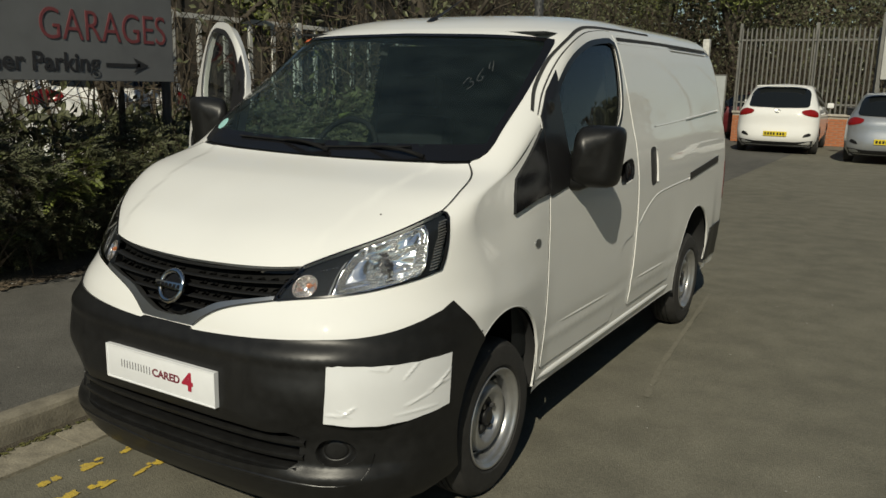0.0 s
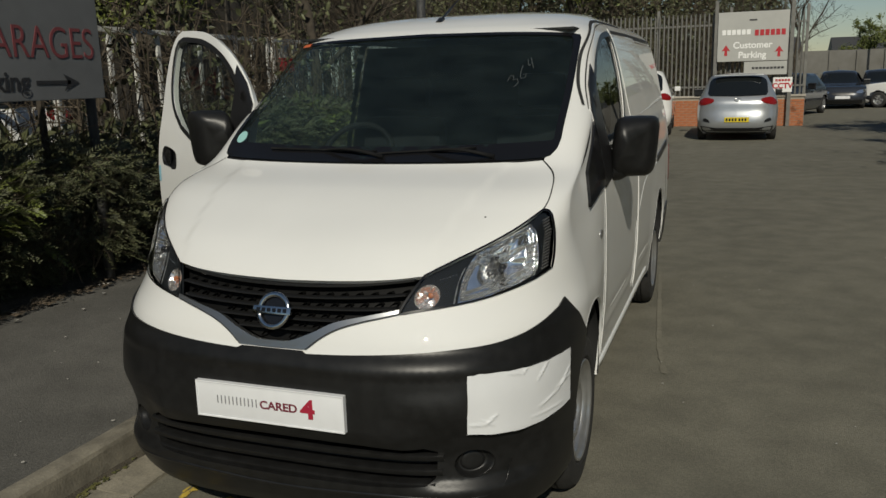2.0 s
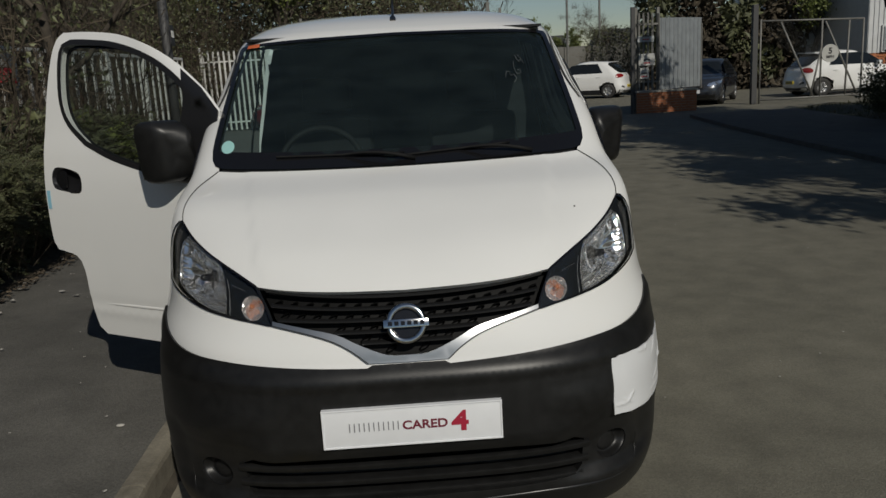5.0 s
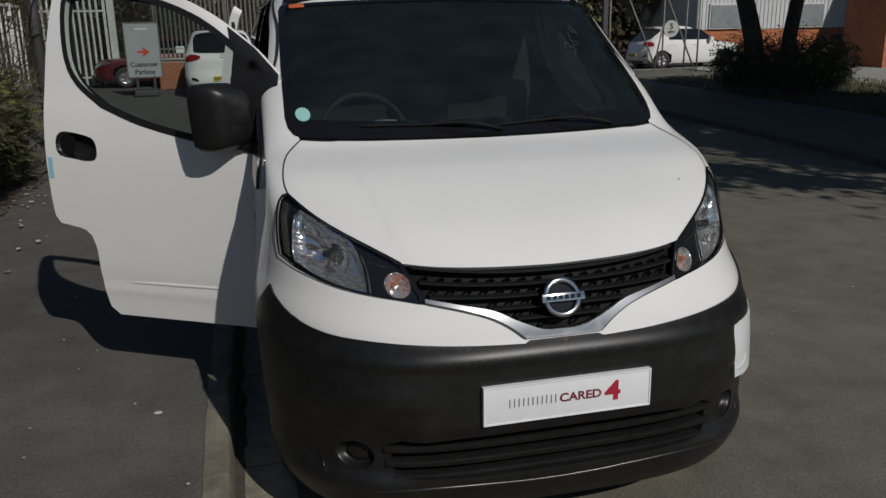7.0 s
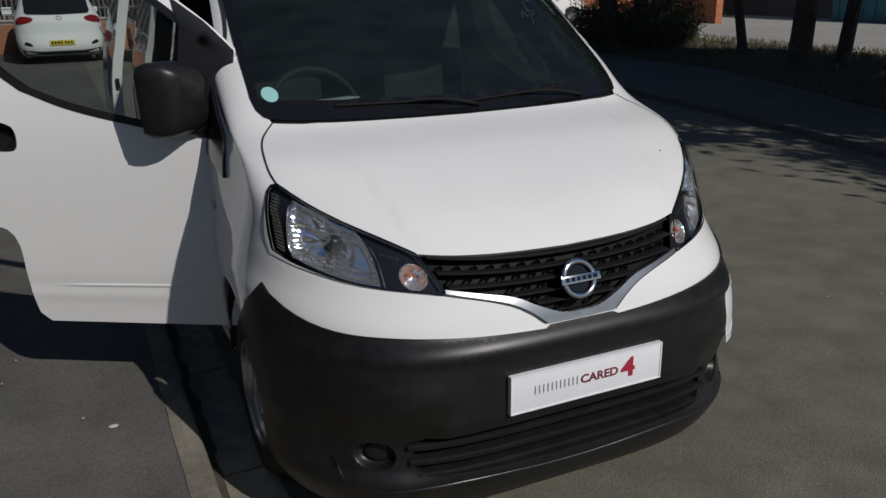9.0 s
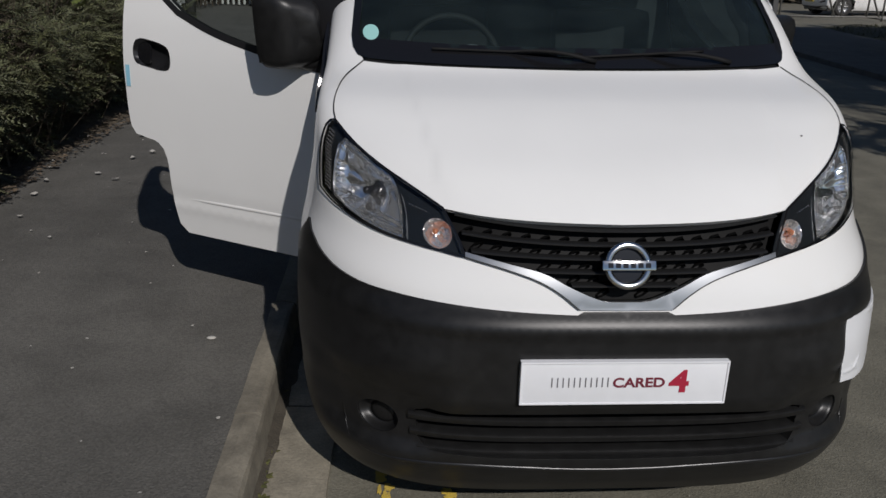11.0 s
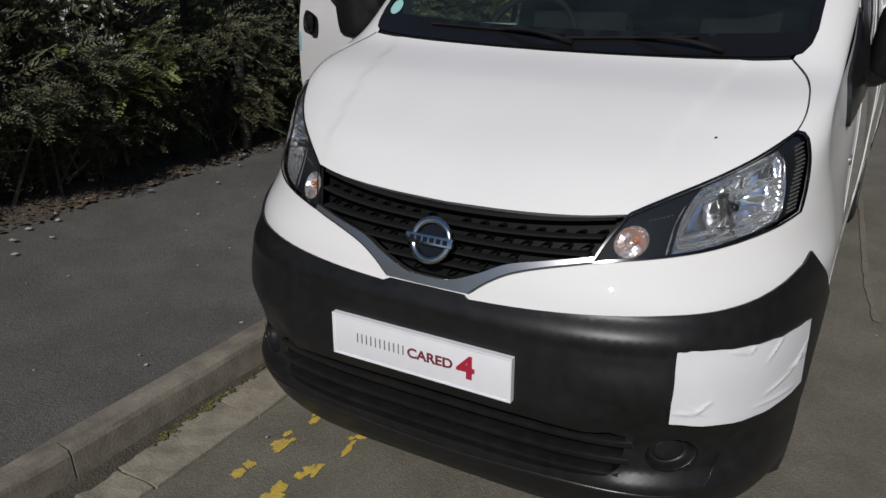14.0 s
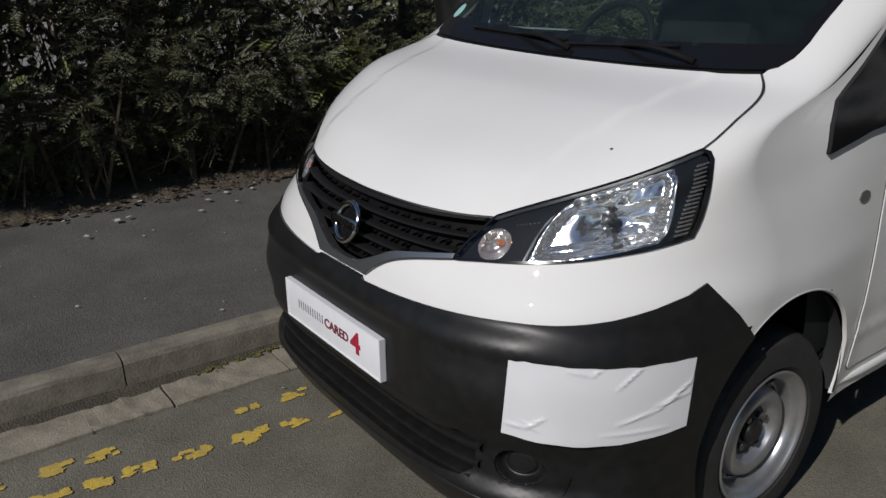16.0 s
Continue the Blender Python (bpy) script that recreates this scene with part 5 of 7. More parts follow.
def sheet(name, xs, ys, z, material, label, category, bumpy=True):
    V = [(x, y, (z if z < 0.09 else z - 0.122 * ease(7.0, 9.5, y)) + (wave(x, y) if bumpy and abs(x) < 25 and abs(y) < 40 else 0)) for y in ys for x in xs]
    n = len(xs)
    F = [[j * n + i, j * n + i + 1, (j + 1) * n + i + 1, (j + 1) * n + i] for j in range(len(ys) - 1) for i in range(n - 1)]
    return tagged(mesh_object(name, V, F, material), label, category, kind="structure")


xs = [-0.80] + list(np.arange(-0.5, 8, 0.3)) + [9, 12, 16, 25, 60, 200, 900]
ys = [-300, -60, -20, -8] + list(np.arange(-4, 14, 0.4)) + [15, 18, 22, 30, 50, 100, 300, 1500]
sheet("road", xs, ys, 0.0, M_ROAD, "worn grey asphalt road surface", "road")
sheet("pavement", [-900, -200, -60, -20, -8, -5] + list(np.arange(-3.6, -1.2, 0.3)) + [-1.085], ys, 0.128, M_PAVE, "dark asphalt pavement beside the kerb", "pavement")
sheet("channel_strip", [-1.10, -0.95, -0.79], [-300, -100, -22.2], 0.0045, M_PAVE, "dark asphalt channel along the kerb line", "pavement")
sheet("dropped_crossing", [-1.10, -0.95, -0.79], [9.2, 10, 12, 14, 17, 22, 30, 50, 100], 0.0045, M_PAVE, "dark asphalt crossing where the kerb drops", "pavement")

kerb = thing("kerb", "pale concrete kerb with worn edge and joints", "kerb", kind="structure")
chan = thing("gutter_channel", "cracked pale concrete channel blocks beside the kerb", "gutter", kind="structure")


def stone_mesh(name, prof, length, seed, chips):
    rnd = random.Random(seed)
    bm = bmesh.new()
    n = 9
    rings = []
    for i in range(n):
        y = (i / (n - 1)) * (length - 0.008) + 0.004
        rings.append([bm.verts.new((x + rnd.uniform(-chips, chips) * (1 if 0 < k < len(prof) - 1 else 0.3), y, z + rnd.uniform(-chips, chips))) for k, (x, z) in enumerate(prof)])
    for a, b in zip(rings, rings[1:]):
        for k in range(len(prof)):
            bm.faces.new((a[k], b[k], b[(k + 1) % len(prof)], a[(k + 1) % len(prof)]))
    bm.faces.new(rings[0])
    bm.faces.new(rings[-1][::-1])
    bmesh.ops.recalc_face_normals(bm, faces=bm.faces)
    me = bpy.data.meshes.new(name)
    bm.to_mesh(me)
    bm.free()
    return me


KP = [(-1.10, -0.05), (-1.10, 0.130), (-1.062, 0.134), (-1.030, 0.132), (-1.014, 0.125), (-1.007, 0.110), (-0.998, 0.02), (-0.994, -0.05)]
GP = [(-0.996, -0.05), (-0.994, 0.012), (-0.90, 0.010), (-0.82, 0.012), (-0.785, 0.010), (-0.782, -0.05)]
kerb_meshes = [stone_mesh("kerb_stone", KP, 0.915, 3 + i, 0.0025) for i in range(4)]
chan_meshes = [stone_mesh("channel_block", GP, L, 20 + i, 0.003) for i, L in enumerate((0.285, 0.45, 0.60))]
for me in kerb_meshes:
    me.materials.append(M_KERB)
for me in chan_meshes:
    me.materials.append(M_GUTTER)
y = -0.344 - 0.915 * 24
k = 0
while y < 9.5:
    o = new("kerb_stone", kerb_meshes[k % 4])
    o.parent = kerb
    o.matrix_basis = pose(random.uniform(-0.003, 0.003), y, random.uniform(-0.003, 0.003) - 0.118 * ease(7.0, 9.5, y + 0.45), 0, 0, random.uniform(-0.15, 0.15))
    y += 0.915
    k += 1
y, k = -0.519 - 0.6 * 36, 0
LEN = (0.285, 0.45, 0.60)
order = [2] * 36 + [0, 1, 2, 0, 2, 1, 2, 2, 1, 0, 2, 1, 2, 2, 1, 2]
while y < 9.5:
    i = order[k % len(order)]
    o = new("channel_block", chan_meshes[i])
    o.parent = chan
    o.matrix_basis = pose(random.uniform(-0.004, 0.004), y, random.uniform(-0.004, 0.003), random.uniform(-0.3, 0.3), 0, random.uniform(-0.3, 0.3))
    y += LEN[i]
    k += 1

# strip of dirt washed against the kerb's foot
M_DIRT = mat("gutter_dirt", (0.075, 0.064, 0.046), 0.95, second=(0.045, 0.038, 0.028), scale=25, bump=0.8, bump_scale=120)
V, F = [], []
for i, yd in enumerate(np.arange(-4.5, 9.0, 0.03)):
    wd = 0.045 + 0.05 * noise.noise((3, yd * 1.1, 0)) + 0.03 * noise.noise((5, yd * 6, 2))
    V += [(-1.004, yd, 0.030), (-1.0 + max(wd, 0.01) * 0.5, yd, 0.020 + 0.003 * noise.noise((1, yd * 20, 0))), (-1.0 + max(wd, 0.01), yd, 0.008)]
    if i:
        k = len(V) - 6
        F += [[k, k + 1, k + 4, k + 3], [k + 1, k + 2, k + 5, k + 4]]
tagged(mesh_object("gutter_dirt", V, F, M_DIRT), "dark dirt washed along the kerb's foot", "dirt", kind="structure")

# worn double yellow lines: ragged flakes of paint
lines = thing("road_marking", "worn double yellow lines flaking off the asphalt", "marking", kind="structure")


def flake(cx, cy, w, l, seed):
    rnd = random.Random(seed)
    V, n = [], 22
    for i in range(n):
        a = 2 * math.pi * i / n
        r = 0.62 + 0.38 * rnd.random()
        ca, sa = math.cos(a), math.sin(a)
        V.append((cx + math.copysign(abs(ca) ** 0.6, ca) * w / 2 * r, cy + math.copysign(abs(sa) ** 0.6, sa) * l / 2 * r, 0.0045 + wave(cx, cy)))
    V.append((cx, cy, 0.0048 + wave(cx, cy)))
    return V, [[i, (i + 1) % n, n] for i in range(n)]


for li, (x0, slope, keep) in enumerate(((-0.452, 0.10, 0.86), (-0.622, 0.045, 0.60))):
    y = -4.0
    while y < 0.32:
        l = random.uniform(0.05, 0.16)
        V, F = [], []
        for j in range(random.randint(8, 14)):
            if random.random() < keep:
                v, f = flake(x0 + slope * (y + 0.16) + random.uniform(-0.022, 0.022), y + random.uniform(0, l), random.uniform(0.015, 0.055), random.uniform(0.02, 0.075), random.random())
                F += [[q + len(V) for q in t] for t in f]
                V += v
        if V and not (li == 1 and -0.36 < y < -0.20):
            mesh_object("paint_flake", V, F, M_YELLOW, lines, smooth=False)
        y += l + random.uniform(0.0, 0.07) + (0.06 if li else 0.015)

# litter edge at the hedge foot, moss on kerb
verge = []
V, F = [], []
ys2 = np.arange(-8, 8.6, 0.12)
for i, y in enumerate(ys2):
    e = -3.02 + 0.10 * noise.noise((0, y * 1.1, 2)) + 0.06 * noise.noise((0, y * 5, 3))
    for j, x in enumerate(np.linspace(-6.0, e, 16)):
        V.append((x, y, 0.132 + (0.05 * ease(0, 0.35, e - x) + 0.02 * noise.noise((x * 6, y * 6, 0)) * ease(0, 0.2, e - x))))
for i in range(len(ys2) - 1):
    for j in range(15):
        a = i * 16 + j
        F.append([a, a + 1, a + 17, a + 16])
tagged(mesh_object("verge", V, F, M_SOIL), "brown soil and leaf litter under the hedge", "verge", kind="structure")


def scatter_flat(name, n, place, size, material, label, category, seed, lift=0.004):
    rnd = random.Random(seed)
    V, F = [], []
    for _ in range(n):
        x, y, z = place(rnd)
        s = size * rnd.uniform(0.4, 1.4)
        a = rnd.uniform(0, 6.28)
        k = len(V)
        m = Euler((rnd.uniform(-0.5, 0.5), rnd.uniform(-0.5, 0.5), a)).to_matrix()
        for p in ((-0.5, -0.28, 0), (0.1, -0.4, 0.08), (0.55, 0, 0), (0.05, 0.38, 0.06), (-0.5, 0.25, 0)):
            q = m @ (Vector(p) * s)
            V.append((x + q.x, y + q.y, z + lift + abs(q.z)))
        F.append([k, k + 1, k + 2, k + 3, k + 4])
    return tagged(mesh_object(name, V, F, material, smooth=False), label, category, kind="stuff")


M_LITTER = mat("dead_leaves", (0.12, 0.09, 0.06), 0.9, second=(0.06, 0.045, 0.03), scale=15, island=0.5)
scatter_flat("leaf_litter", 3000, lambda r: (-2.95 - abs(r.gauss(0, 0.28)) + 0.05, r.uniform(-6, 7.4), 0.143), 0.035, M_LITTER, "brown dead leaves along the hedge foot", "leaf litter", 1)
scatter_flat("pale_litter", 120, lambda r: (-3.0 + r.gauss(0.1, 0.3), r.uniform(-4, 7), 0.140), 0.04, M_BIT, "pale bits of litter along the pavement edge", "litter", 2)
scatter_flat("grit", 100, lambda r: (r.uniform(-2.9, -1.1), r.uniform(-4, 7), 0.131), 0.014, M_BIT, "pale grit scattered over the pavement", "grit", 3)
scatter_flat("road_grit", 160, lambda r: (r.uniform(-0.7, 5), r.uniform(-2, 9), 0.004), 0.012, M_BIT, "small grit scattered over the road", "grit", 4)
scatter_flat("moss", 300, lambda r: (-0.99 + r.gauss(0, 0.018), (0.05 + 0.20 * r.gauss(0, 1)) if r.random() < 0.75 else r.uniform(-4, 6), 0.012), 0.022, M_MOSS, "moss and dirt in the joint under the kerb", "moss", 5)
# one light stone on the pavement
bm = bmesh.new()
bmesh.ops.create_icosphere(bm, subdivisions=2, radius=0.015, matrix=Matrix.Translation((-1.295, 1.13, 0.135)) @ Matrix.Diagonal((1.3, 0.8, 0.4, 1)))
ob = part("pebble", bm, M_BIT, None, smooth=True)
tagged(ob, "pale flat pebble lying on the asphalt pavement", "pebble")
M_ROADPALE = mat("pale_road_dust", (0.155, 0.145, 0.112), 0.95, vary=0.15, scale=30)
SCUFF_X, SCUFF_Y = pchip([0, 0.3, 0.55, 1], [1.03, 0.958, 0.913, 0.80]), pchip([0, 0.3, 0.55, 1], [2.10, 2.60, 3.10, 4.40])
V = []
F = []
# pale curved scuff where a tyre has dragged grit
for i in range(90):
    t = i / 89
    w = 0.014 + 0.009 * noise.noise((t * 14, 0, 0))
    x, y = SCUFF_X(t), SCUFF_Y(t)
    V += [(x - w, y, 0.006 + wave(x, y)), (x + w, y, 0.006 + wave(x, y))]
    if i:
        F.append([2 * i - 2, 2 * i - 1, 2 * i + 1, 2 * i])
tagged(mesh_object("road_scuff", V, F, M_ROADPALE, smooth=False), "pale curved tyre scuff on the asphalt road", "scuff", kind="stuff")

# ---------------------------------------------------------------- verge across the road
VK = [(5.3, 1.5), (5.67, 3.25), (6.1, 5.6), (6.39, 8.2), (6.6, 11.5), (6.9, 15.0), (7.4, 19.0)]
far = thing("far_kerb", "low kerb in a shade-dark colour edging the shaded grass verge", "kerb", kind="structure")
line = [(4.3, -8.0), (4.9, -2.0)] + VK
for (x0, y0), (x1, y1) in zip(line, line[1:]):
    n = max(1, round(math.dist((x0, y0), (x1, y1)) / 0.915))
    for i in range(n):
        a, b = i / n, (i + 1) / n
        p, q = (x0 + (x1 - x0) * a, y0 + (y1 - y0) * a), (x0 + (x1 - x0) * b, y0 + (y1 - y0) * b)
        L = math.dist(p, q)
        bm = bmesh.new()
        box(bm, 0, 0.125, 0.004, L - 0.004, -0.05, 0.085, 0.012)
        # concrete stones in the dark asphalt material, which paints in the trees' shade
        o = part("kerb_stone", bm, M_PAVE, far)
        o.matrix_basis = pose(p[0], p[1], 0, 0, 0, -math.degrees(math.atan2(q[0] - p[0], q[1] - p[1])))
V, F = [], []
yy = np.linspace(-8, 19, 60)
cols = 22
for y in yy:
    e = float(np.interp(y, [p[1] for p in line], [p[0] for p in line])) + 0.12
    e += float(np.interp(y, [2, 5.5, 9.5], [1.2, 1.7, 2.7]))
    xe = 14.0 if y < 14 else 12.0
    for j in range(cols):
        t = j / (cols - 1)
        x = e + (xe - e) * t
        V.append((x, y, 0.085 + 0.10 * math.sin(math.pi * min(t * 1.1, 1)) ** 0.8 + 0.05 * min(1, t * 8) * noise.noise((x * 0.8, y * 0.8, 1))))
for i in range(len(yy) - 1):
    for j in range(cols - 1):
        a = i * cols + j
        F.append([a, a + 1, a + cols + 1, a + cols])
PV, PF = [], []
for y in yy:
    e = float(np.interp(y, [p[1] for p in line], [p[0] for p in line])) + 0.12
    b = e + float(np.interp(y, [2, 5.5, 9.5], [1.2, 1.7, 2.7])) + 0.1
    PV += [(e + (b - e) * k / 4, y, 0.088 + 0.004 * noise.noise((k, y, 3))) for k in range(5)]
for i in range(len(yy) - 1):
    PF += [[i * 5 + k, i * 5 + k + 1, i * 5 + k + 6, i * 5 + k + 5] for k in range(4)]
tagged(mesh_object("far_pavement", PV, PF, M_PAVE), "shaded grey asphalt footway behind the far kerb", "pavement", kind="structure")
tagged(mesh_object("grass_verge", V, F, M_GRASS), "shaded grass verge with bare earth patches", "verge", kind="structure")
rnd = random.Random(8)
V, F = [], []
for _ in range(16000):
    y = rnd.uniform(-2, 18.5)
    e = float(np.interp(y, [p[1] for p in line], [p[0] for p in line])) + 0.14 + float(np.interp(y, [2, 5.5, 9.5], [1.2, 1.7, 2.7]))
    x = e + rnd.random() ** 1.2 * 5.5
    t = (x - e) / (14.4 - e)
    z = 0.085 + 0.10 * math.sin(math.pi * min(max(t, 0) * 1.1, 1)) ** 0.8
    h, a = rnd.uniform(0.03, 0.11), rnd.uniform(0, 6.28)
    k = len(V)
    dx, dy = 0.012 * math.cos(a), 0.012 * math.sin(a)
    V += [(x - dx, y - dy, z - 0.02), (x + dx, y + dy, z - 0.02), (x + rnd.uniform(-0.06, 0.06), y + rnd.uniform(-0.06, 0.06), z + h)]
    F.append([k, k + 1, k + 2])
M_BLADE = mat("grass_blades", (0.07, 0.08, 0.028), 0.8, second=(0.10, 0.08, 0.04), scale=2, island=0.4)
tagged(mesh_object("grass", V, F, M_BLADE, smooth=False), "rough tufts of grass on the verge", "grass", kind="stuff")
sheet("yard", [14.6, 18, 25, 40], [2, 6, 10, 14, 18, 22, 26], 0.03, M_CONC, "pale concrete yard behind the verge", "yard", False)


# ---------------------------------------------------------------- hedge and trees
M_LEAF = mat("hedge_leaves", (0.100, 0.107, 0.047), 0.6, second=(0.052, 0.057, 0.029), scale=3, island=0.45)
M_LEAF2 = mat("fresh_leaves", (0.15, 0.17, 0.04), 0.5, second=(0.09, 0.115, 0.028), scale=3, island=0.35)
M_TWIG = mat("brown_twigs", (0.11, 0.086, 0.058), 0.9, second=(0.055, 0.043, 0.03), scale=10, island=0.4)
M_BARK = mat("bark", (0.085, 0.07, 0.052), 0.95, second=(0.04, 0.033, 0.025), scale=14, bump=1.0, bump_scale=25)


class Soup:
    """Collects many small leaves and twigs in one mesh."""

    def __init__(self):
        self.v, self.f = [], []

    def leaf(self, p, d, up, l, w):
        d = d.normalized()
        s = d.cross(up)
        if s.length < 1e-3:
            s = d.orthogonal()
        s = s.normalized() * w / 2
        b = d.cross(s).normalized() * w * 0.18
        k = len(self.v)
        self.v += [p, p + d * l * 0.5 + s + b, p + d * l, p + d * l * 0.5 - s + b]
        self.f.append((k, k + 1, k + 2, k + 3))

    def twig(self, p, q, r):
        d = (q - p).normalized()
        u = d.orthogonal().normalized() * r
        w = d.cross(u)
        k = len(self.v)
        self.v += [p + u, p - 0.5 * u + 0.87 * w, p - 0.5 * u - 0.87 * w, q]
        self.f += [(k, k + 1, k + 3), (k + 1, k + 2, k + 3), (k + 2, k, k + 3)]

    def make(self, name, material, parent=None, label=""):
        return mesh_object(name, self.v, self.f, material, parent, label, smooth=False)


def rvec(r):
    return Vector((r.gauss(0, 1), r.gauss(0, 1), r.gauss(0, 1))).normalized()


HEDGE_TOP = pchip([-9, -4, -1, 0.5, 1.6, 2.6, 4.0, 6.0, 8.0, 12, 17], [1.9, 2.05, 2.1, 1.75, 1.35, 1.30, 1.35, 1.5, 1.40, 1.2, 1.2])


def hedge():
    r = random.Random(11)
    green, fresh, twigs = Soup(), Soup(), Soup()
    made = 0
    while made < 6400:
        y = r.uniform(-7, 8.2) if r.random() < 0.25 else r.uniform(-3.5, 7)
        top = HEDGE_TOP(y) * (0.88 + 0.16 * noise.noise((y * 1.7, 0, 5)))
        z = 0.15 + (top - 0.15) * r.random() ** 0.8
        clump = noise.noise((y * 3.1, z * 3.4, 12)) + 0.5 * noise.noise((y * 7, z * 7, 3))
        if clump < r.uniform(-0.45, 0.25):
            continue
        made += 1
        face = -2.90 - 0.16 * (1 - ease(0.2, 0.7, z)) + 0.22 * noise.noise((y * 1.3, z * 1.6, 1)) + 0.16 * clump - 0.10 * (1 - z / top) ** 2 * 3 - 0.25 * ease(0.75, 1.0, z / top)
        c = Vector((face - abs(r.gauss(0, 0.16)), y, z))
        # a spray: a twig with two ranks of narrow leaves in one plane, drooping at its end
        d = Vector((r.uniform(0.2, 1.0), r.uniform(-0.9, 0.9), r.uniform(-0.45, 0.6))).normalized()
        l = r.uniform(0.11, 0.25)
        q = c + d * l
        twigs.twig(c - d * 0.12, q, 0.003)
        bright = (noise.noise((y * 0.9, z * 1.1, 7)) > 0.36 and r.random() < 0.6) or r.random() < 0.015
        s = fresh if bright else green
        up = (Vector((0.25, 0, 1)) + 0.6 * rvec(r)).normalized()
        across = d.cross(up).normalized()
        n = r.randint(8, 12)
        for k in range(n):
            t = (k + 0.5) / n
            p = c + d * l * t + Vector((0, 0, -0.05 * l * t * t * 3))
            w = (1.15 - 0.75 * t) * r.uniform(0.8, 1.2)
            for side_ in (-1, 1):
                dd = (d * 0.75 + across * side_ * 0.8 + 0.22 * rvec(r)).normalized()
                if bright:
                    s.leaf(p, dd, up, 0.050 * w, 0.026 * w)
                else:
                    s.leaf(p, dd, up, 0.052 * w, 0.0105)
    for _ in range(1500):
        y = r.uniform(-5, 8.2)
        top = HEDGE_TOP(y)
        z = r.uniform(0.15, top)
        p = Vector((r.uniform(-3.4, -3.05), y, z))
        twigs.twig(p, p + Vector((r.uniform(-0.1, 0.3), r.uniform(-0.25, 0.25), r.uniform(0.1, 0.45))), r.uniform(0.003, 0.007))
    for _ in range(200):
        y = r.uniform(-6, 8.2)
        p = Vector((r.uniform(-3.7, -3.15), y, 0.1))
        twigs.twig(p, p + Vector((r.uniform(-0.3, 0.35), r.uniform(-0.4, 0.4), r.uniform(0.6, HEDGE_TOP(y) * 1.15))), r.uniform(0.008, 0.018))
    h = thing("hedge", "dense dark green hedge with bare twigs and brambles", "hedge", kind="stuff")
    for s, n, m in ((green, "foliage", M_LEAF), (fresh, "fresh_foliage", M_LEAF2), (twigs, "twigs", M_TWIG)):
        tagged(s.make(n, m, h), kind="stuff")
    # dark inner mass: crossing stems and dead leaves
    inner = Soup()
    for _ in range(17000):
        y = r.uniform(-7, 8.4)
        top = HEDGE_TOP(y)
        z = r.uniform(0.1, top * 0.93)
        inner.leaf(Vector((r.uniform(-4.2, -3.35), y, z)), rvec(r), rvec(r), r.uniform(0.06, 0.16), r.uniform(0.04, 0.09))
    tagged(inner.make("inner_foliage", M_LEAF, h), kind="stuff")


hedge()


def tree(name, at, height, spread, seed, leaves, leaf_mat, label, trunk_r=0.16, low=0.3, leaf=0.06, lean=0.0):
    """A tapered trunk with branching limbs and a crown of small leaves or twigs."""
    r = random.Random(seed)
    t = thing(name, label, "tree", pose(*at))
    bm = bmesh.new()
    tips = []

    def grow(p, d, l, rad, depth):
        pts, rs = [p], [rad]
        n = 4
        for i in range(n):
            d = (d + 0.22 * rvec(r) + Vector((0, 0, 0.05))).normalized()
            p = p + d * l / n
            pts.append(p)
            rs.append(rad * (1 - 0.45 * (i + 1) / n))
        tube(bm, pts, rs, 8 if depth == 0 else 5)
        if depth >= 3:
            tips.append((p, d))
            return
        if depth >= 1:
            tips.append((pts[2], d))
        for _ in range(r.randint(3, 4) if depth else r.randint(5, 6)):
            k = r.randint(1 if depth else 2, n)
            nd = (d * 0.55 + Vector((r.gauss(0, 1) * spread, r.gauss(0, 1) * spread, r.uniform(0.0, 0.7)))).normalized()
            grow(pts[k], nd, l * r.uniform(0.5, 0.68), rs[k] * 0.6, depth + 1)
    grow(Vector((0, 0, -0.1)), Vector((lean, 0, 1)), height * 0.52, trunk_r, 0)
    part("trunk", bm, M_BARK, t, smooth=True)
    s = Soup()
    for _ in range(leaves):
        p, d = tips[r.randrange(len(tips))]
        q = p + rvec(r) * abs(r.gauss(0, 0.28)) * height / 7
        if q.z < height * low:
            continue
        if leaf_mat is M_TWIG:
            s.twig(q, q + (d + rvec(r)).normalized() * r.uniform(0.15, 0.5), 0.005)
        else:
            s.leaf(q, rvec(r), rvec(r), leaf * r.uniform(0.7, 1.5), leaf * 0.55)
    tagged(s.make("crown", leaf_mat, t), kind="stuff")
    return t


# trees on the verge across the road; they shade it
for i, (x, y, h, tr) in enumerate(((10.05, 13.55, 9.5, 0.22), (10.5, 13.1, 9.0, 0.17), (10.5, 8.8, 9.0, 0.20), (11.1, 8.4, 8.5, 0.13), (10.6, 3.2, 9.0, 0.24), (10.4, -1.0, 9.0, 0.28), (11.0, 6.0, 8.0, 0.18), (11.2, 10.8, 8.0, 0.10), (13.0, -5.0, 9, 0.2), (12.4, 1.0, 9, 0.2), (12.5, 4.5, 8.5, 0.2), (13.5, -1.0, 9, 0.2), (8.7, -3.4, 8.5, 0.2), (8.9, -0.6, 8.5, 0.2), (8.9, 2.2, 8.5, 0.2), (9.4, 4.6, 8.5, 0.2))):
    tree("verge_tree", (x, y, 0.2), h, 0.75, 40 + i, 13000, M_LEAF, "tree with dark trunk and early leaves on the verge", tr, 0.26, 0.17)
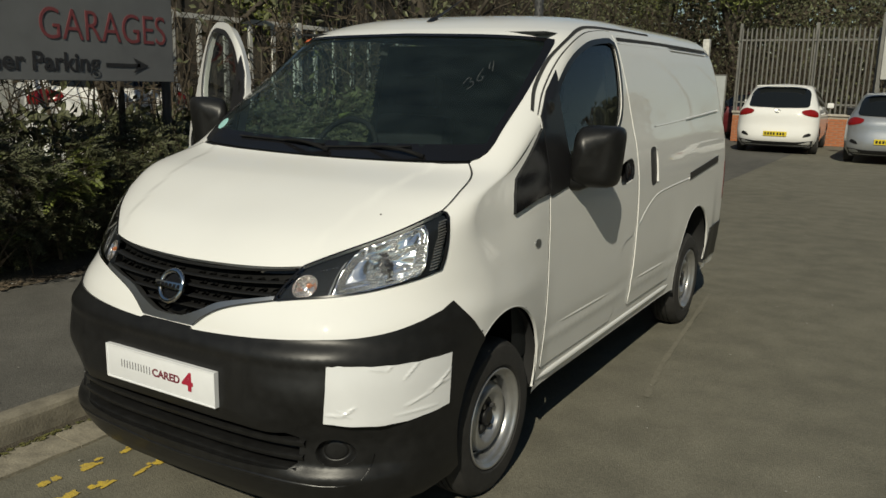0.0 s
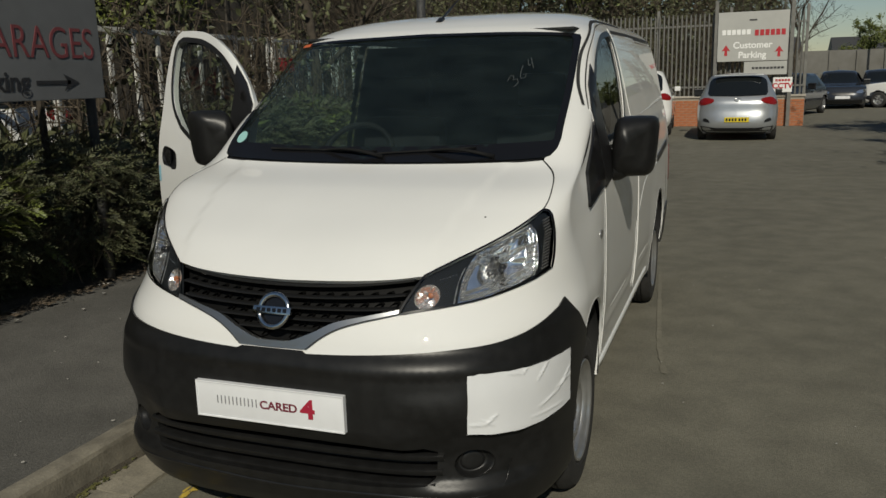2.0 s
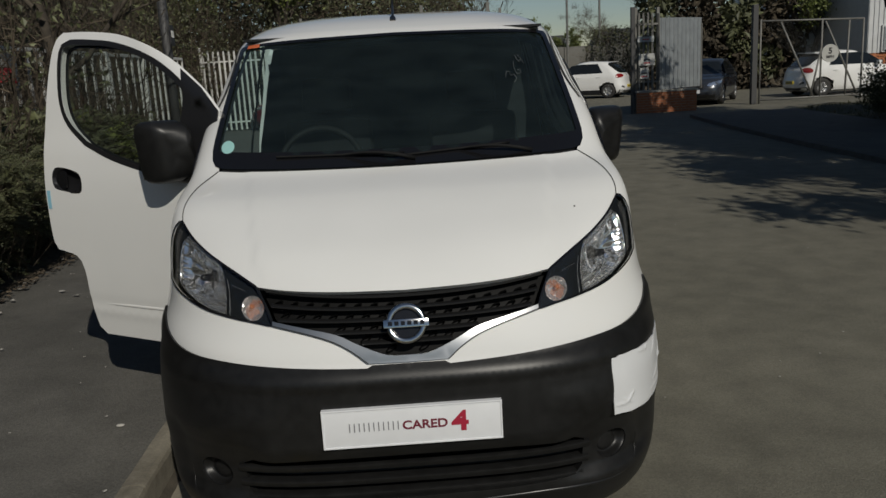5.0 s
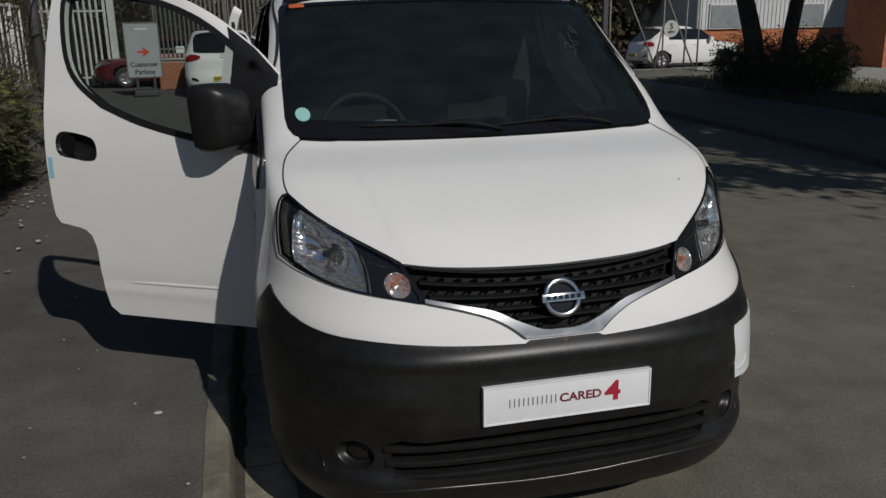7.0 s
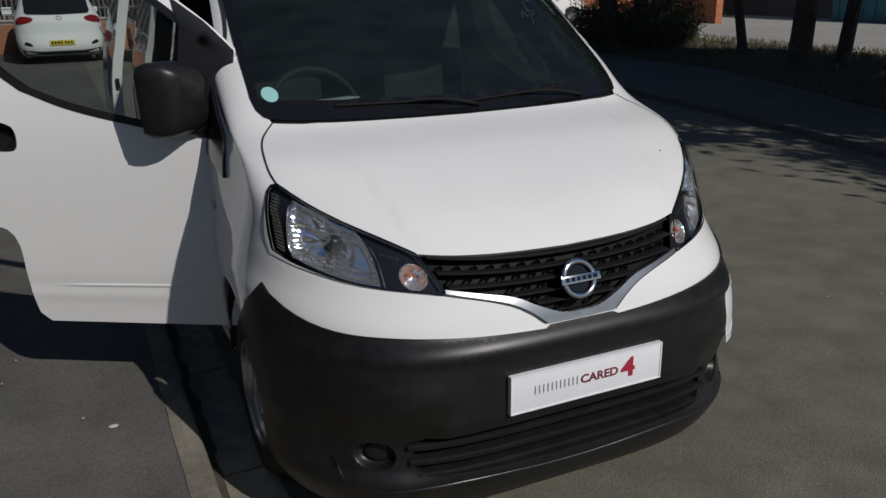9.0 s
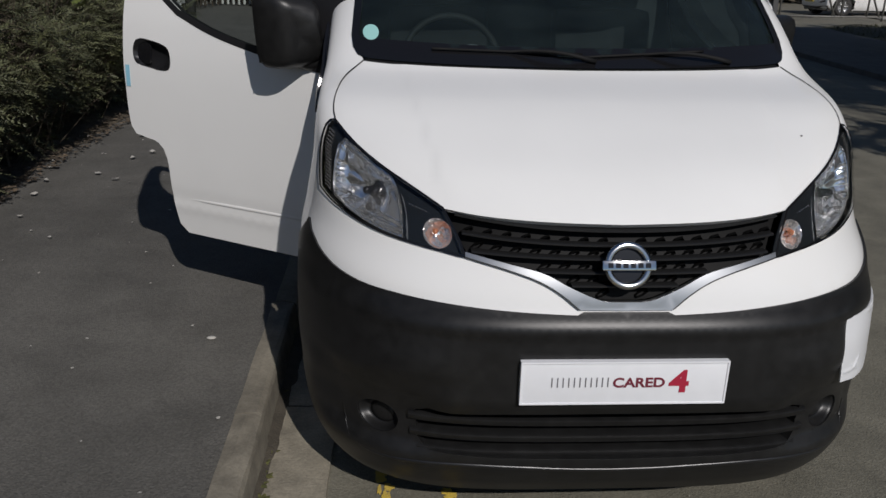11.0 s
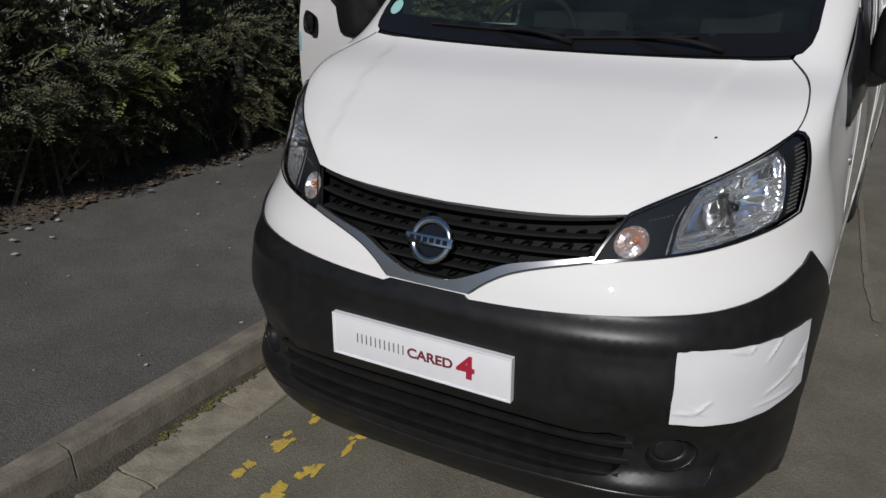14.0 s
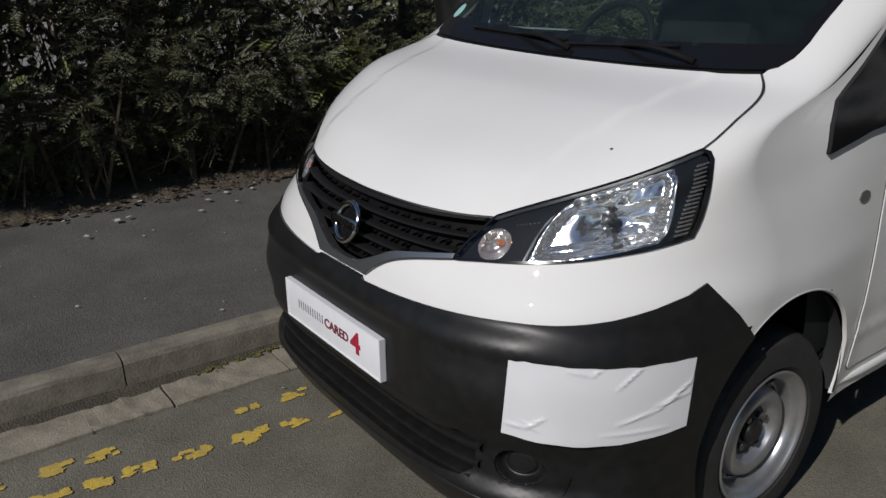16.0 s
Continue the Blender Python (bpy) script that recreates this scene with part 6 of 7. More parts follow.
# scrub on the verge
for i, (x, y) in enumerate(((9.75, 13.9), (10.3, 13.6), (10.6, 12.9), (11.2, 12.9))):
    r = random.Random(90 + i)
    s = Soup()
    for _ in range(6500):
        p = rvec(r) * r.random() ** 0.45
        k = 1 + 0.35 * noise.noise((p.x * 2.5 + i, p.y * 2.5, p.z * 2.5))
        p = Vector((p.x * 0.62 * k, p.y * 0.62 * k, (0.45 + p.z * 0.62) * k))
        if p.z < 0:
            continue
        s.leaf(p, rvec(r), rvec(r), r.uniform(0.03, 0.08), 0.03)
        if r.random() < 0.08:
            s.twig(Vector((p.x * 0.3, p.y * 0.3, 0)), p, 0.01)
    o = s.make("bush", M_LEAF)
    o.location = (x, y, 0.25)
    tagged(o, "dark straggly bush growing on the shaded verge", "bush", "verge bushes")
# leafy and bare trees behind the hedge and the fence
for i, (x, y, h, kind) in enumerate(((-5.2, 1.2, 6.5, 1), (-5.0, 3.8, 7.0, 1), (-5.6, 6.0, 7.0, 0), (-4.6, 8.6, 6.5, 1), (-6.4, 12.0, 7.0, 0), (-7.2, 15.5, 7.0, 1), (-6.5, -1.5, 6.5, 1), (-3.75, 27.2, 8.5, 2), (-6.5, 30.0, 9.0, 2),
                                     (0.5, 31.0, 8.5, 1), (-9.0, 26.0, 8.0, 1), (3.5, 36.0, 8.0, 1), (13.5, 58.0, 6.0, 1), (9.0, 59.0, 4.6, 2), (12.0, 60.0, 4.4, 2), (20.0, 58.0, 9.0, 1), (16.0, 60.0, 5.0, 1), (-8.0, 10.0, 8.0, 2), (-8.0, 18.0, 9.0, 1), (-7.5, 4.5, 7, 0), (17.5, 33.0, 8.0, 2))):
    if kind == 0:
        tree("hedgerow_tree", (x, y, 0.1), h, 0.6, 140 + i, 5200, M_LEAF, "slender tree with dark leaves behind the hedge", 0.10, 0.12, 0.08)
    elif kind == 1:
        tree("bare_tree", (x, y, 0.1), h, 0.7, 140 + i, 2600, M_TWIG, "bare brown winter tree with fine twigs", 0.09, 0.10)
    else:
        tree("leafy_tree", (x, y, 0.1), h, 0.8, 140 + i, 8000, M_LEAF2, "tree in bright fresh leaf", 0.16, 0.2, 0.12)


# tangle of bare stems behind the hedge and behind the fence
def thicket(name, x0, x1, y0, y1, h, stems, leaves, seed, label):
    r = random.Random(seed)
    t = thing(name, label, "scrub", kind="stuff")
    a, b = Soup(), Soup()
    for _ in range(stems):
        p = Vector((r.uniform(x0, x1), r.uniform(y0, y1), 0.05))
        d = Vector((r.gauss(0, 0.16), r.gauss(0, 0.16), 1)).normalized()
        l = h * r.uniform(0.5, 1.05)
        q = p
        for k in range(3):
            n = q + (d + 0.2 * rvec(r)).normalized() * l / 3
            a.twig(q, n, 0.022 * (1 - k * 0.28))
            for _ in range(5):
                w = q.lerp(n, r.random())
                a.twig(w, w + (d * 0.6 + rvec(r)).normalized() * r.uniform(0.25, 0.8), 0.007)
            q = n
    for _ in range(leaves):
        b.leaf(Vector((r.uniform(x0, x1), r.uniform(y0, y1), 0.1 + (h - 0.1) * r.random() ** 0.8)), rvec(r), rvec(r), r.uniform(0.06, 0.16), r.uniform(0.04, 0.09))
    tagged(a.make("stems", M_TWIG, t), kind="stuff")
    tagged(b.make("foliage", M_LEAF, t), kind="stuff")


thicket("thicket", -5.3, -3.6, -4.0, 10.5, 2.9, 300, 2200, 61, "brown tangle of bare stems behind the hedge")
thicket("thicket", -9.5, 2.6, 25.6, 30.0, 4.6, 900, 16000, 62, "brown scrub standing behind the palisade fence")
thicket("thicket", 9.2, 16.0, 37.0, 41.0, 3.2, 300, 9000, 63, "scrub at the far end of the yard")
thicket("thicket", -12.0, -6.0, 17.0, 27.0, 5.0, 400, 9000, 64, "brown scrub beyond the white fence panel")


# distant woodland bank closing the view behind the fences
def woods(x0, x1, y, h, n, seed):
    r = random.Random(seed)
    t = thing("far_woods", "brown and dark green woodland behind the fences", "woods", kind="stuff")
    a, b = Soup(), Soup()
    for _ in range(n):
        x = r.uniform(x0, x1)
        top = h * (0.8 + 0.35 * noise.noise((x * 0.35, y, seed)))
        p = Vector((x, y + r.uniform(0, 2.5), top * r.random() ** 0.85))
        (a if noise.noise((x * 0.5, p.z * 0.5, seed)) > 0.05 else b).leaf(p, rvec(r), rvec(r), r.uniform(0.15, 0.5), r.uniform(0.1, 0.28))
    tagged(a.make("foliage", M_LEAF, t), kind="stuff")
    tagged(b.make("brown_foliage", M_WOODS, t), kind="stuff")


M_WOODS = mat("winter_woodland", (0.08, 0.063, 0.04), 0.95, second=(0.045, 0.037, 0.025), scale=2, island=0.2)
woods(-16, 2.4, 31.5, 9.0, 26000, 5)
woods(10.6, 17.8, 33.5, 5.5, 9000, 7)


# ---------------------------------------------------------------- fences, walls, signs
M_GALV = mat("galvanised_steel", (0.165, 0.162, 0.148), 0.6, 0.3, vary=0.2, scale=6)
M_WHITEFENCE = mat("white_fence_paint", (0.55, 0.55, 0.52), 0.6, vary=0.2, scale=9)
M_BRICK = mat("orange_brick", (0.42, 0.155, 0.065), 0.85, second=(0.30, 0.105, 0.05), scale=9, bump=0.4, bump_scale=60)
M_MORTAR = mat("mortar", (0.30, 0.27, 0.22), 0.9, vary=0.15, scale=20)
M_COPING = mat("coping_concrete", (0.36, 0.33, 0.28), 0.85, vary=0.15, scale=10)
M_SIGN = mat("sign_white", (0.40, 0.40, 0.375), 0.5, vary=0.04, scale=6)
M_SIGNGREY = mat("sign_grey_letters", (0.80, 0.80, 0.78), 0.5)
M_SIGNBACK = mat("sign_grey_panel", (0.36, 0.38, 0.38), 0.5, vary=0.06, scale=5)
M_SIGNRED = mat("sign_red", (0.42, 0.02, 0.03), 0.5)
M_SIGNBLK = mat("sign_black", (0.025, 0.025, 0.028), 0.5)
M_SHEET = mat("grey_sheet_metal", (0.26, 0.28, 0.29), 0.45, 0.3, vary=0.15, scale=4)
M_POST = mat("dark_post", (0.05, 0.05, 0.05), 0.6)

BRICK_ME = {}


def brick_wall(name, x0, x1, y, h, t, label, loose=300):
    """Brick skin facing -y in stretcher bond, with mortar core and coping."""
    w = thing(name, label, "wall", kind="structure")
    bm = bmesh.new()
    box(bm, x0 + 0.004, x1 - 0.004, y + 0.006, y + t, 0.0, h - 0.002)
    part("mortar_core", bm, M_MORTAR, w)
    bm = bmesh.new()
    box(bm, x0 - 0.03, x1 + 0.03, y - 0.035, y + t + 0.035, h, h + 0.06, 0.01)
    part("coping", bm, M_COPING, w)
    if "b" not in BRICK_ME:
        bm = bmesh.new()
        box(bm, 0.0, 0.215, 0.0, 0.02, 0.0, 0.065, 0.003)
        me = bpy.data.meshes.new("brick")
        bm.to_mesh(me)
        bm.free()
        me.materials.append(M_BRICK)
        BRICK_ME["b"] = me
    n = 0
    rows = int(h / 0.075)
    V, F = [], []
    for r in range(rows):
        x = x0 - (0.1125 if r % 2 else 0)
        while x < x1 - 0.05:
            a, b = max(x, x0), min(x + 0.215, x1)
            if b - a > 0.2 and n < loose:
                o = new("brick", BRICK_ME["b"])
                o.parent = w
                o.location = (a, y - 0.003 + random.uniform(-0.002, 0.002), r * 0.075 + 0.006)
                n += 1
            else:
                k = len(V)
                for zz in (r * 0.075 + 0.006, r * 0.075 + 0.071):
                    V += [(a, y - 0.003, zz), (b, y - 0.003, zz), (b, y + 0.01, zz), (a, y + 0.01, zz)]
                F += [[k, k + 1, k + 5, k + 4], [k + 4, k + 5, k + 6, k + 7], [k + 1, k + 2, k + 6, k + 5], [k + 3, k, k + 4, k + 7]]
            x += 0.225
    if V:
        tagged(mesh_object("cut_bricks", V, F, M_BRICK, w, smooth=False), kind="stuff")
    return w


brick_wall("brick_wall", -3.05, 3.02, 23.1, 0.82, 0.22, "low orange brick wall under the palisade fence")
brick_wall("brick_wall", 6.75, 8.55, 21.7, 0.60, 0.22, "low orange brick wall beside the gateway")


def palisade(name, p, q, z0, z1, material, label, step=0.155, posts=2.75, pale_w=0.068):
    p, q = Vector((*p, 0)), Vector((*q, 0))
    L = (q - p).length
    f = thing(name, label, "fence", Matrix.Translation(p) @ Matrix.Rotation(math.atan2(q.y - p.y, q.x - p.x), 4, "Z"))
    bm = bmesh.new()
    a = pale_w / 2
    pts = [(-a, 0), (-a * 0.5, -0.012), (0, -0.016), (a * 0.5, -0.012), (a, 0)]
    lo = [bm.verts.new((x, y, z0)) for x, y in pts]
    hi = [bm.verts.new((x, y, z1 - 0.10)) for x, y in pts]
    tip = [bm.verts.new((-a * 0.55, -0.006, z1)), bm.verts.new((0, -0.016, z1 - 0.05)), bm.verts.new((a * 0.55, -0.006, z1))]
    for i in range(4):
        bm.faces.new((lo[i], lo[i + 1], hi[i + 1], hi[i]))
    bm.faces.new((hi[0], hi[1], hi[2], tip[1], tip[0]))
    bm.faces.new((hi[2], hi[3], hi[4], tip[2], tip[1]))
    me = bpy.data.meshes.new("pale")
    bm.to_mesh(me)
    bm.free()
    me.materials.append(material)
    for i in range(int(L / step)):
        o = new("pale", me)
        o.parent = f
        o.location = ((i + 0.5) * step, -0.03 + random.uniform(-0.004, 0.004), random.uniform(-0.01, 0.01))
    for z in (z0 + 0.25, z1 - 0.35):
        bm = bmesh.new()
        box(bm, 0, L, -0.012, 0.03, z - 0.025, z + 0.025, 0.004)
        part("rail", bm, material, f)
    n = max(1, round(L / posts))
    for i in range(n + 1):
        bm = bmesh.new()
        box(bm, i * L / n - 0.04, i * L / n + 0.04, 0.03, 0.13, max(z0 - 0.85, -0.02), z1 + 0.12, 0.004)
        part("post", bm, material, f)
    return f


palisade("palisade_fence", (-3.05, 23.22), (3.0, 23.22), 0.88, 3.22, M_GALV, "grey galvanised palisade fence on the brick wall", 0.125, 2.0, 0.05)
palisade("palisade_fence", (-6.6, 25.0), (-4.62, 25.0), 0.05, 2.6, M_WHITEFENCE, "white painted palisade fence panel", 0.17)
palisade("palisade_fence", (6.8, 21.84), (7.45, 21.84), 0.66, 2.9, M_GALV, "short grey palisade fence beside the gateway", 0.13)
bm = bmesh.new()
box(bm, -4.52, -4.32, 24.9, 25.1, 0, 3.0, 0.01)
tagged(part("gate_post", bm, M_WHITEFENCE, None), "thick white painted steel gate post", "post")


def railing(x, y0, y1, z0, z1, label):
    """White hollow-section railing with uprights, running along y."""
    f = thing("white_railing", label, "railing")
    L = y1 - y0
    for z in (z0, z1):
        bm = bmesh.new()
        box(bm, x - 0.025, x + 0.025, y0, y1, z - 0.03, z + 0.03, 0.005)
        part("rail", bm, M_WHITEFENCE, f)
    n = int(L / 0.42)
    bm = bmesh.new()
    box(bm, -0.018, 0.018, -0.03, 0.03, z0, z1, 0.004)
    me = bpy.data.meshes.new("upright")
    bm.to_mesh(me)
    bm.free()
    me.materials.append(M_WHITEFENCE)
    for i in range(n + 1):
        o = new("upright", me)
        o.parent = f
        o.location = (x, y0 + i * L / n, 0)
    for i in range(int(L / 2.2) + 1):
        bm = bmesh.new()
        box(bm, x - 0.04, x + 0.04, y0 + i * 2.2 - 0.04, y0 + i * 2.2 + 0.04, 0.0, z1 + 0.05, 0.005)
        part("post", bm, M_WHITEFENCE, f)


railing(-5.6, 4.9, 19.0, 0.45, 2.22, "white painted metal railing behind the hedge")
# white parked-trailer-like sheet behind the hedge, seen as pale patches between twigs
bm = bmesh.new()
box(bm, -7.4, -7.3, -2.0, 4.0, 0.2, 1.72, 0.01)
for i in range(8):
    box(bm, -7.31, -7.27, -1.9 + i * 0.7, -1.86 + i * 0.7, 0.2, 1.72, 0.0)
tagged(part("white_hoarding", bm, M_WHITEFENCE, None), "white sheet hoarding glimpsed through the hedge", "hoarding")
for y0, y1, nm in ((-2, 7, 0), (8.5, 20, 1)):
    bm = bmesh.new()
    sb = thing("storage_building", "dark brown clad building behind the trees", "building")
    M_BROWNCLAD = mat("brown_cladding", (0.075, 0.065, 0.05), 0.8, second=(0.05, 0.045, 0.04), scale=3)
    box(bm, -10.4, -10.0, y0 - 10 * (1 - nm), y1 + 12 * nm, 0, 4.6, 0.02)
    part("wall", bm, M_BROWNCLAD, sb)
    for i in range(16):
        y = y0 + (y1 - y0) * (i + 0.5) / 16
        bm = bmesh.new()
        box(bm, -10.0, -9.96, y - 0.05, y + 0.05, 0, 4.6)
        part("batten", bm, M_BROWNCLAD, sb)
# posts by the hedge
for x, y, h, r in ((-3.06, 2.66, 2.7, 0.035), (-3.5, 10.4, 3.6, 0.07)):
    bm = bmesh.new()
    cyl(bm, (x, y, 0), (x, y, h), r, None, 14)
    tagged(part("post", bm, M_POST, None, smooth=True), "dark upright post standing in the hedge", "post")
bm = bmesh.new()
box(bm, -3.42, -3.40, 10.30, 10.50, 2.15, 2.45, 0.003)
pl = tagged(part("small_sign", bm, M_SIGNBLK, None), "small dark plate with pale marks on a post", "sign")
bm = bmesh.new()
for dx in (-0.035, 0.035):
    box(bm, -3.398, -3.393, 10.40 + dx - 0.018, 10.40 + dx + 0.018, 2.27, 2.37)
part("marks", bm, M_SIGNGREY, pl)


def lettering(sign, body, size, x, y, z, material, align="CENTER", bold=0.0, rz=0.0, stretch=1.0):
    return text_part("lettering", body, size, material, sign, pose(x, y, z, 90, 0, rz), 0.002, "", align, bold, stretch)


def arrow_up(sign, x, y, z, s, material):
    bm = bmesh.new()
    pts = [(-0.28, -1), (0.28, -1), (0.22, 0.0), (0.75, -0.15), (0.0, 1.0), (-0.75, -0.15), (-0.22, 0.0)]
    a = [bm.verts.new((x + px * s * 0.5, y - 0.004, z + pz * s * 0.5)) for px, pz in pts]
    bm.faces.new(a)
    part("arrow", bm, material, sign)


def bars(sign, x0, x1, y, z0, z1, n, material, rnd, along=Vector((1, 0, 0))):
    bm = bmesh.new()
    w = (x1 - x0) / n
    for i in range(n):
        box(bm, x0 + i * w + w * 0.12, x0 + (i + 1) * w - w * 0.12, y - 0.006, y, z0, z1)
    part("name_bars", bm, material, sign)


# gateway sign on two posts
sg = thing("gateway_sign", "large pale sign board with customer parking wording and red arrows", "sign", pose(1.58, 22.92, 0.06))
bm = bmesh.new()
box(bm, -0.93, 0.93, -0.02, 0.02, 1.77, 3.12, 0.006)
part("board", bm, M_SIGN, sg)
bm = bmesh.new()
box(bm, -0.20, 0.93, -0.02, 0.02, 1.38, 1.75, 0.006)
part("lower_board", bm, M_SIGN, sg)
bm = bmesh.new()
for x in (-0.98, 1.02):
    box(bm, x - 0.05, x + 0.05, 0.03, 0.13, -0.06, 3.45, 0.008)
    part("post", bm, M_GALV, sg)
    bm = bmesh.new()
bm.free()
bars(sg, -0.83, -0.05, -0.021, 2.50, 2.64, 6, M_SIGNGREY, 1)
bars(sg, 0.03, 0.86, -0.021, 2.46, 2.62, 6, M_SIGNRED, 2)
lettering(sg, "Customer", 0.25, 0.0, -0.022, 2.13, M_SIGNGREY, bold=0.006)
lettering(sg, "Parking", 0.25, 0.0, -0.022, 1.86, M_SIGNGREY, bold=0.006)
arrow_up(sg, -0.70, -0.021, 2.08, 0.30, M_SIGNRED)
arrow_up(sg, 0.70, -0.021, 2.02, 0.30, M_SIGNRED)
bars(sg, -0.14, 0.13, -0.021, 2.87, 2.91, 1, M_SIGNBLK, 3)
bars(sg, 0.0, 0.86, -0.021, 1.54, 1.60, 9, M_SIGNBLK, 4)
cs = thing("security_notice", "small white notice with red heading on the fence", "sign", pose(2.42, 22.95, 0))
bm = bmesh.new()
box(bm, -0.25, 0.25, -0.01, 0.01, 0.95, 1.36, 0.004)
part("board", bm, mat("notice_white", (0.75, 0.75, 0.73), 0.5), cs)
lettering(cs, "CCTV", 0.20, 0.0, -0.012, 1.06, M_SIGNRED, bold=0.008)
bars(cs, -0.2, 0.2, -0.011, 1.25, 1.31, 5, M_SIGNRED, 5)

# board on a stand, seen through the open door's window
st = thing("pavement_sign", "grey framed pavement sign with red arrow and parking wording", "sign", pose(-3.17, 20.5, 0, 0, 0, 4))
bm = bmesh.new()
box(bm, -0.41, 0.41, -0.02, 0.02, 0.50, 1.83, 0.008)
part("board", bm, M_SIGNBACK, st)
bm = bmesh.new()
for a in ((-0.43, -0.40, 0.48, 1.85), (0.40, 0.43, 0.48, 1.85), (-0.43, 0.43, 1.83, 1.86), (-0.43, 0.43, 0.47, 0.50)):
    box(bm, a[0], a[1], -0.03, 0.03, a[2], a[3], 0.004)
part("frame", bm, M_GALV, st)
bm = bmesh.new()
box(bm, -0.30, 0.30, -0.22, 0.22, 0.02, 0.16, 0.03)
box(bm, -0.24, -0.18, -0.03, 0.03, 0.14, 0.5)
box(bm, 0.18, 0.24, -0.03, 0.03, 0.14, 0.5)
part("base", bm, M_POST, st)
lettering(st, "Customer", 0.165, 0.0, -0.024, 0.76, M_SIGNBLK, bold=0.003)
lettering(st, "Parking", 0.165, 0.0, -0.024, 0.57, M_SIGNBLK, bold=0.003)
bm = bmesh.new()
box(bm, -0.14, 0.05, -0.026, -0.021, 1.10, 1.15)
v = [bm.verts.new(p) for p in ((-0.01, -0.026, 1.0), (0.16, -0.026, 1.125), (-0.01, -0.026, 1.25), (-0.01, -0.026, 1.19), (0.06, -0.026, 1.125), (-0.01, -0.026, 1.06))]
bm.faces.new(v)
part("arrow", bm, mat("bright_red", (0.6, 0.05, 0.02), 0.5), st)
bars(st, -0.2, 0.2, -0.021, 1.68, 1.71, 1, M_SIGNGREY, 6)

# big banner sign over the hedge, along the road
gs = thing("roadside_sign", "weathered grey roadside sign with red and black lettering", "sign", pose(-2.80, 0.55, 0, 0, 0, 90))
bm = bmesh.new()
box(bm, -2.2, 1.96, -0.015, 0.015, 1.48, 2.45, 0.004)
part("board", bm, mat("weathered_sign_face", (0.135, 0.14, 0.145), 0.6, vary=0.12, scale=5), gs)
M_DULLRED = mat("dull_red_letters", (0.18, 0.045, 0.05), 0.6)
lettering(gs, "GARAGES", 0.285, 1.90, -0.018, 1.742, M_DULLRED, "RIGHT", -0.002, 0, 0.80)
bars(gs, 0.02, 0.40, -0.016, 1.742, 1.88, 2, M_SIGNBLK, 7)
lettering(gs, "Customer Parking", 0.165, 1.33, -0.018, 1.545, M_SIGNBLK, "RIGHT", 0.003, 0, 1.0)
bm = bmesh.new()
box(bm, 1.38, 1.66, -0.02, -0.016, 1.578, 1.602)
v = [bm.verts.new(p) for p in ((1.60, -0.02, 1.535), (1.73, -0.02, 1.59), (1.60, -0.02, 1.645), (1.635, -0.02, 1.59))]
bm.faces.new(v)
part("arrow", bm, M_SIGNBLK, gs)
for x in (-1.9, 0.2, 1.85):
    bm = bmesh.new()
    box(bm, x - 0.018, x + 0.018, 0.44, 0.48, 0.0, 2.4, 0.004)
    box(bm, x - 0.02, x + 0.02, 0.01, 0.45, 2.2, 2.24)
    box(bm, x - 0.02, x + 0.02, 0.01, 0.45, 1.55, 1.59)
    part("post", bm, M_BARK, gs)
# red and white notice behind the open door
nt = thing("warning_notice", "red and white warning notice fixed to the railing", "sign", pose(-5.52, 9.6, 0, 0, 0, 90))
bm = bmesh.new()
box(bm, -0.22, 0.22, -0.01, 0.01, 1.72, 1.95, 0.003)
part("lower_board", bm, M_SIGNRED, nt)
bm = bmesh.new()
box(bm, -0.22, 0.22, -0.01, 0.01, 1.955, 2.2, 0.003)
part("upper_board", bm, M_SIGN, nt)

# gateway: sheeted gate leaf swung back, gate stile, notices
gl = thing("gate_leaf", "grey sheeted steel gate leaf standing open", "gate", pose(7.45, 21.86, 0, 0, 0, 36))
bm = bmesh.new()
box(bm, 0, 2.1, -0.02, 0.02, 0.66, 2.72, 0.005)
for i in range(10):
    box(bm, 0.1 + i * 0.2, 0.14 + i * 0.2, -0.035, -0.02, 0.68, 2.70)
part("sheet", bm, M_SHEET, gl)
for a in ((-0.03, 0.03, 0.6, 2.85), (2.07, 2.13, 0.6, 2.55)):
    bm = bmesh.new()
    box(bm, a[0], a[1], -0.04, 0.04, a[2], a[3], 0.005)
    part("stile", bm, M_GALV, gl)
bm = bmesh.new()
box(bm, 6.62, 6.74, 21.75, 21.87, 0, 3.05, 0.01)
tagged(part("gate_post", bm, M_POST, None), "dark steel gate post with a lamp bracket", "post")
for x, z0, z1, c in ((7.05, 2.05, 2.22, M_SIGNBACK), (7.08, 1.38, 1.72, M_SIGN), (7.0, 1.0, 1.32, M_SIGN)):
    n = thing("gate_notice", "small printed notice fixed to the gateway fence", "sign", pose(x, 21.78, 0), "gate notices")
    bm = bmesh.new()
    box(bm, -0.24 if z0 > 1.3 else -0.12, 0.24 if z0 > 1.3 else 0.14, -0.01, 0.01, z0, z1, 0.003)
    part("board", bm, c, n)
    for k in range(2):
        bars(n, -0.10, 0.10, -0.011, z0 + 0.06 + k * 0.09, z0 + 0.09 + k * 0.09, 3, M_SIGNBLK if k else M_SIGNRED, 8)

# mesh gate with tube frame and speed disc across the road
mg = thing("tube_gate", "tall tubular steel gate with diagonal braces", "gate")
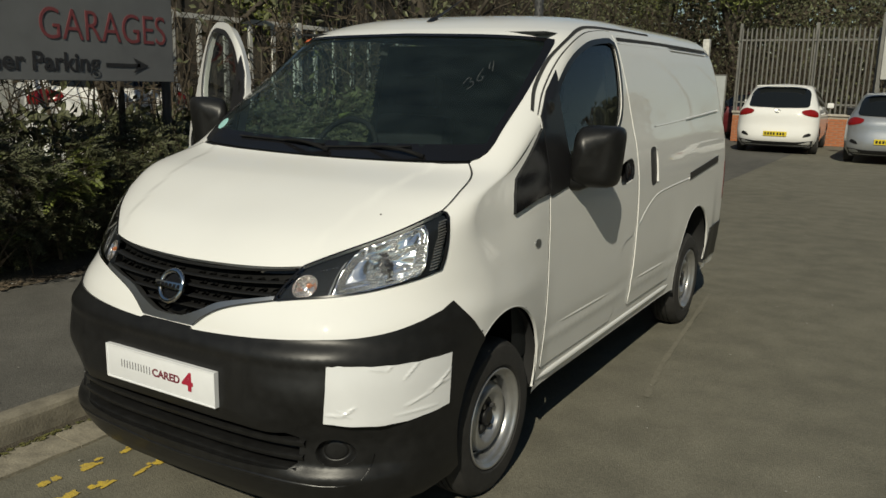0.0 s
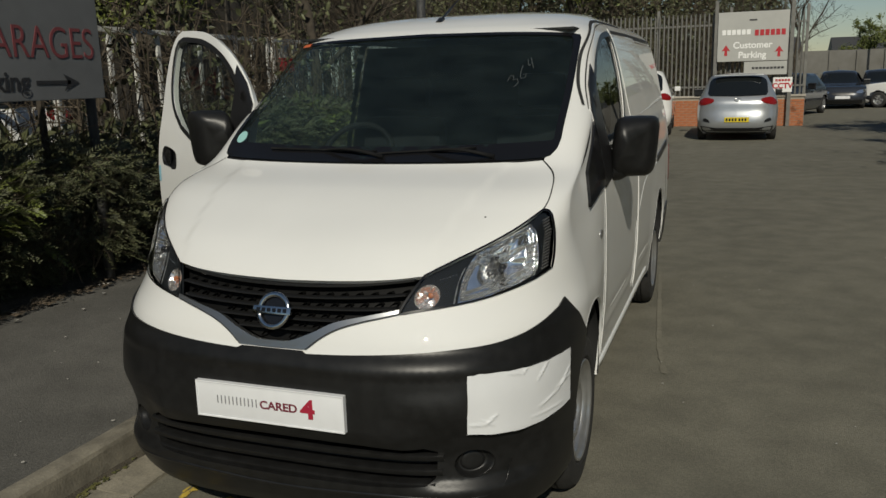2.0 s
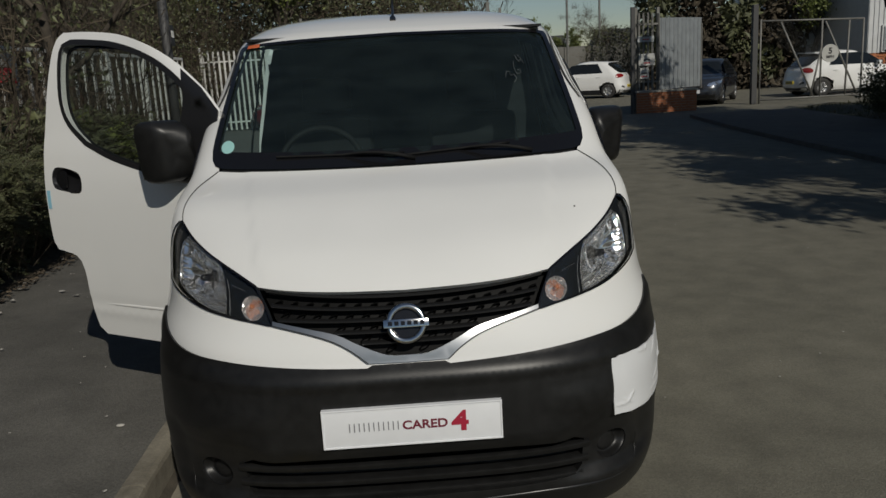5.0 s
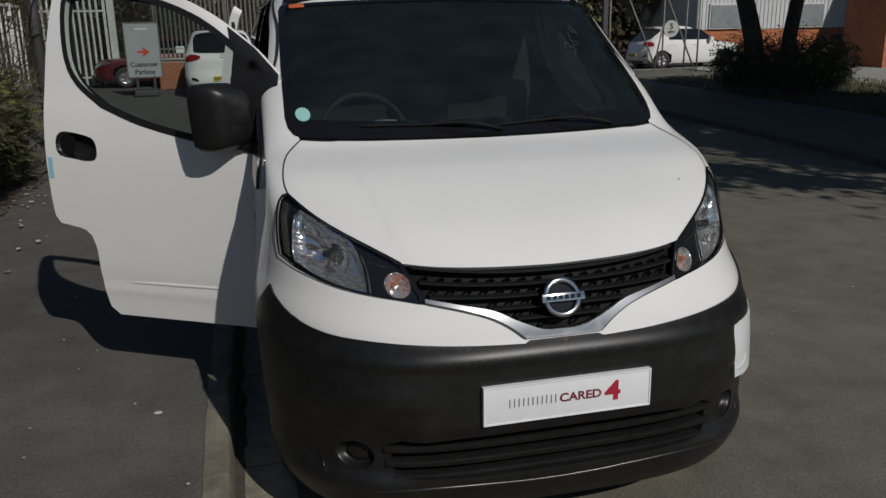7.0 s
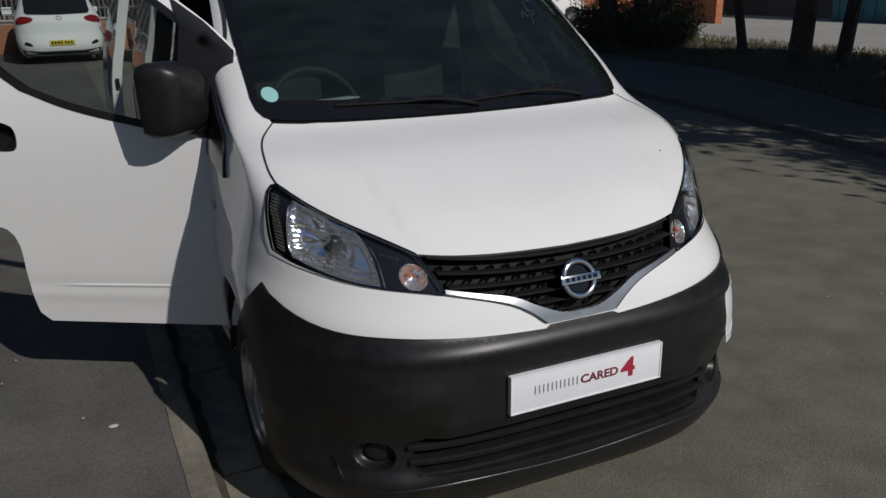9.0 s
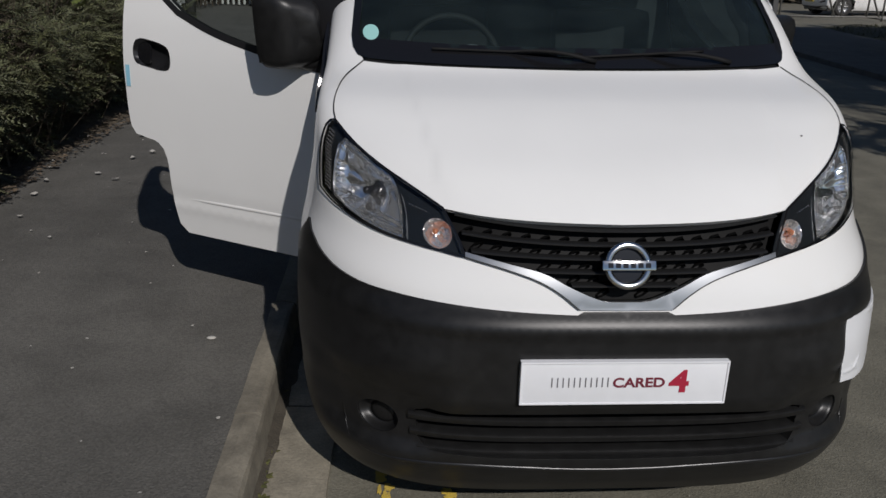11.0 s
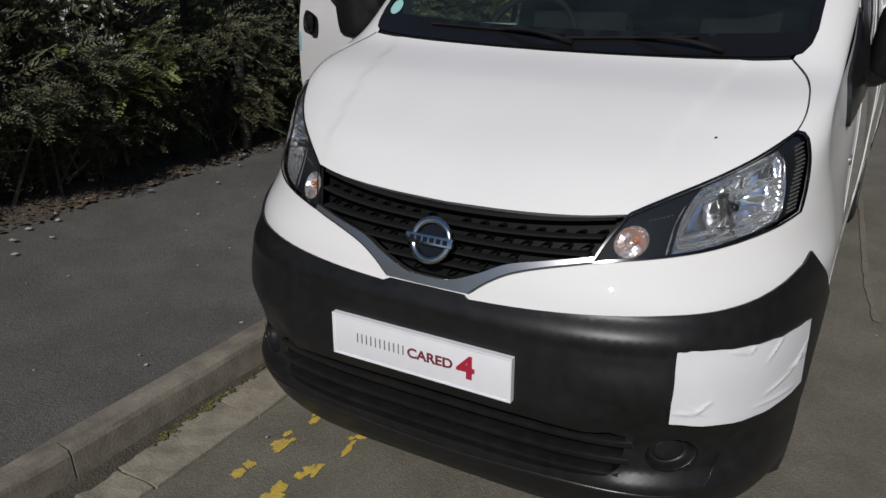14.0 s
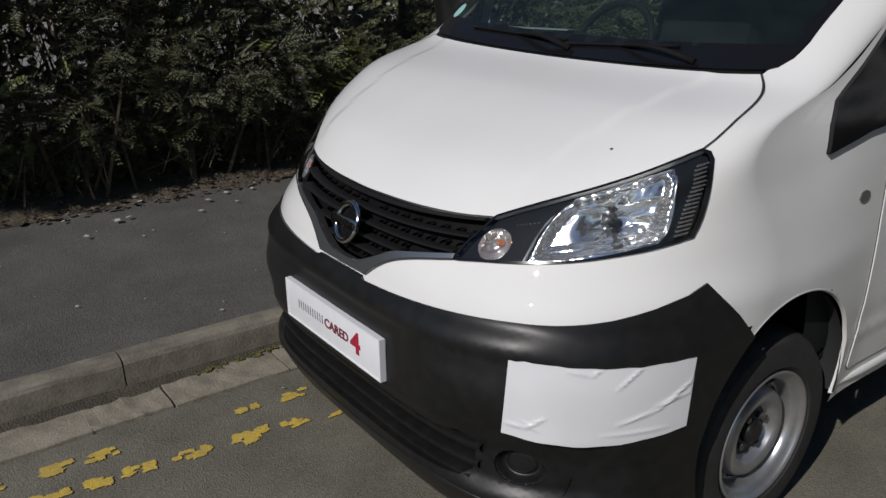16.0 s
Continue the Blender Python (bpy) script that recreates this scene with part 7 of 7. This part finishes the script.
for p, q in (((10.98, 23, -0.02), (10.98, 23, 2.55)), ((14.2, 23, -0.02), (14.2, 23, 2.45)), ((10.98, 23, 2.5), (14.2, 23, 2.42)), ((10.98, 23, 0.12), (14.2, 23, 0.12)), ((12.9, 23, 0.1), (12.9, 23, 2.45)),
             ((11.6, 23, 2.45), (12.7, 23, 0.12)), ((13.0, 23, 2.4), (14.1, 23, 0.12)), ((12.6, 23, 0.12), (12.9, 23, 1.6)), ((13.7, 23, 0.12), (13.75, 23, 2.4))):
    bm = bmesh.new()
    cyl(bm, p, q, 0.03, None, 8)
    part("tube", bm, M_GALV, mg, smooth=True)
bm = bmesh.new()
for i in range(80):
    a = 10.98 + i * 0.08
    for s in (1, -1):
        x0, x1 = a, a + s * 2.3
        p, q = Vector((x0, 23.02, 0.15)), Vector((x1, 23.02, 2.45))
        if 10.98 <= min(x0, x1) and max(x0, x1) <= 14.2:
            cyl(bm, p, q, 0.002, None, 4, False)
tagged(part("mesh_infill", bm, M_GALV, mg), kind="stuff")
bm = bmesh.new()
cyl(bm, (13.15, 22.975, 1.43), (13.15, 22.93, 1.43), 0.27, None, 32)
sd = tagged(part("speed_sign", bm, M_SIGN, None), "round white speed limit disc on the gate", "sign")
lettering(sd, "5", 0.25, 13.15, 22.925, 1.42, M_SIGNBLK, bold=0.008)
lettering(sd, "MPH", 0.12, 13.15, 22.925, 1.28, M_SIGNBLK, bold=0.004)
bm = bmesh.new()
box(bm, 10.7, 10.86, 22.9, 23.06, 0, 3.0, 0.01)
tagged(part("gate_post", bm, M_POST, None), "dark thick steel gate post by the verge", "post")

# workshop behind the mesh gate
M_CLAD = mat("pale_ribbed_cladding", (0.52, 0.53, 0.53), 0.5, 0.1, vary=0.08, scale=3)
ws = thing("workshop", "workshop with pale ribbed cladding over orange brick", "building")
bm = bmesh.new()
box(bm, 18.3, 32, 30.0, 44, 1.3, 6.5, 0.0)
for i in range(68):
    box(bm, 18.32 + i * 0.2, 18.40 + i * 0.2, 29.965, 30.0, 1.3, 6.5)
part("cladding", bm, M_CLAD, ws)
bm = bmesh.new()
box(bm, 18.35, 32, 30.02, 44, 0, 1.3, 0.0)
part("brick_plinth", bm, M_BRICK, ws)
for x in (18.9, 23.0, 27.0):
    bm = bmesh.new()
    box(bm, x - 0.06, x + 1.5, 29.90, 29.99, 1.32, 2.36, 0.01)
    wf = part("window", bm, M_CLAD, ws, "window with a lowered grey shutter")
    bm = bmesh.new()
    box(bm, x, x + 1.44, 29.87, 29.90, 1.38, 2.30, 0.0)
    part("shutter", bm, M_SHEET, wf)
    for k in range(8):
        bm = bmesh.new()
        box(bm, x, x + 1.44, 29.86, 29.872, 1.40 + k * 0.115, 1.48 + k * 0.115)
        part("slat", bm, M_SHEET, wf)
# dark shed and far yard on the right
sh = thing("dark_shed", "long dark shed behind the pale yard", "building")
bm = bmesh.new()
box(bm, 26, 34, 4, 27, 0, 5, 0.0)
part("wall", bm, mat("dark_cladding", (0.03, 0.033, 0.036), 0.7, vary=0.2, scale=2), sh)
M_ROLLER = mat("roller_door", (0.05, 0.055, 0.06), 0.6, vary=0.1)
for y in (6, 11, 16, 21):
    bm = bmesh.new()
    box(bm, 25.94, 26.0, y, y + 3.6, 0.05, 3.8, 0.0)
    part("door", bm, M_ROLLER, sh)
bm = bmesh.new()
box(bm, 24.6, 25.6, 17.8, 20.2, 0.03, 1.5, 0.03)
for k in range(5):
    box(bm, 24.56, 24.6, 17.9 + 0.5 * k, 18.0 + 0.5 * k, 0.1, 1.45)
tagged(part("skip", bm, mat("teal_steel", (0.03, 0.16, 0.20), 0.5, vary=0.2, scale=4), None), "teal painted steel skip in the yard", "skip")
bm = bmesh.new()
box(bm, 20.3, 20.6, 21.5, 23.5, 0.03, 2.4, 0.0)
tagged(part("brick_pier", bm, M_BRICK, None), "orange brick wall end in the yard", "wall")

# far wall, lamp columns, low roofs beyond the gateway
bm = bmesh.new()
box(bm, -6, 34, 55, 55.4, 0, 2.7, 0.0)
for i in range(26):
    box(bm, -6 + i * 1.55, -5.9 + i * 1.55, 54.9, 55.0, 0, 2.7)
tagged(part("boundary_wall", bm, mat("panel_concrete", (0.17, 0.165, 0.15), 0.9, second=(0.12, 0.115, 0.10), scale=1.5), None), "grey concrete panel wall at the yard's end", "wall", kind="structure")
for x, y, h in ((13.3, 54, 12), (10.3, 50, 9.0), (3.1, 40, 9.0)):
    bm = bmesh.new()
    cyl(bm, (x, y, 0), (x, y, h), 0.09, 0.05, 10)
    cyl(bm, (x, y, h), (x + 0.9, y - 0.3, h + 0.15), 0.04, None, 8)
    box(bm, x + 0.8, x + 1.4, y - 0.5, y - 0.25, h + 0.08, h + 0.2, 0.02)
    tagged(part("lamp_column", bm, M_GALV, None), "tall grey steel lamp column", "lamp post", "lamp columns")
for i, (x, y, w, d, h) in enumerate(((-2, 95, 9, 8, 5.2), (12, 110, 10, 8, 5.5), (26, 105, 12, 9, 5.8), (42, 110, 11, 9, 6))):
    hs_ = thing("far_house", "distant house with a pale wall and dark roof", "house", pose(x, y, 0), "far houses")
    bm = bmesh.new()
    box(bm, 0, w, 0, d, 0, h * 0.6)
    part("wall", bm, M_SIGN, hs_)
    bm = bmesh.new()
    a = [bm.verts.new(p) for p in ((-0.3, -0.3, h * 0.6), (w + 0.3, -0.3, h * 0.6), (w + 0.3, d + 0.3, h * 0.6), (-0.3, d + 0.3, h * 0.6), (-0.3, d / 2, h), (w + 0.3, d / 2, h))]
    for f in ((0, 1, 5, 4), (2, 3, 4, 5), (0, 4, 3), (1, 2, 5)):
        bm.faces.new([a[k] for k in f])
    part("roof", bm, M_POST, hs_)

# ---------------------------------------------------------------- parked cars
M_SILVER = mat("silver_car_paint", (0.42, 0.44, 0.46), 0.3, 0.6, coat=0.6, vary=0.03)
M_DARKCAR = mat("dark_grey_car_paint", (0.035, 0.04, 0.05), 0.25, 0.3, coat=0.7)
M_CARGLASS = mat("dark_car_glass", (0.01, 0.012, 0.013), 0.05)
M_PLATEY = mat("yellow_plate", (0.62, 0.48, 0.03), 0.4)


def parked_car(label, paint, at, width=1.78, length=4.2, height=1.48, suv=False):
    """A hatchback whose rear faces local -y."""
    car = thing("parked_car", label, "car", at, "parked cars")
    W, H = width / 2, height
    bel = H * 0.63
    Z = [0.20, 0.30, 0.42, 0.55, 0.70, bel - 0.10, bel, bel + 0.06, H * 0.78, H * 0.90, H * 0.965, H * 0.99, H]
    R0 = [0.12, 0.03, 0.0, 0.02, 0.06, 0.08, 0.14, 0.19, 0.38, 0.60, 0.78, 1.05, 1.7]
    R1 = [x * length / 4.2 for x in [4.08, 4.16, 4.20, 4.18, 4.10, 3.96, 3.10, 2.92, 2.60, 2.30, 2.10, 1.95, 1.72]]
    WW = [W * k for k in (0.90, 0.96, 0.985, 1.0, 1.0, 0.985, 0.955, 0.93, 0.85, 0.76, 0.68, 0.55, 0.02)]
    f0, f1, fwid = pchip(Z, R0), pchip(Z, R1), pchip(Z, WW)

    def rear(x, z, d=0.0):
        u = min(abs(x) / fwid(z), 0.995)
        return Vector((x, f0(z) + 0.42 * (1 - math.sqrt(1 - u ** 3.6)) - d, z))

    def flk(y, z, d=0.0):
        return Vector((fwid(z) + d, y, z))

    zs = np.concatenate([np.linspace(0.20, bel, 16), np.linspace(bel, H, 14)[1:]])
    V, F = [], []
    NA, NB = 14, 20
    rows = []
    for z in zs:
        row = []
        w, a, b = fwid(z), f0(z), f1(z)
        l0 = min(0.42, (b - a) * 0.45)
        for i in range(NA):
            th = (i / NA) * math.pi / 2
            u = math.sin(th) ** (2 / 3.6)
            row.append((w * u, a + l0 * (1 - math.cos(th))))
        for i in range(NB):
            row.append((w, a + l0 + (b - a - 2 * l0) * i / NB))
        for i in range(NA + 1):
            th = (1 - i / NA) * math.pi / 2
            row.append((w * math.sin(th) ** (2 / 3.0), b - l0 * (1 - math.cos(th))))
        rows.append(row)
    n = len(rows[0])
    arches = ((0.72, 0.31, 0.35), (length - 0.92, 0.31, 0.35))
    for s in (1, -1):
        k = len(V)
        for z, row in zip(zs, rows):
            V += [(s * x, y, z) for x, y in row]
        for j in range(len(zs) - 1):
            for i in range(n - 1):
                q = [k + j * n + i, k + j * n + i + 1, k + (j + 1) * n + i + 1, k + (j + 1) * n + i]
                c = (Vector(V[q[0]]) + Vector(V[q[2]])) / 2
                if abs(c.x) > W * 0.7 and any(math.hypot(c.y - ay, c.z - az) < ar for ay, az, ar in arches):
                    continue
                F.append(q if s > 0 else q[::-1])
    used = {i for f in F for i in f}
    for i in used:
        x, y, z = V[i]
        for ay, az, ar in arches:
            d = math.hypot(y - ay, z - az)
            if abs(x) > W * 0.7 and 0.05 < d < ar + 0.03:
                V[i] = (x, ay + (y - ay) * (ar + 0.01) / d, az + (z - az) * (ar + 0.01) / d)
    mesh_object("body", V, F, paint, car)

    def fore(x, z, d=0.0):
        b, u = f1(z), min(abs(x) / fwid(z), 0.995)
        return Vector((x, b - min(0.42, (b - f0(z)) * 0.45) * (1 - math.sqrt(1 - u ** 3)) + d, z))

    ws_h = [(0.0, bel + 0.06), (W * 0.76, bel + 0.06), (W * 0.78, bel + 0.10), (W * 0.64, H * 0.90), (W * 0.58, H * 0.92), (0.0, H * 0.93)]
    patch("windscreen", clean(straight(ws_h, 0.05) + mirrored(straight(ws_h, 0.05)[1:-1])[::-1]), fore, M_CARGLASS, car, offset=0.02, thick=0.02, h=0.07)
    gr_h = straight([(0.0, 0.52), (W * 0.42, 0.54), (W * 0.46, 0.64), (0.0, 0.65)], 0.05)
    patch("front_grille", clean(gr_h + mirrored(gr_h[1:-1])[::-1]), fore, M_BLACK, car, offset=0.012, thick=0.012, h=0.08)
    lo_h = straight([(0.0, 0.24), (W * 0.80, 0.25), (W * 0.82, 0.36), (0.0, 0.36)], 0.05)
    patch("front_intake", clean(lo_h + mirrored(lo_h[1:-1])[::-1]), fore, M_BLACK, car, offset=0.012, thick=0.012, h=0.08)
    bm = bmesh.new()
    box(bm, -0.26, 0.26, length - 0.02, length + 0.02, 0.40, 0.51, 0.004)
    part("front_plate", bm, M_PAPER, car)
    win = [(0.0, bel + 0.05), (W * 0.70, bel + 0.07), (W * 0.74, bel + 0.12), (W * 0.64, H * 0.915), (0.0, H * 0.935)]
    wh = smooth_curve(win[:3], 0.05) + smooth_curve(win[2:], 0.05)[1:]
    patch("rear_window", clean(wh + mirrored(wh[1:-1])[::-1]), rear, M_CARGLASS, car, offset=0.03, thick=0.03, h=0.06)
    sw = straight([(0.95, bel + 0.07), (2.85, bel + 0.06), (2.35, H * 0.90), (2.0, H * 0.925), (1.2, H * 0.925), (0.95, bel + 0.07)], 0.08)
    for m in (False, True):
        patch("side_window", sw, flk, M_CARGLASS, car, offset=0.006, thick=0.004, h=0.15, mirror=m)
        lamp = smooth_curve([(W * 0.58, bel - 0.02), (W * 0.80, bel + 0.02), (W * 0.94, bel - 0.05), (W * 0.95, bel - 0.15), (W * 0.80, bel - 0.14), (W * 0.62, bel - 0.09)], 0.03, True)
        patch("tail_light", lamp, rear, M_RED, car, offset=0.012, thick=0.02, h=0.05, mirror=m)
        refl = smooth_curve([(W * 0.66, 0.42), (W * 0.84, 0.46), (W * 0.80, 0.52), (W * 0.68, 0.47)], 0.03, True)
        patch("rear_vent", refl, rear, M_BLACK, car, offset=0.010, thick=0.01, h=0.05, mirror=m)
        head = smooth_curve([(W * 0.55, 0.62), (W * 0.80, 0.62), (W * 0.97, 0.70), (W * 0.985, 0.78), (W * 0.85, 0.76), (W * 0.60, 0.70)], 0.03, True)
        patch("headlight", head, fore, M_REFL, car, offset=0.014, thick=0.014, h=0.05, mirror=m)
        if suv:
            bm = bmesh.new()
            box(bm, (-1 if m else 1) * W * 0.96, (-1 if m else 1) * (W * 0.96 + 0.03), 1.05, length - 1.28, 0.20, 0.36, 0.01)
            part("side_cladding", bm, M_BLACK, car)
        bm = bmesh.new()
        s = -1 if m else 1
        box(bm, s * W * 1.0, s * (W + 0.16), 2.55, 2.68, bel + 0.02, bel + 0.15, 0.03)
        part("door_mirror", bm, paint if suv or paint is M_WHITE else M_BLACK, car)
        for y in (1.05, 1.95):
            bm = bmesh.new()
            p = flk(y, bel - 0.10, 0.012)
            box(bm, s * p.x - 0.012, s * p.x + 0.012, y, y + 0.16, bel - 0.115, bel - 0.085, 0.005)
            part("handle", bm, paint, car)
    lowp = straight([(0.0, 0.21), (W * 0.86, 0.22), (W * 0.90, 0.34), (W * 0.5, 0.30), (0.0, 0.30)], 0.05)
    patch("bumper_insert", clean(lowp + mirrored(lowp[1:-1])[::-1]), rear, M_BLACK, car, offset=0.008, thick=0.01, h=0.08)
    bm = bmesh.new()
    box(bm, -0.26, 0.26, -0.022, 0.02, 0.43, 0.54, 0.004)
    pl = part("number_plate", bm, M_PLATEY, car, "yellow rear plate")
    bm = bmesh.new()
    for i in range(7):
        x = -0.21 + i * 0.063 + (0.02 if i > 3 else 0)
        box(bm, x - 0.02, x + 0.02, -0.026, -0.021, 0.455, 0.515)
    tagged(part("plate_bars", bm, M_BLACK, pl), kind="stuff")
    bm = bmesh.new()
    tube(bm, [rear(0.055 * math.cos(a), bel - 0.03 + 0.035 * math.sin(a), 0.012) for a in np.linspace(0, 2 * math.pi, 20, endpoint=False)], 0.008, 6, True)
    part("rear_badge", bm, M_CHROME, car)
    bm = bmesh.new()
    tube(bm, [(0, 0.95, H - 0.02), (0, 0.80, H + 0.12)], 0.008, 6)
    part("aerial", bm, M_BLACK, car)
    bm = bmesh.new()
    box(bm, -W * 0.62, W * 0.62, 0.55, 0.72, H * 0.952, H * 0.968, 0.008)
    part("spoiler", bm, paint, car)
    bm = bmesh.new()
    box(bm, -W * 0.85, W * 0.85, 0.25, length - 0.3, 0.16, 0.36, 0.02)
    part("underbody", bm, M_GAP, car)
    for ay, az, ar in arches:
        for s in (1, -1):
            bm = bmesh.new()
            rr_ = lathe(bm, [(-0.09, 0.18), (-0.10, 0.25), (-0.08, 0.305), (0.08, 0.305), (0.10, 0.25), (0.09, 0.19)], 28)
            wh_ = part("tyre", bm, M_TYRE, car, smooth=True, sharp=40)
            wh_.matrix_basis = Matrix.Translation((s * (W - 0.11), ay, 0.31)) @ Matrix.Rotation(0 if s > 0 else math.pi, 4, "Z")
            bm = bmesh.new()
            lathe(bm, [(0.085, 0.195), (0.06, 0.185), (0.04, 0.12), (0.06, 0.05), (0.06, 0.001)], 28)
            for k in range(5):
                a = 2 * math.pi * k / 5
                cyl(bm, (0.075, 0.04 * math.cos(a), 0.04 * math.sin(a)), (0.085, 0.185 * math.cos(a), 0.185 * math.sin(a)), 0.022, 0.018, 6)
            part("rim", bm, M_STEEL, wh_, smooth=True)
    return car


parked_car("white hatchback parked with its tail towards the road", M_WHITE, pose(-1.18, 18.95, 0, 0, 0, 3), 1.84, 4.3, 1.66)
parked_car("silver hatchback parked with its tail towards the road", M_SILVER, pose(1.27, 17.5, 0, 0, 0, 0), 1.74, 4.2, 1.52)
parked_car("white crossover car parked side-on in the yard", M_WHITE, pose(9.75, 33.6, 0, 0, 0, 62), 1.78, 4.2, 1.60, True)
parked_car("dark grey hatchback parked in the yard", M_DARKCAR, pose(5.2, 37.5, 0, 0, 0, 178), 1.76, 4.2, 1.5)
parked_car("dark blue-grey hatchback parked in the yard", M_DARKCAR, pose(7.0, 38.6, 0, 0, 0, 176), 1.76, 4.2, 1.5)
parked_car("dark hatchback parked beyond the gateway", M_DARKCAR, pose(3.6, 31.5, 0, 0, 0, 160), 1.76, 4.2, 1.45)
parked_car("white hatchback parked side-on behind the tube gate", M_WHITE, pose(13.3, 25.9, 0, 0, 0, -88), 1.77, 4.2, 1.52)
parked_car("grey hatchback parked behind the tube gate", M_DARKCAR, pose(11.2, 27.4, 0, 0, 0, 150), 1.75, 4.2, 1.48)
# white car behind the hedge, glimpsed between the stems
parked_car("tall white car parked behind the hedge", M_WHITE, pose(-5.9, 4.35, 0.1, 0, 0, 62), 1.85, 4.4, 1.95)
# car behind the fence, only its dark form shows
parked_car("dark red hatchback behind the palisade fence", mat("dark_red_car_paint", (0.10, 0.012, 0.015), 0.3, 0.2, coat=0.6), pose(-1.0, 25.2, 0, 0, 0, 95), 1.75, 4.1, 1.45)
